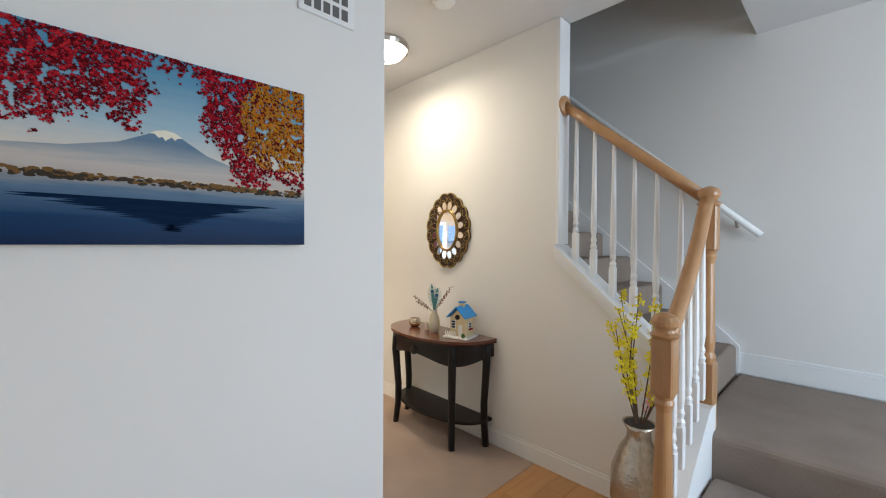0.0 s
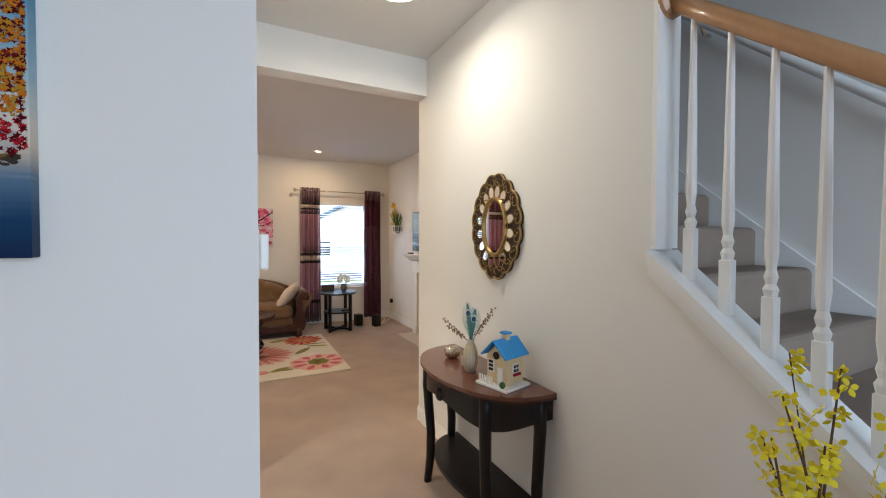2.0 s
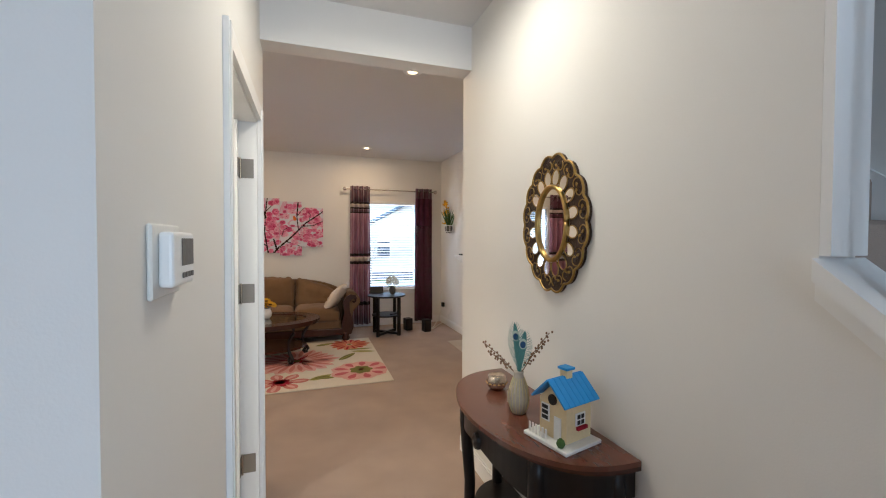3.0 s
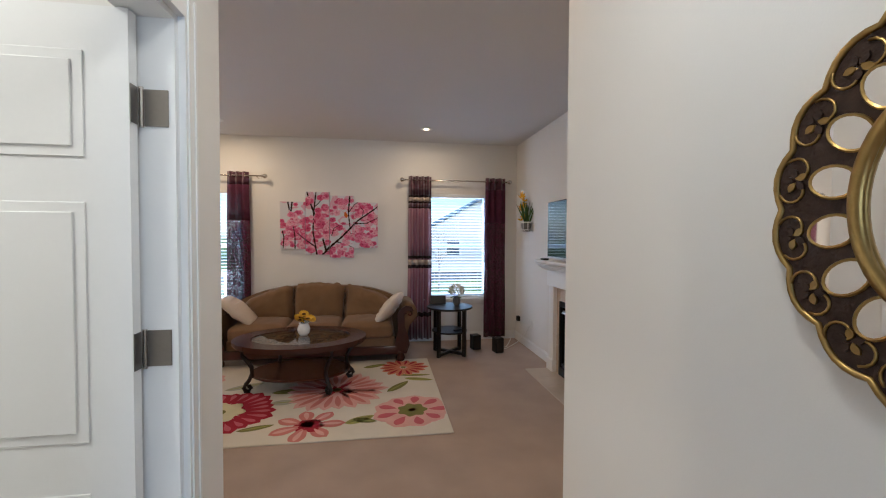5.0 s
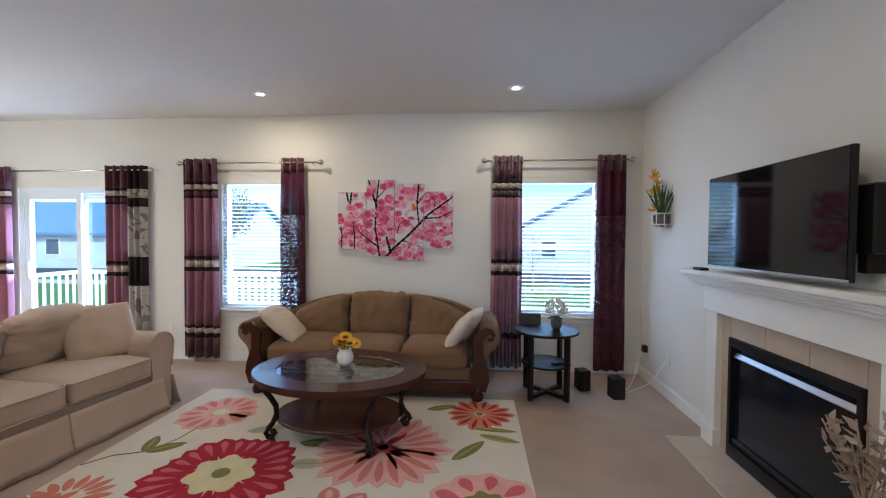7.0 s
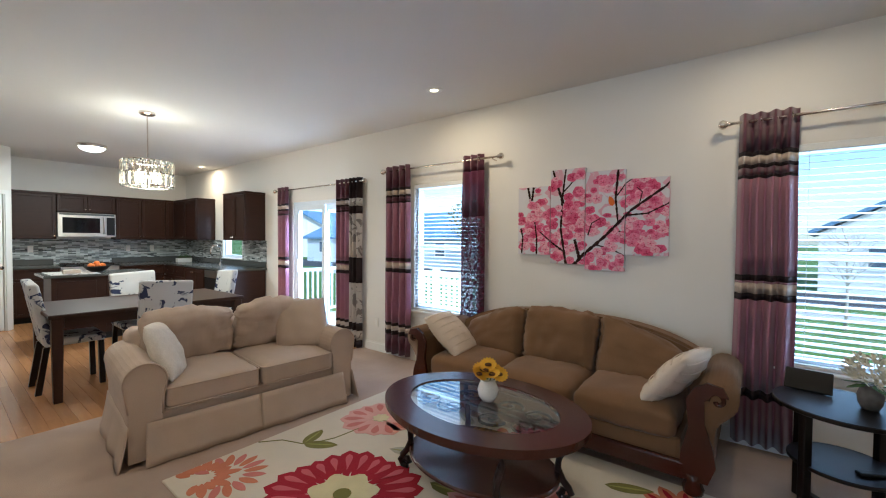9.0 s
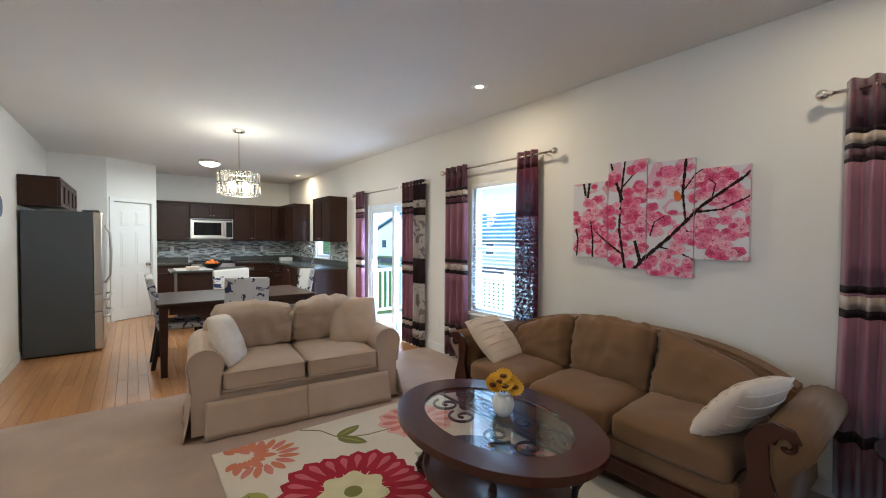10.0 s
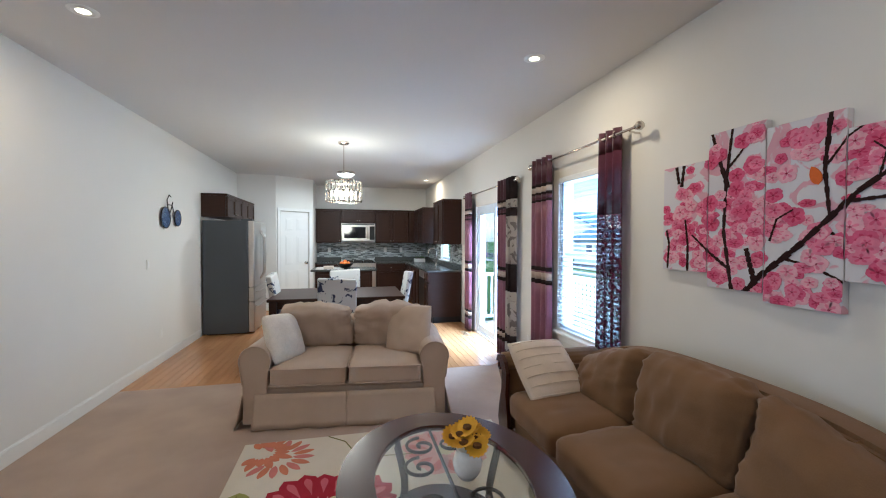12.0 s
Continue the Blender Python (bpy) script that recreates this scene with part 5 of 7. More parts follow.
for x, y, a, ln, w, mt in ((-0.46, 5.46, 0.6, 0.24, 0.10, OLIVE), (-0.46, 5.46, 1.9, 0.22, 0.09, OLIVE), (1.22, 4.95, 0.5, 0.25, 0.10, MOSS), (1.27, 5.02, -0.3, 0.2, 0.08, OLIVE), (1.55, 5.55, 0.9, 0.34, 0.09, OLIVE),
                           (1.72, 5.90, -0.3, 0.30, 0.08, MOSS), (1.66, 6.0, -0.1, 0.34, 0.06, OLIVE), (0.55, 5.42, 0.1, 0.22, 0.11, SAGE), (0.44, 4.93, 0.3, 0.26, 0.07, OLIVE), (0.05, 5.78, 0.5, 0.36, 0.11, SAGE),
                           (0.50, 5.66, 0.2, 0.30, 0.11, OLIVE), (-0.15, 4.80, 0.1, 0.22, 0.16, MOSS), (1.30, 6.28, 0.4, 0.26, 0.09, OLIVE), (0.30, 6.42, 2.6, 0.26, 0.08, SAGE)):
    rug_shape("leaf", petal(x, y, a, 0, ln, w, 0.9), mt, 0.0136)
    rug_shape("leaf_vein", petal(x, y, a, 0.02, ln * 0.92, 0.012, 0.9), MOSS if mt is not MOSS else OLIVE, 0.0150)
for pts in (((-0.46, 5.46), (-0.62, 5.40), (-0.72, 5.28)), ((-0.42, 5.5), (-0.36, 5.65), (-0.34, 5.85))):
    bm = tube([(x - RX, y - RY, 0.0125) for x, y in pts], 0.004, 5)
    part("stem", bm, OLIVE, rug)

# ---- blossom canvases over the sofa ----
BLOSSOMS = tuple(material("print_" + n, c, 0.85, spec=0.2, vary=0.3, scale=38) for n, c in (("deep_pink", (0.50, 0.045, 0.13)), ("pink", (0.62, 0.115, 0.235)), ("rose", (0.70, 0.225, 0.35)), ("blush", (0.76, 0.42, 0.52))))
MAGENTA = material("print_magenta", (0.24, 0.012, 0.05), 0.85, spec=0.2)
BARK = material("print_branch", (0.030, 0.014, 0.015), 0.85, spec=0.2, vary=0.5, scale=60)
PRINTORANGE = material("print_young_leaf", (0.62, 0.15, 0.03), 0.85, spec=0.2)
CANVASBASE = two_tone("print_background", (0.70, 0.69, 0.74), (0.68, 0.40, 0.50), 6.5, 0.55)
CANVASBASE.node_tree.nodes["Principled BSDF"].inputs["Specular IOR Level"].default_value = 0.1
random.seed(11)
# sprays of blossom: centre, spread, how many
SPRAYS = ((0.12, 0.42, 0.10, 16), (0.08, 0.22, 0.08, 8), (0.22, 0.60, 0.08, 8), (0.27, 0.30, 0.09, 13), (0.55, 0.50, 0.11, 22), (0.66, 0.40, 0.11, 22), (0.50, 0.30, 0.11, 16), (0.43, 0.14, 0.09, 12), (0.62, 0.62, 0.08, 8),
          (0.80, 0.72, 0.07, 8), (0.98, 0.66, 0.08, 9), (1.10, 0.62, 0.10, 15), (1.22, 0.52, 0.08, 10), (1.05, 0.30, 0.10, 20), (1.15, 0.22, 0.07, 9), (1.22, 0.36, 0.06, 6), (0.80, 0.10, 0.09, 13), (0.70, 0.05, 0.08, 8),
          (0.92, 0.06, 0.06, 5), (0.36, 0.78, 0.05, 4), (0.57, 0.80, 0.05, 4), (0.86, 0.30, 0.06, 6), (0.34, 0.46, 0.07, 6))
heads = []
for sx, sz, spread, count in SPRAYS:
    for _ in range(int(count * 1.75)):
        heads.append((random.gauss(sx, spread * 0.62), random.gauss(sz, spread * 0.62), random.uniform(0.028, 0.052)))
BRANCHES = ((0.014, 0.008, ((0.50, -0.01), (0.62, 0.13), (0.80, 0.29), (1.0, 0.50), (1.28, 0.70))), (0.007, 0.012, ((0.34, 0.89), (0.37, 0.78), (0.44, 0.58))), (0.010, 0.006, ((0.47, 0.04), (0.42, 0.35), (0.43, 0.62), (0.46, 0.88))),
            (0.006, 0.003, ((0.44, 0.68), (0.50, 0.74), (0.55, 0.80))), (0.006, 0.010, ((0.90, 0.41), (0.88, 0.60), (0.90, 0.86))), (0.005, 0.003, ((0.89, 0.62), (0.96, 0.72), (1.02, 0.76))), (0.007, 0.004, ((0.97, 0.46), (1.12, 0.47), (1.28, 0.55))),
            (0.009, 0.009, ((0.10, 0.74), (0.12, 0.64))), (0.009, 0.009, ((0.155, 0.74), (0.14, 0.62))), (0.005, 0.008, ((0.17, 0.42), (0.19, 0.28), (0.19, 0.12))), (0.009, 0.004, ((0.44, 0.16), (0.34, 0.23), (0.22, 0.33))),
            (0.014, 0.010, ((0.60, 0.06), (0.57, 0.17), (0.545, 0.26))), (0.006, 0.004, ((0.72, 0.22), (0.86, 0.18), (0.96, 0.13))), (0.007, 0.003, ((0.86, 0.36), (0.93, 0.32), (0.98, 0.22))), (0.005, 0.003, ((0.66, 0.30), (0.69, 0.40), (0.76, 0.44))),
            (0.007, 0.006, ((0.03, 0.36), (0.05, 0.28), (0.04, 0.13))), (0.004, 0.003, ((1.06, 0.55), (1.08, 0.64), (1.04, 0.68))))


def blossom_canvas(x0, x1, z0, z1):
    ob = thing("canvas_print", "gallery canvas panel printed with pink cherry blossoms", "canvas print", pose(x0, NORTH - 0.001, z0, 90), group="blossom canvases")
    w, h = x1 - x0, z1 - z0
    ox, oz = x0 - 0.167, z0 - 1.17
    part("canvas", box(0, w, 0, h, 0, 0.036, 0.002), CANVASBASE, ob)

    def lay(pts, top, bm):
        """One printed shape, cut off at the panel's edges."""
        pts = inside(pts, 0.001, w - 0.001, 0.001, h - 0.001)
        if max(p[0] for p in pts) - min(p[0] for p in pts) > 0.002 and max(p[1] for p in pts) - min(p[1] for p in pts) > 0.002:
            plate(pts, 0.0355, top, bm)

    bm = bmesh.new()
    for k, (ta, tb, br) in enumerate(BRANCHES):
        dense = []
        for (ax, ay), (bx, by) in zip(br, br[1:]):
            dense += [(ax + (bx - ax) * q / 10 - ox, ay + (by - ay) * q / 10 - oz) for q in range(10)]
        dense.append((br[-1][0] - ox, br[-1][1] - oz))
        for q, ((px, py), (qx, qy)) in enumerate(zip(dense, dense[1:])):
            d = math.hypot(qx - px, qy - py)
            t = (ta + (tb - ta) * q / len(dense)) * (1 + 0.25 * math.sin(q * 2.1 + k))
            nx, ny, ex, ey = -(qy - py) / d * t, (qx - px) / d * t, (qx - px) * 0.15, (qy - py) * 0.15
            if -0.01 < (px + qx) / 2 < w + 0.01 and -0.01 < (py + qy) / 2 < h + 0.01:
                lay([(px + nx - ex, py + ny - ey), (px - nx - ex, py - ny - ey), (qx - nx + ex, qy - ny + ey), (qx + nx + ex, qy + ny + ey)], (0.0404 if k in (0, 6) else 0.0385) + 0.000006 * q + 0.00001 * k, bm)
    tagged(part("printed_branch", bm, BARK, ob), kind="stuff")
    mats = {m: bmesh.new() for m in BLOSSOMS}
    core = bmesh.new()
    for k, (hx, hy, r) in enumerate(heads):
        cx, cy = hx - ox, hy - oz
        if not (-r < cx < w + r and -r < cy < h + r):
            continue
        lift, squash, tone = 0.0363 + 0.000008 * k, 0.5 + 0.5 * ((k * 13) % 10) / 10, (k * 7) % 3
        for j in range(5):
            a = j * 1.2566 + k * 0.9
            for r1, wd, mt, up in ((r, 1.0, BLOSSOMS[min(3, tone + 1)], 0.0), (r * 0.66, 0.28, BLOSSOMS[tone], 0.000003)):
                pts = [(x, cy + (y - cy) * squash) for x, y in petal(cx, cy, a, r * 0.05, r1, r * wd, 1.5, 6)]
                lay(pts, lift + up + 0.0000004 * j, mats[mt])
        lay([(cx + r * (0.24 if q % 2 else 0.07) * math.cos(q * math.pi / 6), cy + squash * r * (0.24 if q % 2 else 0.07) * math.sin(q * math.pi / 6)) for q in range(12)], lift + 0.0000055, core)
    for m, b in mats.items():
        tagged(part("printed_blossom", b, m, ob), kind="stuff")
    tagged(part("printed_stamen", core, MAGENTA, ob), kind="stuff")
    if x0 < 0.97 < x1:
        part("printed_leaf", plate(inside(petal(0.86 - ox, 0.54 - oz, 1.9, 0, 0.085, 0.045, 0.8), 0.001, w - 0.001, 0.001, h - 0.001), 0.0355, 0.0407), PRINTORANGE, ob, "printed orange leaf")


for q in ((0.167, 0.486, 1.29, 1.915), (0.49, 0.798, 1.215, 2.05), (0.802, 1.12, 1.172, 2.005), (1.124, 1.436, 1.306, 1.92)):
    blossom_canvas(*q)

# ---- landscape canvas in the foyer ----
land = thing("landscape_canvas", "wide canvas of a snowy mountain, lake and red autumn leaves", "canvas print", pose(-0.42, 1.344, 1.39, 90))


def blend_z(name, stops, rough=0.5):
    """A print whose colour runs with height."""
    m = material(name, (0.5, 0.5, 0.5), rough)
    n, l = m.node_tree.nodes, m.node_tree.links
    tc, sp, mr, r, nz, add = (n.new(k) for k in ("ShaderNodeTexCoord", "ShaderNodeSeparateXYZ", "ShaderNodeMapRange", "ShaderNodeValToRGB", "ShaderNodeTexNoise", "ShaderNodeMath"))
    mp = n.new("ShaderNodeMapping")
    mp.inputs["Scale"].default_value = (6, 60, 1)
    l.new(tc.outputs["Object"], mp.inputs[0]), l.new(mp.outputs[0], nz.inputs["Vector"])
    nz.inputs["Scale"].default_value = 1.0
    l.new(tc.outputs["Object"], sp.inputs[0])
    mr.inputs["From Max"].default_value = 0.51
    l.new(sp.outputs[1], mr.inputs[0])
    add.operation = "MULTIPLY_ADD"
    add.inputs[1].default_value = 0.08
    l.new(nz.outputs[0], add.inputs[0]), l.new(mr.outputs[0], add.inputs[2])
    e = r.color_ramp.elements
    while len(e) < len(stops):
        e.new(0.5)
    for el, (p, c) in zip(e, stops):
        el.position, el.color = p + 0.04, (*c, 1)
    l.new(add.outputs[0], r.inputs[0]), l.new(r.outputs[0], n["Principled BSDF"].inputs["Base Color"])
    n["Principled BSDF"].inputs["Specular IOR Level"].default_value = 0.12
    return m


SCENERY = blend_z("print_sky_and_lake", ((0.0, (0.006, 0.02, 0.065)), (0.14, (0.010, 0.045, 0.12)), (0.27, (0.10, 0.17, 0.26)), (0.32, (0.30, 0.30, 0.30)), (0.37, (0.62, 0.52, 0.42)), (0.45, (0.66, 0.60, 0.52)), (0.62, (0.34, 0.48, 0.56)), (0.9, (0.10, 0.27, 0.42))))
part("canvas", box(0, 1.034, 0, 0.51, 0, 0.036, 0.002), SCENERY, land)
MOUNT = blend_z("print_mountain", ((0.0, (0.2, 0.2, 0.25)), (0.40, (0.50, 0.46, 0.42)), (0.46, (0.30, 0.34, 0.37)), (0.54, (0.12, 0.20, 0.29)), (0.60, (0.13, 0.21, 0.30))))
peak = [(0.02, 0.222), (0.30, 0.225), (0.44, 0.238), (0.54, 0.262), (0.60, 0.292), (0.622, 0.305), (0.641, 0.309), (0.662, 0.305), (0.69, 0.286), (0.74, 0.255), (0.80, 0.235), (0.9, 0.222), (1.02, 0.215), (1.02, 0.18), (0.02, 0.18)]
part("printed_mountain", plate(peak, 0.0355, 0.0363), MOUNT, land)
part("printed_snow", plate([(0.603, 0.2955), (0.622, 0.3055), (0.641, 0.3095), (0.662, 0.3055), (0.680, 0.294), (0.668, 0.292), (0.662, 0.285), (0.655, 0.293), (0.648, 0.288), (0.640, 0.281), (0.634, 0.291), (0.625, 0.287), (0.616, 0.296)], 0.036, 0.0368), WHITEPETAL, land)
REFLECTION = material("print_reflection", (0.005, 0.017, 0.046), 0.85, spec=0.12, vary=0.5, scale=12, stretch=(1, 14, 1))
bm = bmesh.new()
for k in range(17):
    z, half = 0.118 - 0.005 * k, 0.30 * (1 - k / 17) ** 1.5 + 0.015
    a, b = 0.655 - half * (1 + 0.12 * math.sin(k * 2.3)), 0.66 + half * (0.8 + 0.1 * math.cos(k * 1.7))
    plate([(a, z), (a + 0.04, z - 0.003), (b - 0.04, z - 0.0035), (b, z), (b - 0.05, z + 0.002), (a + 0.05, z + 0.0022)], 0.0355, 0.0362 + 0.00001 * k, bm)
tagged(part("printed_reflection", bm, REFLECTION, land), kind="stuff")
TREES = (material("print_shore_dark", (0.05, 0.04, 0.03), 0.85, spec=0.15), material("print_shore_gold", (0.17, 0.095, 0.035), 0.85, spec=0.15))
REDS = (material("print_red", (0.34, 0.008, 0.02), 0.85, spec=0.15), material("print_dark_red", (0.09, 0.004, 0.008), 0.85, spec=0.15), material("print_scarlet", (0.45, 0.02, 0.03), 0.85, spec=0.15), material("print_orange", (0.50, 0.15, 0.01), 0.85, spec=0.15), material("print_amber", (0.42, 0.22, 0.02), 0.85, spec=0.15))
random.seed(21)
for m, lo in zip(TREES, (0.158, 0.162)):
    bm = bmesh.new()
    for k in range(240):
        x = random.uniform(0.01, 1.02)
        r = random.uniform(0.003, 0.010)
        z = lo + random.uniform(0, 0.014)
        plate([(x + r * 1.2 * math.cos(t) * random.uniform(0.8, 1.1), z + r * 0.55 * math.sin(t)) for t in (q * math.pi / 4 for q in range(8))], 0.0358, 0.0365 + 0.000004 * k, bm)
    tagged(part("printed_shore", bm, m, land), kind="stuff")
leaf_sets = {m: bmesh.new() for m in REDS}
n = 0
while n < 12500:
    x, z = random.uniform(0.003, 1.03), random.uniform(0.1, 0.507)
    u = x / 1.034 + 0.05 * noise.noise(Vector((x * 14, z * 14, 3))) + random.gauss(0, 0.012)
    if u < 0.575:
        edge = 0.29 + 0.10 * max(0.0, u - 0.2)
    elif u < 0.72:
        edge = 0.455
    else:
        edge = max(0.185, 0.275 - 0.9 * (u - 0.72))
    edge += 0.05 * noise.noise(Vector((x * 9, z * 5, 2))) + 0.05 * noise.noise(Vector((x * 45, z * 45, 6)))
    if z < edge + 0.10 * random.random() ** 2 or noise.noise(Vector((x * 38, z * 38, 5))) < -0.38:
        continue
    n += 1
    warm = u > 0.78 and z > 0.24 and noise.noise(Vector((x * 5, z * 5, 8))) + (u - 0.86) * 4 > 0
    m = random.choice(REDS[3:] + REDS[1:2]) if warm else random.choice(REDS[:3] + REDS[1:2])
    r, a = random.uniform(0.0025, 0.0065), random.uniform(0, 6.28)
    pts = [(x + r * (1 if q % 2 else 0.4) * math.cos(a + q * 0.7854), z + r * (1 if q % 2 else 0.4) * math.sin(a + q * 0.7854)) for q in range(8)]
    plate(inside(pts, 0.001, 1.033, 0.001, 0.509), 0.0362, 0.0372 + 0.0000002 * n, leaf_sets[m])
for m, b in leaf_sets.items():
    tagged(part("printed_leaves", b, m, land), kind="stuff")

vent = thing("air_vent", "white slotted wall vent high on the foyer wall", "vent", pose(0.715, 1.344, 2.20, 90))
part("frame", box(-0.11, 0.11, 0, 0.14, 0, 0.008, 0.003), TRIM, vent)
# grey strips on the closed frame, coloured like the shade in its slots
for k in range(2):
    for j in range(5):
        x = -0.09 + 0.036 * j
        part("slot", box(x, x + 0.026, 0.02 + 0.055 * k, 0.06 + 0.055 * k, 0.0082, 0.0095), GREYCERAMIC, vent)
thermo = thing("thermostat", "white wall thermostat in the hall", "thermostat", pose(0.971, 1.58, 1.39, 90, 0, 90))
part("wall_plate", box(-0.085, 0.06, -0.065, 0.06, 0, 0.008, 0.003), PLATE, thermo)
part("body", box(-0.062, 0.062, -0.047, 0.047, 0.0085, 0.032, 0.007, seg=3), TRIM, thermo)
part("display", box(-0.02, 0.05, -0.012, 0.036, 0.0322, 0.0335), GREYCERAMIC, thermo, "grey display")
for k in range(4):
    part("button", box(-0.018 + 0.018 * k, -0.006 + 0.018 * k, -0.034, -0.024, 0.0322, 0.0345, 0.001), GREYCERAMIC, thermo)


def plate_switch(m, label, cat):
    ob = thing("wall_switch" if cat == "switch" else "wall_outlet", label, cat, m)
    part("cover_plate", box(-0.035, 0.035, -0.057, 0.057, 0, 0.006, 0.002), PLATE, ob)
    part("rocker", box(-0.016, 0.016, -0.033, 0.033, 0.006, 0.009, 0.001), TRIM, ob)
    return ob


plate_switch(pose(-2.735, SOUTH + 0.001, 1.18, 90, 0, 180), "white light switch on the long wall", "switch")
plate_switch(pose(-3.04, SOUTH + 0.001, 0.35, 90, 0, 180), "white outlet low on the long wall", "outlet")
plate_switch(pose(-1.83, NORTH - 0.001, 0.36, 90), "white outlet under the window wall", "outlet")

bike = thing("bicycle_wall_art", "metal wall art bicycle with blue patterned wheels", "wall decor", pose(-3.35, SOUTH + 0.012, 1.80, 90, 0, 180))
BLUEPRINT = two_tone("blue_plate", (0.02, 0.05, 0.16), (0.20, 0.28, 0.42), 40, 0.55, 0.3)
for x, y, r in ((0.08, -0.08, 0.125), (-0.27, -0.07, 0.10)):
    sx = -1
    wheel = part("wheel", lathe([(r, 0), (r, 0.012), (r * 0.8, 0.016), (r * 0.2, 0.016)], 28, (sx * x - 0.12, y, 0)), BLUEPRINT, bike, "blue patterned wheel plate")
    part("tyre", tube([(sx * x - 0.12 + r * math.cos(t), y + r * math.sin(t), 0.01) for t in (k * math.pi / 12 for k in range(25))], 0.007, 6), IRON, wheel)
for pts in (((-0.12, -0.08), (-0.02, 0.08), (0.07, -0.07)), ((-0.12, -0.08), (-0.16, 0.14), (-0.10, 0.2), (-0.05, 0.18)), ((-0.155, 0.08), (-0.02, 0.08)), ((-0.02, 0.08), (-0.0, 0.12))):
    part("frame_bar", tube([(x, y, 0.012) for x, y in pts], 0.006, 6), IRON, bike)

# ---- hall: mirror and console ----
mirror = thing("carved_mirror", "oval mirror in a scalloped bronze and gold frame", "mirror", Matrix(((0, 0, -1, 2.199), (-1, 0, 0, 2.20), (0, 1, 0, 1.495), (0, 0, 0, 1))) @ Matrix.Scale(0.93, 4))


def scallop(rx, ry, n=16, depth=0.06, pts=96):
    out = []
    for k in range(pts):
        t = 2 * math.pi * k / pts
        s = 1 + depth * (abs(math.sin(n * t / 2)) - 0.5)
        s *= 1 + 0.07 * abs(math.sin(t)) ** 8
        out.append((rx * s * math.cos(t), ry * s * math.sin(t)))
    return out


part("frame_plate", oval_ring(scallop(0.245, 0.285), scallop(0.13, 0.175, 16, 0.0), 0.0, 0.018), BRONZE, mirror, "embossed bronze frame")
part("frame_edge", tube([(x, y, 0.018) for x, y in scallop(0.243, 0.283)] + [(scallop(0.243, 0.283)[0][0], 0, 0.018)], 0.006, 6), GOLD, mirror, "scalloped gold edge", smooth=True)
ring = oval(0.115, 0.165, 48)
part("inner_rim", tube([(x, y, 0.024) for x, y in ring + ring[:1]], 0.011, 8), GOLD, mirror, "gold inner rim", smooth=True)
part("mirror_glass", plate(oval(0.107, 0.157, 48), 0.012, 0.02), MIRROR, mirror, "oval mirror glass")
for k in range(16):
    t = 2 * math.pi * (k + 0.5) / 16
    cx, cy = 0.153 * math.cos(t), 0.204 * math.sin(t)
    o = [(0.036 * math.cos(q) * math.cos(t) - 0.026 * math.sin(q) * math.sin(t), 0.036 * math.cos(q) * math.sin(t) + 0.026 * math.sin(q) * math.cos(t)) for q in (i * math.pi / 10 for i in range(20))]
    part("mirror_petal", plate([(cx + x, cy + y) for x, y in o], 0.0185, 0.0215), MIRROR, mirror, "small mirror petal")
    part("petal_rim", tube([(cx + x, cy + y, 0.021) for x, y in o + o[:1]], 0.003, 5), GOLD, mirror)
    cx, cy = 0.215 * math.cos(t), 0.256 * math.sin(t)
    for s in (-1, 1):
        curl = []
        for q in range(14):
            a, r = t + s * (0.5 + 0.42 * q), 0.026 - 0.0015 * q
            curl.append((cx + s * 0.016 * -math.sin(t) + r * math.cos(a), cy + s * 0.016 * math.cos(t) + r * math.sin(a), 0.0195))
        part("gold_scroll", tube(curl, 0.0026, 5), GOLD, mirror, smooth=True)
    for j in range(5):
        part("embossed_leaf", plate(petal(cx, cy, t + j * 1.2566, 0.003, 0.022, 0.012, 1.0, 5), 0.018, 0.022), GOLD if j % 2 else BRONZE, mirror)

console = thing("console_table", "half-moon black console table with mahogany top", "console table", pose(2.186, 2.185, 0) @ Matrix.Diagonal((1, 0.945, 0.985, 1)))


def half_moon(rx, ry, n=32):
    """Half an oval that swells toward the hall, with the flat side on the wall."""
    return [(-rx * math.sin(math.pi * k / n) ** 0.72, ry * math.cos(math.pi * k / n)) for k in range(n + 1)]


part("tabletop", plate(half_moon(0.385, 0.50), 0.738, 0.755), REDTOP, console, "polished mahogany top")
part("top_moulding", plate(half_moon(0.37, 0.50), 0.724, 0.738), MAHOGANY, console)
bm = bmesh.new()
o, i_ = half_moon(0.345, 0.475), half_moon(0.325, 0.455)
low = [0.60 + 0.025 * math.cos(4 * math.pi * k / 32) for k in range(33)]
rows = [[bm.verts.new((x, y, z)) for (x, y), z in zip(a, b)] for a, b in ((o, [0.724] * 33), (o, low), (i_, low), (i_, [0.724] * 33))]
for a, b in zip(rows, rows[1:]):
    for k in range(32):
        bm.faces.new((a[k], a[k + 1], b[k + 1], b[k]))
part("apron", bm, BLACKWOOD, console, "shaped black apron")
part("carved_shell", moved(lathe([(0.035, 0), (0.03, 0.012), (0.012, 0.02)], 14), pose(-0.345, 0, 0.645, 0, -90)), BLACKWOOD, console)
part("lower_shelf", plate(half_moon(0.29, 0.46), 0.165, 0.185), BLACKWOOD, console)
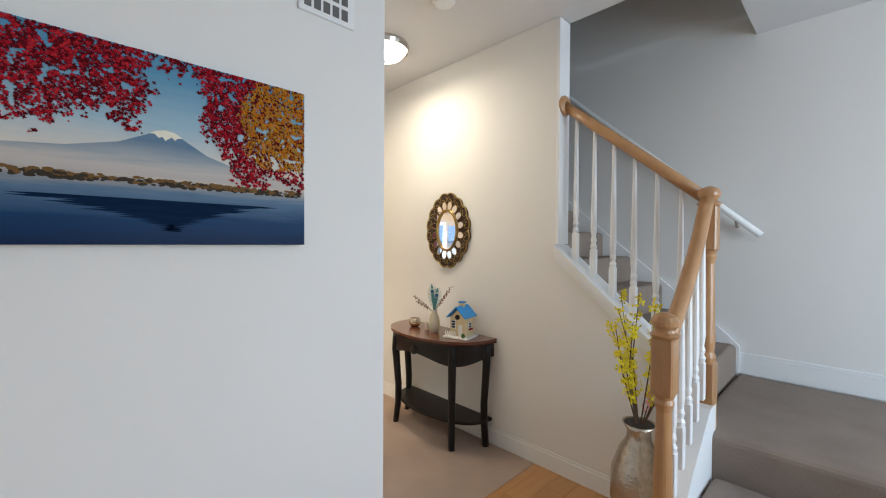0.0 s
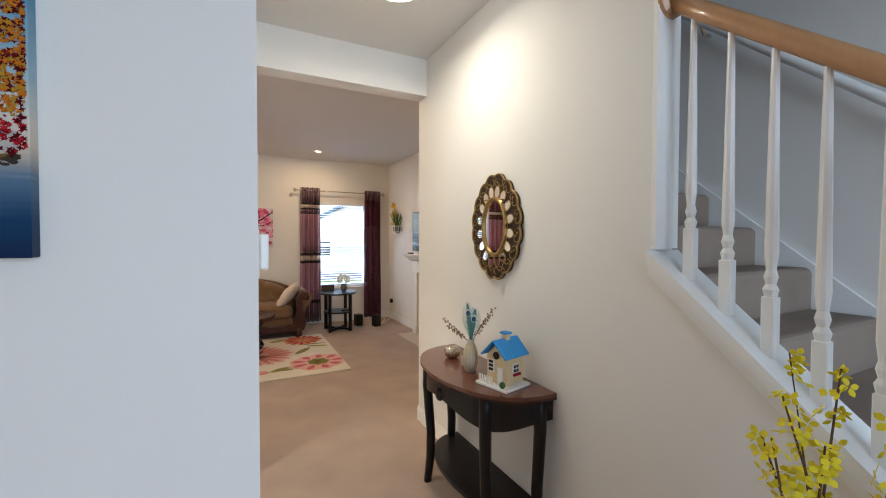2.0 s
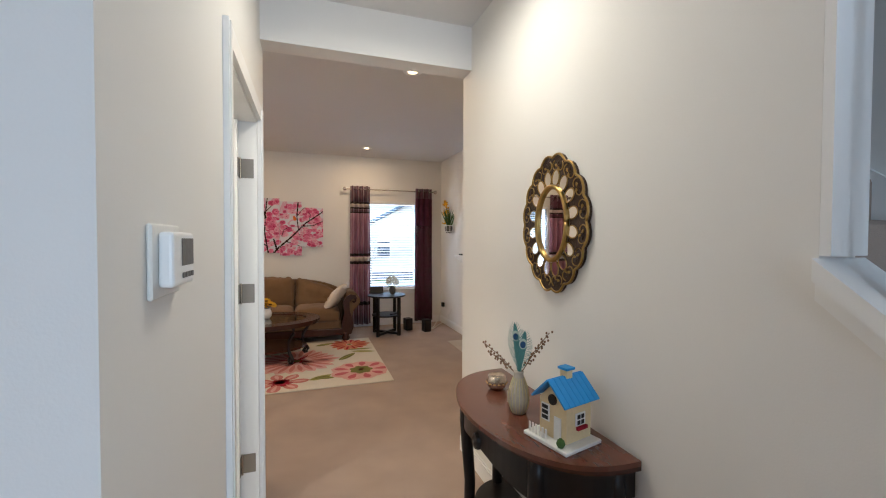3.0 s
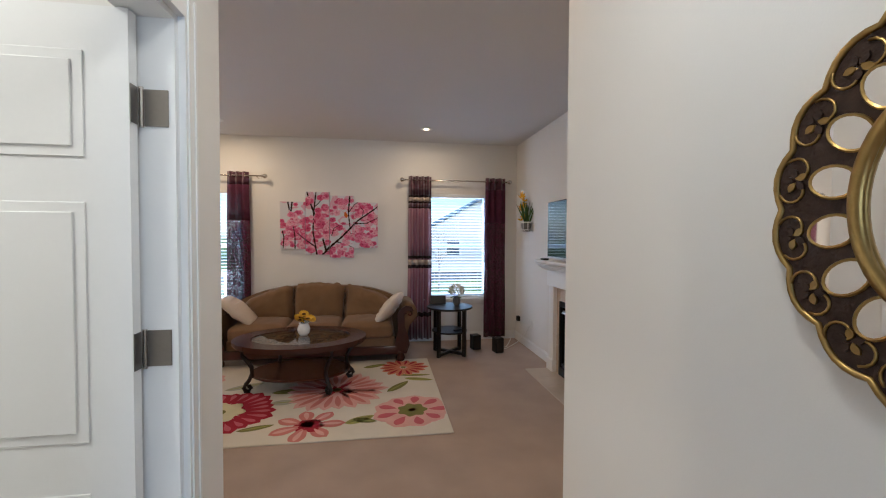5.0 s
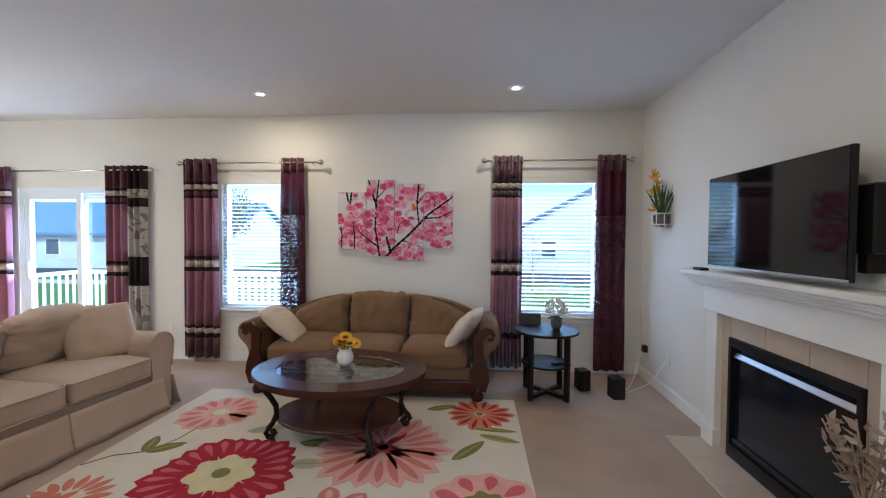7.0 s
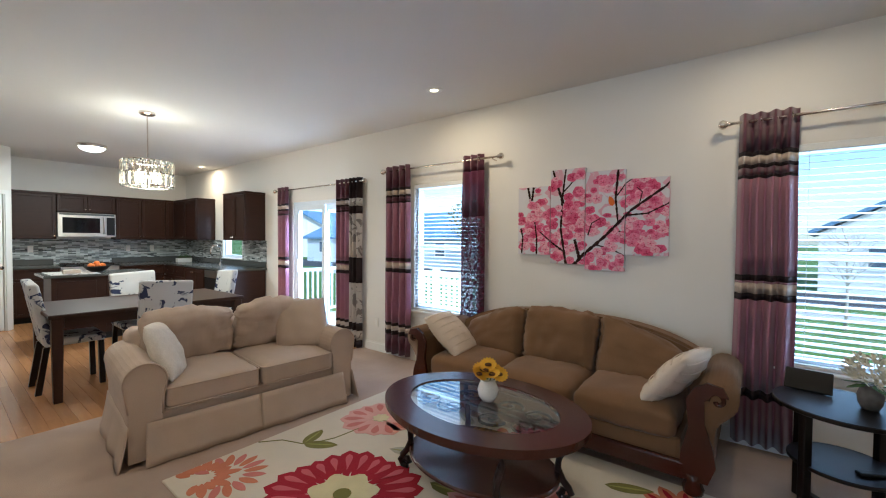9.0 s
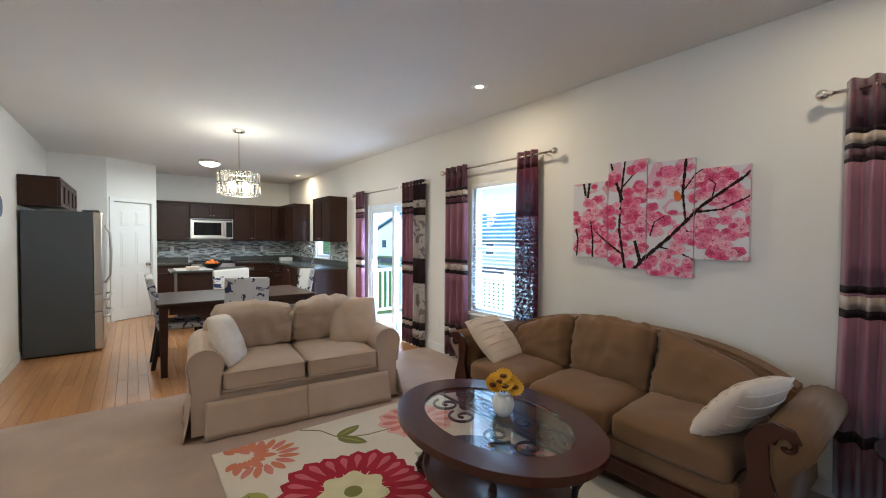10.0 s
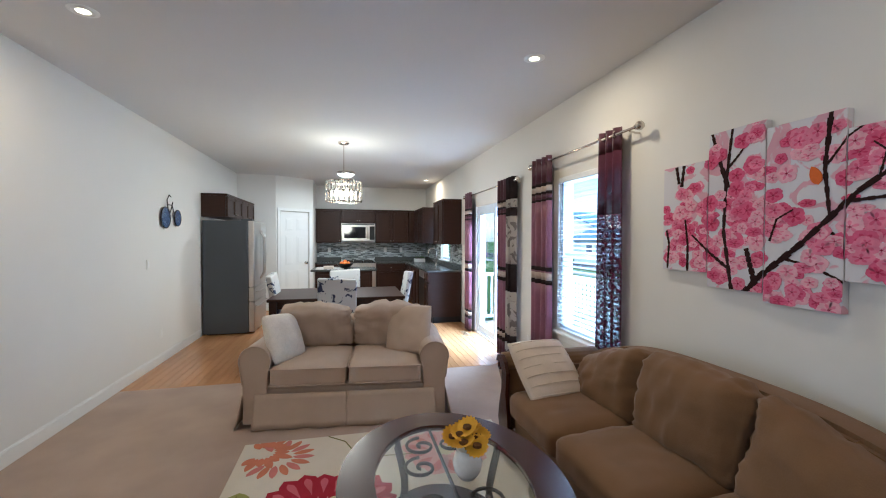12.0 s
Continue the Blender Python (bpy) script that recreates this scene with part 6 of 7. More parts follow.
for x, y in ((-0.26, 0.315), (-0.26, -0.315), (-0.055, 0.44), (-0.055, -0.44)):
    n = math.hypot(x, y)
    dx, dy = x / n, y / n
    bm = tube([(x + dx * o, y + dy * o, z) for o, z in ((0.004, 0.73), (0.012, 0.66), (0.016, 0.58), (0.006, 0.46), (-0.008, 0.30), (-0.006, 0.16), (0.006, 0.06), (0.014, 0.0))], 0.032, 8, taper=0.72)
    part("leg", bm, BLACKWOOD, console, "curved black leg", smooth=True)

CT = 0.7442
bird = thing("birdhouse", "wooden cottage birdhouse with bright blue roof on the console", "birdhouse", pose(2.045, 1.915, CT, 0, 0, 14) @ Matrix.Scale(1.06, 4))
part("base_board", box(-0.09, 0.075, -0.09, 0.09, 0, 0.012, 0.002), WHITE, bird)
body = [(-0.055, 0.012), (0.055, 0.012), (0.055, 0.13), (0.0, 0.185), (-0.055, 0.13)]
part("body", extrude_x(body, -0.05, 0.065), BUTTER, bird, "pale yellow walls")
for s in (-1, 1):
    for k in range(7):
        part("roof_board", moved(box(-0.075 + 0.0235 * k, -0.0535 + 0.0235 * k + 0.001, 0.0, 0.098, 0.0, 0.007, 0.001), Matrix.Translation((0, 0, 0.197)) @ Matrix.Rotation(radians(-45 if s > 0 else -135), 4, "X") @ Matrix.Translation((0, -0.002, 0 if s > 0 else -0.007))), BLUE, bird, "blue roof board")
part("chimney", box(0.0, 0.028, -0.012, 0.016, 0.175, 0.222, 0.001), BUTTER, bird)
part("chimney_cap", box(-0.006, 0.034, -0.018, 0.022, 0.222, 0.230, 0.001), BLUE, bird)
part("entry_hole", moved(lathe([(0.017, 0), (0.017, 0.004), (0.011, 0.004)], 18), pose(-0.05, 0, 0.135, 0, -90)), BRONZE, bird)
# black disc painted in for the shade inside the hole
part("entry_dark", moved(lathe([(0.012, 0), (0.012, 0.005)], 16), pose(-0.05, 0, 0.135, 0, -90)), BLACK, bird)
part("door", box(-0.054, -0.05, -0.035, -0.008, 0.013, 0.085), WHITE, bird)
part("side_window", box(-0.01, 0.035, -0.058, -0.0552, 0.06, 0.10), WHITE, bird)
for k in range(2):
    for j in range(2):
        part("window_pane", box(-0.003 + 0.018 * k, 0.010 + 0.018 * k, -0.0595, -0.0582, 0.064 + 0.018 * j, 0.077 + 0.018 * j), BLACK, bird)
part("front_window", box(-0.054, -0.0502, 0.012, 0.045, 0.06, 0.115), WHITE, bird)
for k in range(3):
    part("window_pane", box(-0.0556, -0.0542, 0.016, 0.041, 0.065 + 0.017 * k, 0.077 + 0.017 * k), BLACK, bird)
part("flower_box", box(-0.01, 0.035, -0.068, -0.0595, 0.05, 0.06), CRIMSON, bird, "red flower box")
for k in range(6):
    part("fence_picket", box(-0.078, -0.074, 0.0 + 0.014 * k, 0.008 + 0.014 * k, 0.012, 0.045, 0.001), WHITE, bird)
part("shrub", lathe([(0.008, 0), (0.014, 0.01), (0.010, 0.022), (0.003, 0.028)], 9, (-0.075, -0.055, 0.012)), LEAF, bird)

tvase = thing("peacock_vase", "slender grey ribbed vase with peacock feathers and berry sprigs", "vase", pose(2.0, 2.145, CT, 0, 0, 45))
CREAMCERAMIC = material("cream_ceramic", (0.50, 0.46, 0.40), 0.5, vary=0.2, scale=40)
part("vase", lathe([(0.026, 0), (0.036, 0.03), (0.04, 0.06), (0.034, 0.10), (0.02, 0.14), (0.017, 0.155), (0.021, 0.162)], 22), CREAMCERAMIC, tvase, smooth=True)
for k in range(18):
    a = k * math.pi / 9
    part("rib", tube([(r * math.cos(a), r * math.sin(a), z) for r, z in ((0.028, 0.004), (0.0375, 0.03), (0.0415, 0.06), (0.0355, 0.10), (0.0215, 0.14))], 0.0018, 4), CREAMY, tvase)
TEAL = material("peacock_teal", (0.05, 0.20, 0.20), 0.45, vary=0.4, scale=60, sheen=0.5)
PEAWHITE = material("feather_pale", (0.45, 0.55, 0.50), 0.6, vary=0.3, scale=80)
EYE_BLUE = material("feather_eye", (0.01, 0.06, 0.16), 0.3)
for y, z, w, tl in ((0.025, 0.20, 0.036, 8), (-0.015, 0.225, 0.034, -6)):
    m = Matrix.Translation((0.0 if y > 0 else 0.012, 0, 0.15)) @ pose(0, 0, 0, tl) @ Matrix(((0, 0, -1, 0), (-1, 0, 0, 0), (0, 1, 0, 0), (0, 0, 0, 1)))
    fe = part("feather", moved(plate(petal(0, 0, math.pi / 2, -0.02, z - 0.02, 0.7 * w, 1.6, 14), 0, 0.0015), m), TEAL, tvase, "teal peacock feather")
    bm = bmesh.new()
    for k in range(44):
        t = k / 44
        for s in (-1, 1):
            hx = w * 0.95 * math.sin(math.pi * min(1, (0.1 + 0.85 * t) ** 1.25))
            yy = -0.01 + t * (z - 0.03)
            plate([(0, yy), (s * hx * 1.1, yy + 0.026 + 0.006 * math.sin(k * 2.7)), (s * hx * 1.1, yy + 0.0273 + 0.006 * math.sin(k * 2.7)), (0, yy + 0.002)], 0.0016, 0.0022, bm)
    part("barbs", moved(bm, m), TEAL, fe)
    part("feather_eye", moved(plate(oval(0.016, 0.021, 18, 0, z - 0.075), 0.0023, 0.004), m), PEAWHITE, fe)
    part("eye_spot", moved(plate(oval(0.011, 0.014, 16, 0, z - 0.078), 0.0042, 0.0055), m), EYE_BLUE, fe)
BERRY = material("brown_berries", (0.16, 0.085, 0.045), 0.5, vary=0.3, scale=60)
for ends, cnt in (((0.0, 0.15, 0.26), 1), ((0.01, 0.13, 0.22), 1), ((-0.01, -0.12, 0.33), 2), ((0.015, -0.10, 0.29), 2)):
    tip = Vector(ends)
    st = part("berry_sprig", tube([(0, 0, 0.14), Vector((0, 0, 0.14)).lerp(tip, 0.5) + Vector((0, 0, 0.012)), tip], 0.0016, 5), BERRY, tvase)
    bm = bmesh.new()
    for k in range(18):
        c = Vector((0, 0, 0.14)).lerp(tip, 0.3 + 0.7 * k / 17) + Vector((0.010 * math.sin(k * 2.4), 0.010 * math.cos(k * 2.4), 0.004))
        lathe([(0.002, -0.0045), (0.0048, 0), (0.002, 0.0045)], 6, c, bm=bm)
    part("berries", bm, BERRY, st)
bowl = thing("votive_bowl", "small gold patterned bowl on the console", "bowl", pose(2.03, 2.40, CT))
part("bowl_body", lathe([(0.025, 0), (0.04, 0.012), (0.047, 0.035), (0.04, 0.06), (0.034, 0.066), (0.03, 0.06)], 22), MERCURY, bowl, smooth=True)
for k in range(14):
    a = k * math.pi / 7
    part("stud", lathe([(0.007, 0), (0.004, 0.004)], 6, (0.045 * math.cos(a), 0.045 * math.sin(a), 0.03)), GOLD, bowl)
votive = thing("candle_glass", "tiny frosted candle glass", "candle holder", pose(2.02, 2.245, CT))
part("cup", lathe([(0.016, 0), (0.018, 0.05), (0.015, 0.05), (0.014, 0.01)], 16), CREAMCERAMIC, votive)

# ---- foyer: tall floor vase behind the newel ----
tall = thing("tall_floor_vase", "tall mercury glass vase with yellow and pink blossom branches", "floor vase", pose(1.98, 0.70, -0.0))
part("vase", lathe([(0.08, 0), (0.10, 0.05), (0.125, 0.2), (0.12, 0.33), (0.085, 0.43), (0.055, 0.48), (0.052, 0.52), (0.075, 0.555), (0.07, 0.555), (0.045, 0.52)], 28), MERCURY, tall, smooth=True)
# black funnel that stands for the shade down inside the vase
part("dark_mouth", lathe([(0.066, 0.551), (0.05, 0.53), (0.01, 0.53)], 24), BLACK, tall)
FORSYTHIA = material("forsythia_yellow", (0.72, 0.60, 0.02), 0.7, vary=0.2, scale=40)
PINKB = material("pink_blossom", (0.72, 0.32, 0.28), 0.7, vary=0.2, scale=40)
TWIG = material("twig", (0.10, 0.06, 0.035), 0.8, vary=0.3, scale=30)
random.seed(8)
for k in range(11):
    pink = k in (3, 7, 9)
    a = (2.2 + 0.45 * (k - 4)) if not pink else random.uniform(-1.3, -0.7)
    sp = random.uniform(0.08, 0.2) if not pink else random.uniform(0.10, 0.2)
    h = random.uniform(0.88, 1.16) if not pink else random.uniform(0.74, 0.95)
    tip = Vector((sp * math.cos(a), sp * math.sin(a), h))
    base = Vector((0, 0, 0.5))
    bend = Vector((0.03 * math.sin(k), 0.03 * math.cos(k), 0.03))
    br = part("branch", tube([base, base.lerp(tip, 0.5) + bend, tip], 0.004, 5, taper=0.5), TWIG, tall)
    bm = bmesh.new()
    for j in range(26):
        f = 0.28 + 0.72 * j / 25
        c = base.lerp(tip, f) + bend * (4 * f * (1 - f)) + Vector([random.uniform(-0.018, 0.018) for _ in range(3)])
        rot = Euler([random.uniform(-1.3, 1.3) for _ in range(3)]).to_matrix().to_4x4()
        for q in range(4):
            join(bm, moved(plate(petal(0, 0, q * 1.5708, 0.002, 0.021, 0.014, 1.1, 4), 0, 0.0008), Matrix.Translation(c) @ rot @ pose(0, 0, 0, 0, -25 if q % 2 else 0)))
    part("blossoms", bm, PINKB if pink else FORSYTHIA, br, "pink paper blossoms" if pink else "bright yellow blossoms")

# ---- kitchen ----


def shaker_door(parent, x0, x1, z0, z1, knob="", drawer=False):
    """A framed cabinet front on the face y = 0 of its unit."""
    g = 0.005
    bm = box(x0 + g, x1 - g, -0.016, -0.001, z0 + g, z1 - g, 0.002)
    f = 0.055 if not drawer else 0.03
    for q in ((x0 + g, x0 + f, z0 + g, z1 - g), (x1 - f, x1 - g, z0 + g, z1 - g), (x0 + f, x1 - f, z0 + g, z0 + f), (x0 + f, x1 - f, z1 - f, z1 - g)):
        box(q[0], q[1], -0.031, -0.0165, q[2], q[3], 0.004, bm)
    door = part("drawer_front" if drawer else "door", bm, ESPRESSO, parent)
    kx = {"l": x0 + 0.03, "r": x1 - 0.03, "c": (x0 + x1) / 2}.get(knob)
    if kx:
        kz = (z0 + z1) / 2 if drawer else (z0 + 0.05 if z0 > 1 or z0 == 0.0 else z1 - 0.06)
        part("knob", moved(lathe([(0.006, 0), (0.006, 0.012), (0.014, 0.02), (0.013, 0.026), (0.005, 0.03)], 12), pose(kx, -0.0315, kz, 90)), NICKEL, door, "nickel knob")


def upper(label, m, w, h, d, doors, group="upper cabinets"):
    ob = thing("upper_cabinet", label, "cabinet", m, group=group)
    part("body", box(0, w, 0, d, 0, h, 0.002), ESPRESSO, ob)
    part("crown", box(-0.012, w + 0.012, -0.03, d, h, h + 0.035, 0.006), ESPRESSO, ob)
    for k in range(doors):
        shaker_door(ob, w * k / doors, w * (k + 1) / doors, 0.0, h, "c" if doors == 0 else ("r" if (k % 2 == 0 and doors > 1) or doors == 1 else "l"))
    return ob


WF, NF, SF = -7.62, NORTH - 0.33, SOUTH + 0.34
upper("dark espresso wall cabinet beside the microwave", pose(WF, 4.69, 1.38, 0, 0, 90), 0.575, 0.77, 0.325, 1)
upper("short dark espresso cabinet above the microwave", pose(WF, 5.27, 1.86, 0, 0, 90), 0.81, 0.29, 0.325, 2)
upper("dark espresso double wall cabinet", pose(WF, 6.085, 1.38, 0, 0, 90), 0.80, 0.77, 0.325, 2)
upper("dark espresso corner wall cabinet", pose(WF, 6.89, 1.38, 0, 0, 90), 0.505, 0.77, 0.325, 1)
upper("dark espresso wall cabinet beside the kitchen window", pose(-7.61, NF, 1.38), 1.12, 0.77, 0.325, 2)
upper("dark espresso wall cabinet between window and patio door", pose(-5.33, NF, 1.38), 0.76, 0.77, 0.325, 2)
upper("short dark espresso cabinet above the fridge", pose(-4.40, SF, 1.80, 0, 0, 180), 0.9, 0.32, 0.335, 2)
upper("short dark espresso cabinet past the fridge", pose(-5.305, SF, 1.80, 0, 0, 180), 0.9, 0.32, 0.335, 2)

micro = thing("microwave", "stainless over-range microwave with black window", "microwave", pose(WF + 0.05, 5.275, 1.42, 0, 0, 90))
part("body", box(0, 0.80, 0, 0.36, 0, 0.425, 0.004), STEEL, micro)
part("door_window", box(0.06, 0.57, -0.006, -0.0005, 0.07, 0.34, 0.003), SCREEN, micro, "black glass window")
part("control_panel", box(0.665, 0.785, -0.006, -0.0005, 0.03, 0.36, 0.003), BLACK, micro)
part("handle", tube([(0.62, -0.002, 0.06), (0.62, -0.04, 0.08), (0.62, -0.04, 0.34), (0.62, -0.002, 0.36)], 0.011, 8), STEEL, micro, smooth=True)
part("vent_strip", box(0.02, 0.78, -0.005, -0.0005, 0.385, 0.415, 0.002), SLATE, micro)


def base_unit(label, m, w, doors=1, drawer=True):
    ob = thing("base_cabinet", label, "cabinet", m, group="base cabinets")
    part("body", box(0, w, 0.0, 0.58, 0.10, 0.885), ESPRESSO, ob)
    part("toe_kick", box(0, w, 0.07, 0.58, 0.0, 0.10), BLACK, ob)
    for k in range(doors):
        shaker_door(ob, w * k / doors, w * (k + 1) / doors, 0.11, 0.69 if drawer else 0.87, "r" if k % 2 == 0 else "l")
        if drawer:
            shaker_door(ob, w * k / doors, w * (k + 1) / doors, 0.70, 0.88, "c", True)


BW, BN = -7.35, NORTH - 0.60
base_unit("dark espresso base cabinet beside the range", pose(BW, 4.69, 0, 0, 0, 90), 0.575, 1)
base_unit("dark espresso base cabinet with drawers", pose(BW, 6.085, 0, 0, 0, 90), 0.70, 1)
base_unit("dark espresso sink base cabinet", pose(-6.30, BN, 0), 0.85, 2, False)
base_unit("dark espresso corner base cabinet", pose(-7.30, BN, 0), 0.99, 2)
base_unit("dark espresso end base cabinet by the patio door", pose(-4.83, BN, 0), 0.29, 1)
dish = thing("dishwasher", "black dishwasher under the counter", "dishwasher", pose(-5.44, BN, 0))
part("body", box(0, 0.60, 0.0, 0.57, 0.1, 0.88, 0.004), BLACK, dish)
part("door_panel", box(0.005, 0.595, -0.02, -0.001, 0.12, 0.75, 0.004), BLACK, dish)
part("control_strip", box(0.005, 0.595, -0.02, -0.001, 0.755, 0.875, 0.004), STEEL, dish)
part("feet", box(0.03, 0.57, 0.06, 0.5, 0.0, 0.1), BLACK, dish)
counter = thing("countertop", "dark granite countertop with backsplash lip", "countertop", pose(-7.0, 6.5, 0.887))


def slab(name, x0, x1, y0, y1, z0, z1, mat=COUNTER, label=""):
    return part(name, box(x0 + 7.0, x1 + 7.0, y0 - 6.5, y1 - 6.5, z0 - 0.887, z1 - 0.887, 0.004), mat, counter, label)


slab("slab", WEST + 0.002, BW + 0.03, 4.685, 5.265, 0.887, 0.922)
slab("slab", WEST + 0.002, BW + 0.03, 6.085, NORTH - 0.002, 0.887, 0.922)
slab("slab", BW + 0.031, -4.52, BN - 0.03, NORTH - 0.002, 0.887, 0.922)
slab("upstand", WEST + 0.016, WEST + 0.035, 4.685, 5.265, 0.9225, 1.02)
slab("upstand", WEST + 0.016, WEST + 0.035, 6.085, NORTH - 0.04, 0.9225, 1.02)
slab("upstand", WEST + 0.04, -4.52, NORTH - 0.035, NORTH - 0.016, 0.9225, 1.02)
setting("backsplash_west", box(WEST + 0.001, WEST + 0.014, 4.685, NORTH - 0.016, 0.92, 1.379), MOSAIC, "grey and white glass mosaic backsplash", "backsplash")
setting("backsplash_north", join(box(WEST + 0.015, -6.2, NORTH - 0.014, NORTH - 0.001, 0.92, 1.379), box(-5.36, -4.53, NORTH - 0.014, NORTH - 0.001, 0.92, 1.379)), MOSAIC, "grey and white glass mosaic backsplash", "backsplash")
for y in (4.98, 6.35, 6.75):
    plate_switch(Matrix(((0, 0, 1, WEST + 0.0145), (1, 0, 0, y), (0, 1, 0, 1.20), (0, 0, 0, 1))), "white outlet on the mosaic backsplash", "outlet")
stove = thing("gas_range", "stainless slide-in gas range", "range", pose(BW - 0.0, 5.275, 0, 0, 0, 90))
part("body", box(0, 0.80, 0.0, 0.58, 0.02, 0.90, 0.004), STEEL, stove)
part("oven_window", box(0.12, 0.68, -0.012, -0.001, 0.35, 0.62, 0.003), SCREEN, stove)
part("oven_handle", tube([(0.08, -0.05, 0.70), (0.72, -0.05, 0.70)], 0.012, 8), STEEL, stove)
part("cooktop", box(0.01, 0.79, 0.01, 0.57, 0.90, 0.915, 0.003), BLACK, stove)
for k in range(5):
    part("burner_knob", moved(lathe([(0.022, 0), (0.02, 0.025), (0.01, 0.028)], 12), pose(0.12 + 0.14 * k, -0.001, 0.82, 90)), STEEL, stove)
for k in range(3):
    x = 0.05 + 0.24 * k
    bm = bmesh.new()
    for y in (0.08, 0.27, 0.5):
        box(x, x + 0.22, y - 0.006, y + 0.006, 0.93, 0.945, bm=bm)
    for q in (0.02, 0.2):
        box(x + q - 0.006, x + q + 0.006, 0.08, 0.5, 0.9155, 0.93, bm=bm)
    part("grate", bm, IRON, stove)
part("foot", box(0.02, 0.78, 0.05, 0.55, 0.0, 0.02), BLACK, stove)

fridge = thing("refrigerator", "french-door refrigerator with stainless front and slate-grey sides", "refrigerator", pose(-4.36, SOUTH + 0.66, 0, 0, 0, 180))
part("body", box(0, 0.90, 0, 0.63, 0.02, 1.745, 0.006), SLATE, fridge, "slate-grey cabinet")
part("feet", box(0.05, 0.85, 0.05, 0.6, 0.0, 0.02), BLACK, fridge)
for x0, x1, z0, z1 in ((0.0, 0.448, 0.72, 1.745), (0.452, 0.90, 0.72, 1.745), (0.0, 0.90, 0.50, 0.715), (0.0, 0.90, 0.03, 0.495)):
    d = part("fridge_door" if z1 > 1 else "fridge_drawer", box(x0, x1, -0.09, -0.004, z0, z1, 0.012, seg=2), STEEL, fridge, "stainless front")
    if z1 > 1:
        hx = x1 - 0.05 if x0 == 0 else x0 + 0.05
        pts = [(hx, -0.092, z0 + 0.1), (hx, -0.145, z0 + 0.2), (hx, -0.16, (z0 + z1) / 2), (hx, -0.145, z1 - 0.25), (hx, -0.092, z1 - 0.15)]
    else:
        pts = [(0.06, -0.092, z1 - 0.07), (0.12, -0.145, z1 - 0.07), (0.78, -0.145, z1 - 0.07), (0.84, -0.092, z1 - 0.07)]
    part("handle", tube(pts, 0.013, 8), STEEL, d, smooth=True)
part("hinge_cover", box(0.02, 0.14, -0.06, 0.1, 1.746, 1.77, 0.006), SLATE, fridge)

island = thing("kitchen_island", "small dark kitchen island with a grey stone top", "kitchen island", pose(-5.45, 5.36, 0))
part("body", box(-0.28, 0.28, -0.50, 0.50, 0.1, 0.885, 0.003), ESPRESSO, island)
part("toe_kick", box(-0.22, 0.22, -0.44, 0.44, 0.0, 0.1), BLACK, island)
part("stone_top", box(-0.36, 0.36, -0.58, 0.58, 0.886, 0.92, 0.006), COUNTER, island)
for y in (-0.25, 0.25):
    part("side_panel", box(0.281, 0.292, y - 0.2, y + 0.2, 0.15, 0.83, 0.003), ESPRESSO, island)
runner = thing("table_runner", "grey patterned runner across the island top", "table runner", pose(-5.45, 5.15, 0.9205))
part("cloth", box(-0.34, 0.34, -0.30, 0.2, 0, 0.004, 0.001), GREYCLOTH, runner)
fruit = thing("fruit_bowl", "dark bowl full of oranges on the island", "fruit bowl", pose(-5.45, 5.37, 0.925))
part("bowl", lathe([(0.06, 0), (0.11, 0.03), (0.15, 0.075), (0.155, 0.085), (0.14, 0.08), (0.08, 0.03)], 24), IRON, fruit, smooth=True)
ORANGE = material("orange_peel", (0.72, 0.20, 0.02), 0.5, vary=0.15, scale=30, bump=0.3, bump_scale=150)
for k in range(7):
    a = k * 1.05
    r = 0.07 if k < 6 else 0.0
    part("orange", lathe([(0.004, -0.036), (0.022, -0.03), (0.036, -0.008), (0.035, 0.012), (0.02, 0.031), (0.004, 0.036)], 14, (r * math.cos(a), r * math.sin(a), 0.085 + (0.035 if k == 6 else 0))), ORANGE, fruit, smooth=True)
tray = thing("napkin_holder", "small pale box on the island", "box", pose(-5.32, 5.08, 0.925))
part("box_body", box(-0.05, 0.05, -0.09, 0.09, 0, 0.05, 0.004), CREAM, tray)
herb = thing("herb_basket", "white wooden crate with green herbs on the counter", "planter", pose(-7.3, 7.12, 0.922))
part("crate", box(-0.06, 0.06, -0.13, 0.13, 0, 0.08, 0.004), WHITE, herb)
random.seed(5)
bm = bmesh.new()
for k in range(70):
    q = plate([(0, 0), (0.014, 0.008), (0.03, 0), (0.014, -0.008)], 0, 0.001)
    join(bm, moved(q, Matrix.Translation((random.uniform(-0.05, 0.05), random.uniform(-0.12, 0.12), random.uniform(0.085, 0.14))) @ Euler([random.uniform(-1.5, 1.5) for _ in range(3)]).to_matrix().to_4x4()))
part("herbs", bm, LEAF, herb)
part("soil", box(-0.05, 0.05, -0.12, 0.12, 0.0805, 0.088), TWIG, herb)
tap = thing("kitchen_faucet", "tall chrome gooseneck kitchen faucet", "faucet", pose(-5.85, 7.22, 0.922))
part("base", lathe([(0.028, 0), (0.028, 0.012), (0.018, 0.03), (0.016, 0.06)], 16), NICKEL, tap)
part("spout", tube([(0, 0, 0.05), (0, 0, 0.27)] + [(0, -0.085 + 0.085 * math.cos(t), 0.27 + 0.085 * math.sin(t)) for t in (k * math.pi / 9 for k in range(1, 10))] + [(0, -0.17, 0.2)], 0.013, 10), NICKEL, tap, smooth=True)
part("lever", tube([(0.015, 0, 0.06), (0.07, 0, 0.085)], 0.007, 8), NICKEL, tap)

# ---- dining set ----
dine = thing("dining_table", "dark espresso rectangular dining table", "dining table", pose(-3.19, 5.31, 0))
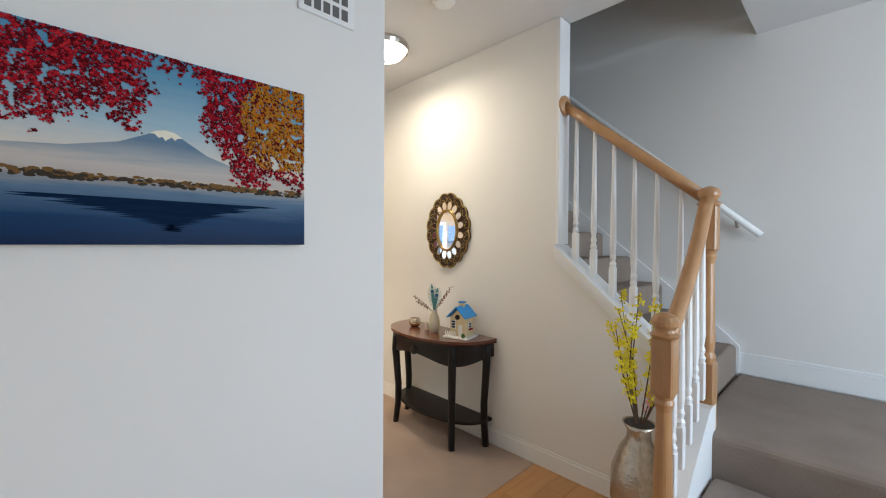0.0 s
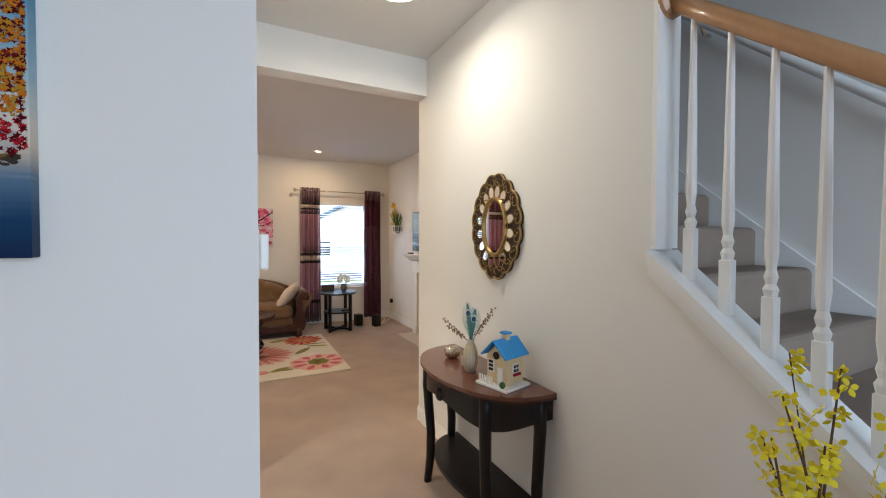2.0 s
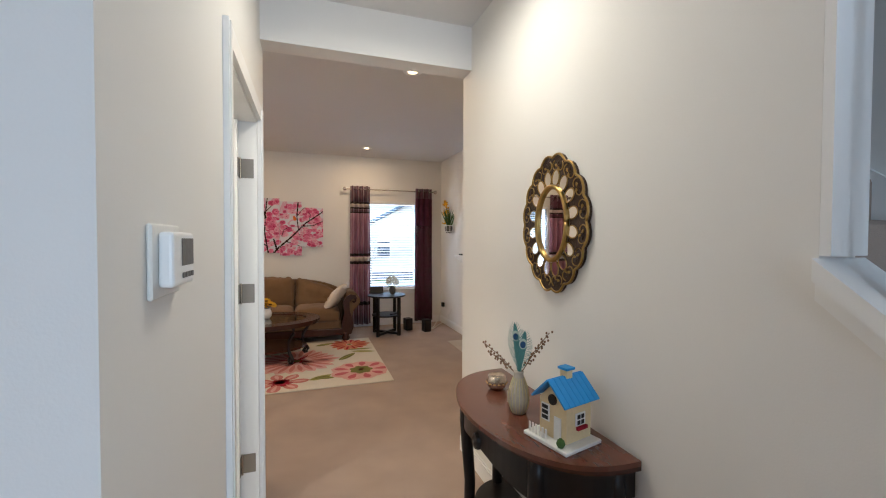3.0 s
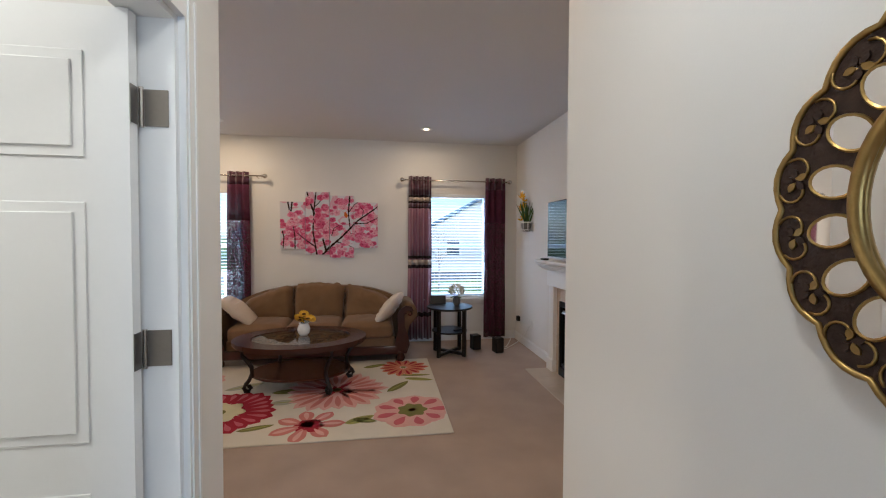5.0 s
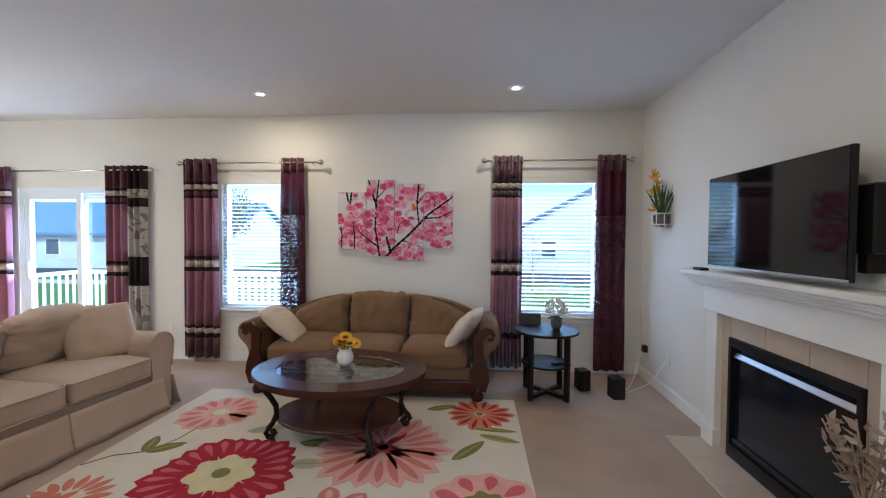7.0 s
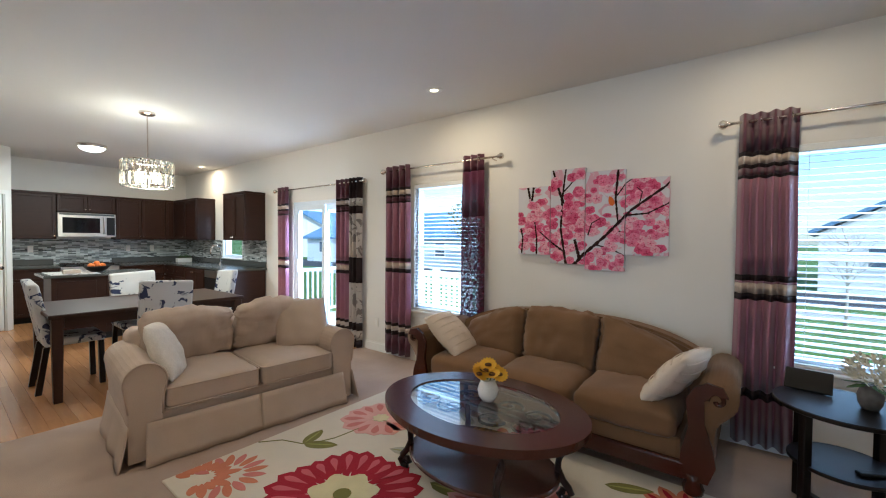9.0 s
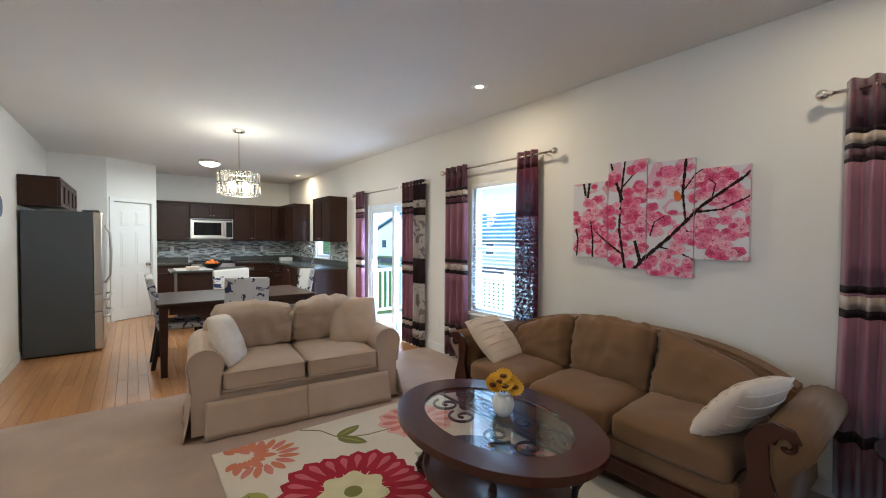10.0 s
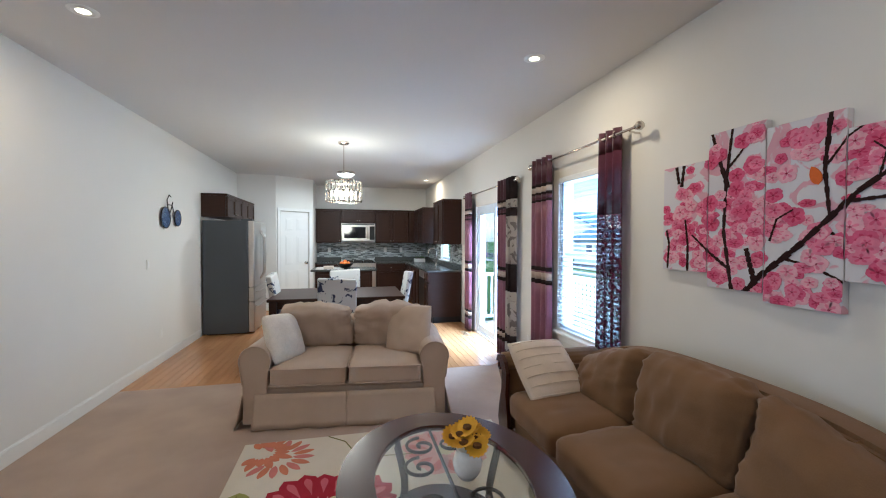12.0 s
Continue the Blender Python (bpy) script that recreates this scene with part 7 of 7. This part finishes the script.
part("tabletop", box(-0.53, 0.53, -0.81, 0.81, 0.725, 0.76, 0.006), ESPRESSO, dine)
for s in (-1, 1):
    part("apron", box(s * 0.46 - 0.011, s * 0.46 + 0.011, -0.70, 0.70, 0.635, 0.725), ESPRESSO, dine)
    part("apron", box(-0.42, 0.42, s * 0.74 - 0.011, s * 0.74 + 0.011, 0.635, 0.725), ESPRESSO, dine)
    for q in (-1, 1):
        bm = box(-0.04, 0.04, -0.04, 0.04, 0, 0.724, 0.004)
        for v in bm.verts:
            k = 0.72 + 0.28 * v.co.z / 0.724
            v.co = (v.co.x * k + s * 0.47, v.co.y * k + q * 0.75, v.co.z)
        part("leg", bm, ESPRESSO, dine)
chair = thing("dining_chair", "dark wooden dining chair in a grey and navy printed slipcover", "chair", pose(-3.25, 4.56, 0, 0, 0, 180), group="dining chairs")
# local: faces -y, backrest at +y
part("seat", box(-0.22, 0.22, -0.40, 0.04, 0.42, 0.49, 0.025, seg=2), CHAIRCLOTH, chair, "printed seat cover")
bm = box(-0.22, 0.22, -0.03, 0.045, 0.0, 0.56, 0.02, seg=2)
for v in bm.verts:
    v.co.y += 0.10 * (v.co.z / 0.56) ** 1.5
    v.co.z += 0.45 + 0.012 * math.sin(6 * v.co.x)
part("backrest", bm, CHAIRCLOTH, chair, "printed back cover")
for s in (-1, 1):
    for y, dy in ((-0.36, -0.01), (0.02, 0.06)):
        bm = box(-0.022, 0.022, -0.022, 0.022, 0, 0.42, 0.003)
        for v in bm.verts:
            v.co = (v.co.x + s * 0.185, v.co.y + y + dy * (1 - v.co.z / 0.42), v.co.z)
        part("leg", bm, BLACKWOOD, chair)
copy_thing(chair, pose(-3.42, 6.17, 0, 0, 0, 0))
copy_thing(chair, pose(-2.58, 5.30, 0, 0, 0, -90))
copy_thing(chair, pose(-3.76, 5.38, 0, 0, 0, 90))
register = thing("floor_register", "brown floor register by the patio door", "floor vent", pose(-3.68, 7.2, 0.0005))
part("grille", box(-0.15, 0.15, -0.05, 0.05, 0, 0.006, 0.002), OAK, register)
# black strips on the solid grille stand for shaded openings
for k in range(9):
    part("slot", box(-0.13 + 0.03 * k, -0.115 + 0.03 * k, -0.035, 0.035, 0.0062, 0.0072), BLACK, register)
register2 = thing("floor_register", "tan floor register under the window", "floor vent", pose(-0.45, 7.28, 0.0005))
part("grille", box(-0.15, 0.15, -0.05, 0.05, 0, 0.006, 0.002), IRON, register2)

# ---- outside ----
GRASS = material("lawn", (0.10, 0.17, 0.035), 0.95, vary=0.35, scale=0.5, fine=0.25, bump_scale=25)
# blue-grey shingles, with extra blue in the colour for sky light on them
ROOF = material("skylit_blue_shingles", (0.13, 0.22, 0.34), 0.85, vary=0.25, scale=3, bump_scale=20, fine=0.15)
SIDING = material("pale_siding", (0.58, 0.62, 0.66), 0.7, vary=0.06, scale=2)
WHITESIDE = material("white_siding", (0.74, 0.73, 0.70), 0.7, vary=0.05, scale=2)
CONCRETE = material("concrete_walk", (0.45, 0.43, 0.40), 0.9, vary=0.15, scale=1.5)
DARKPANE = material("far_window_glass", (0.06, 0.09, 0.13), 0.1)
setting("ground", box(-400, 400, 7.9, 500, -1.3, -1.0), GRASS, "green lawn reaching to the horizon", "ground")
setting("pavement", box(-80, 80, 21.4, 22.8, -0.999, -0.97), CONCRETE, "pale concrete path across the lawn", "pavement")
setting("road", box(-80, 80, 24.5, 31, -0.998, -0.985), material("asphalt", (0.06, 0.06, 0.065), 0.9, vary=0.2), "grey asphalt road", "road")


def house(x, y, w, d, h, rise, rz, wall, label, along=True, windows=3):
    """A gabled house; along: the ridge runs along its width."""
    ob = thing("house", label, "house", pose(x, y, -1.0, 0, 0, rz))
    part("wall", box(-w / 2, w / 2, -d / 2, d / 2, 0, h), wall, ob)
    rows = max(1, int(h / 0.2))
    lap = part("siding_board", box(-w / 2 - 0.02, w / 2 + 0.02, -d / 2 - 0.025, -d / 2 - 0.001, 0.02, 0.17), wall, ob)
    for k in range(1, rows):
        o = new("siding_board", lap.data)
        o.parent = ob
        o.location = (0, 0, 0.2 * k)
    a, b = (d, w) if along else (w, d)
    prof = [(-a / 2 - 0.4, h - 0.1), (0, h + rise), (a / 2 + 0.4, h - 0.1), (a / 2 + 0.4, h + 0.1), (0, h + rise + 0.22), (-a / 2 - 0.4, h + 0.1)]
    gable = [(-a / 2, h), (a / 2, h), (0, h + rise)]
    roof, gab = extrude_x(prof, -b / 2 - 0.4, b / 2 + 0.4), extrude_x(gable, -b / 2, b / 2)
    if not along:
        roof, gab = moved(roof, Matrix.Rotation(radians(90), 4, "Z")), moved(gab, Matrix.Rotation(radians(90), 4, "Z"))
    part("gable", gab, wall, ob)
    part("roof", roof, ROOF, ob, "blue-grey shingle roof")
    for k in range(windows):
        wx = -w / 2 + w * (k + 0.5) / windows
        win = part("window", box(wx - 0.55, wx + 0.55, -d / 2 - 0.06, -d / 2 - 0.026, h * 0.38, h * 0.38 + 1.25), WHITE, ob)
        part("pane", box(wx - 0.46, wx + 0.46, -d / 2 - 0.07, -d / 2 - 0.061, h * 0.38 + 0.09, h * 0.38 + 1.16), DARKPANE, win)
    return ob


house(-27, 36, 20, 12, 2.5, 2.6, 4, SIDING, "pale grey neighbour house with a long slate-blue roof", True, 4)
house(-47, 40, 14, 12, 3.0, 3.0, 12, WHITESIDE, "white neighbour house with a steep gable", False, 2)
house(-4.5, 46, 14, 11, 2.6, 2.8, 0, WHITESIDE, "white neighbour house behind the road", True, 4)
house(11.5, 36, 13, 11, 2.9, 3.6, -6, WHITESIDE, "white gabled neighbour house across the lawn", False, 3)
house(30, 44, 15, 12, 2.9, 3.0, 0, SIDING, "grey neighbour house far across the road", True, 4)

deck = thing("deck", "raised wooden deck with white picket railing", "deck", pose(-2.4, 7.56, -0.1))
DECKWOOD = material("deck_boards", (0.46, 0.40, 0.33), 0.8, vary=0.2, scale=5, per_object=0.12)
board = part("deck_board", box(-2.6, 2.6, 0, 0.135, -0.03, 0.0, 0.003), DECKWOOD, deck)
for k in range(1, 13):
    o = new("deck_board", board.data)
    o.parent = deck
    o.location = (0, 0.14 * k, 0)
part("skirt_board", box(-2.6, 2.6, 0, 1.8, -0.2, -0.031), DECKWOOD, deck)
for x in (-2.5, 0, 2.5):
    part("post", box(x - 0.05, x + 0.05, 1.70, 1.80, -0.9, 1.0, 0.004), WHITE, deck)
for z0, z1 in ((0.88, 0.94), (0.08, 0.13)):
    part("rail", box(-2.5, 2.5, 1.715, 1.785, z0, z1, 0.004), WHITE, deck)
picket = part("picket", box(-0.018, 0.018, 1.735, 1.765, 0.13, 0.88), WHITE, deck)
for k in range(44):
    o = picket if k == 0 else new("picket", picket.data)
    o.parent = deck
    o.location = (-2.42 + 0.1125 * k, 0, 0)
for s in (-2.55, 2.55):
    part("side_rail", box(s - 0.03, s + 0.03, 0.0, 1.7, 0.88, 0.94), WHITE, deck)
    part("side_rail", box(s - 0.03, s + 0.03, 0.0, 1.7, 0.08, 0.13), WHITE, deck)
    for k in range(14):
        part("picket", box(s - 0.015, s + 0.015, 0.08 + 0.115 * k, 0.11 + 0.115 * k, 0.13, 0.88), WHITE, deck)


def bare_tree(x, y, h, seed, label, crown=False):
    random.seed(seed)
    ob = thing("tree", label, "tree", pose(x, y, -1.0))
    part("trunk", tube([(0, 0, 0), (0.03, 0.02, h * 0.35), (0.0, 0.03, h * 0.7), (0.03, 0.0, h)], 0.05 * h / 3, 8, taper=0.25), material("pale_bark", (0.42, 0.38, 0.33), 0.9, vary=0.3), ob, smooth=True)
    bark = ob.children[0].data.materials[0]
    for k in range(22):
        z = h * random.uniform(0.35, 0.95)
        a, ln = random.uniform(0, 6.28), h * random.uniform(0.12, 0.26)
        tip = Vector((ln * math.cos(a), ln * math.sin(a), z + ln * 0.9))
        limb = part("limb", tube([(0.01, 0.01, z), Vector((0.01, 0.01, z)).lerp(tip, 0.55) + Vector((0, 0, -0.03 * h)), tip], 0.016 * h / 3, 5, taper=0.3), bark, ob)
        for j in range(3):
            s = Vector((0, 0, z)).lerp(tip, 0.45 + 0.2 * j)
            t2 = s + Vector((random.uniform(-1, 1), random.uniform(-1, 1), random.uniform(0.3, 1))) * ln * 0.4
            part("twig", tube([s, t2], 0.006 * h / 3, 4, taper=0.4), bark, limb)
    if crown:
        bm = bmesh.new()
        for k in range(900):
            d = Vector([random.gauss(0, 1) for _ in range(3)])
            c = Vector((0, 0, h * 0.8)) + d.normalized() * h * 0.34 * random.random() ** 0.4 * (1 + 0.35 * noise.noise(d.normalized() * 2))
            r = h * 0.022
            rot = Euler([random.uniform(-2, 2) for _ in range(3)]).to_matrix()
            bm.faces.new([bm.verts.new(c + rot @ Vector(q) * r) for q in ((1, 0, 0), (0, 0.6, 0.1), (-1, 0, 0), (0, -0.6, 0.1))])
        part("crown", bm, material("tree_leaves", (0.09, 0.10, 0.035), 0.8, vary=0.3), ob, "sparse autumn crown")


bare_tree(3.95, 19.4, 2.7, 3, "young bare tree with pale bark on the lawn")
bare_tree(16, 30, 5, 6, "small leafy tree by the road", True)
bare_tree(-15, 29, 5, 7, "small leafy tree beside the grey house", True)

# ---- oak floor boards ----


def oak_floor(name, x0, x1, y0, y1, label, seed, wide=0.083):
    floor = tagged(new(name), label, "floor", "", "structure")
    floor.location = (x0, y0, 0)
    random.seed(seed)
    meshes = {}
    for r in range(int(math.ceil((y1 - y0) / wide))):
        x = -random.uniform(0, 0.8)
        wy = min(wide, y1 - y0 - r * wide) - 0.0012
        while x < x1 - x0 - 0.02:
            ln = random.choice((0.9, 1.1, 1.3))
            a, b = max(0.0, x), min(x1 - x0, x + ln)
            x += ln
            if b - a < 0.03:
                continue
            key = (round(b - a, 2), round(wy, 4))
            if key not in meshes:
                bm = box(0, key[0] - 0.0012, 0, wy, -0.028, 0.0, 0.0012)
                ob = part("plank", bm, OAKFLOOR, floor)
                meshes[key] = ob.data
            else:
                ob = new("plank", meshes[key])
                ob.parent = floor
            ob.location = (a, r * wide, 0)


oak_floor("floor_kitchen", WEST, -2.1, SOUTH, NORTH, "honey oak strip floor in the kitchen", 1)
oak_floor("floor_foyer", -1.8, 2.2, -2.4, 1.40, "honey oak strip floor in the foyer", 2, 0.125)
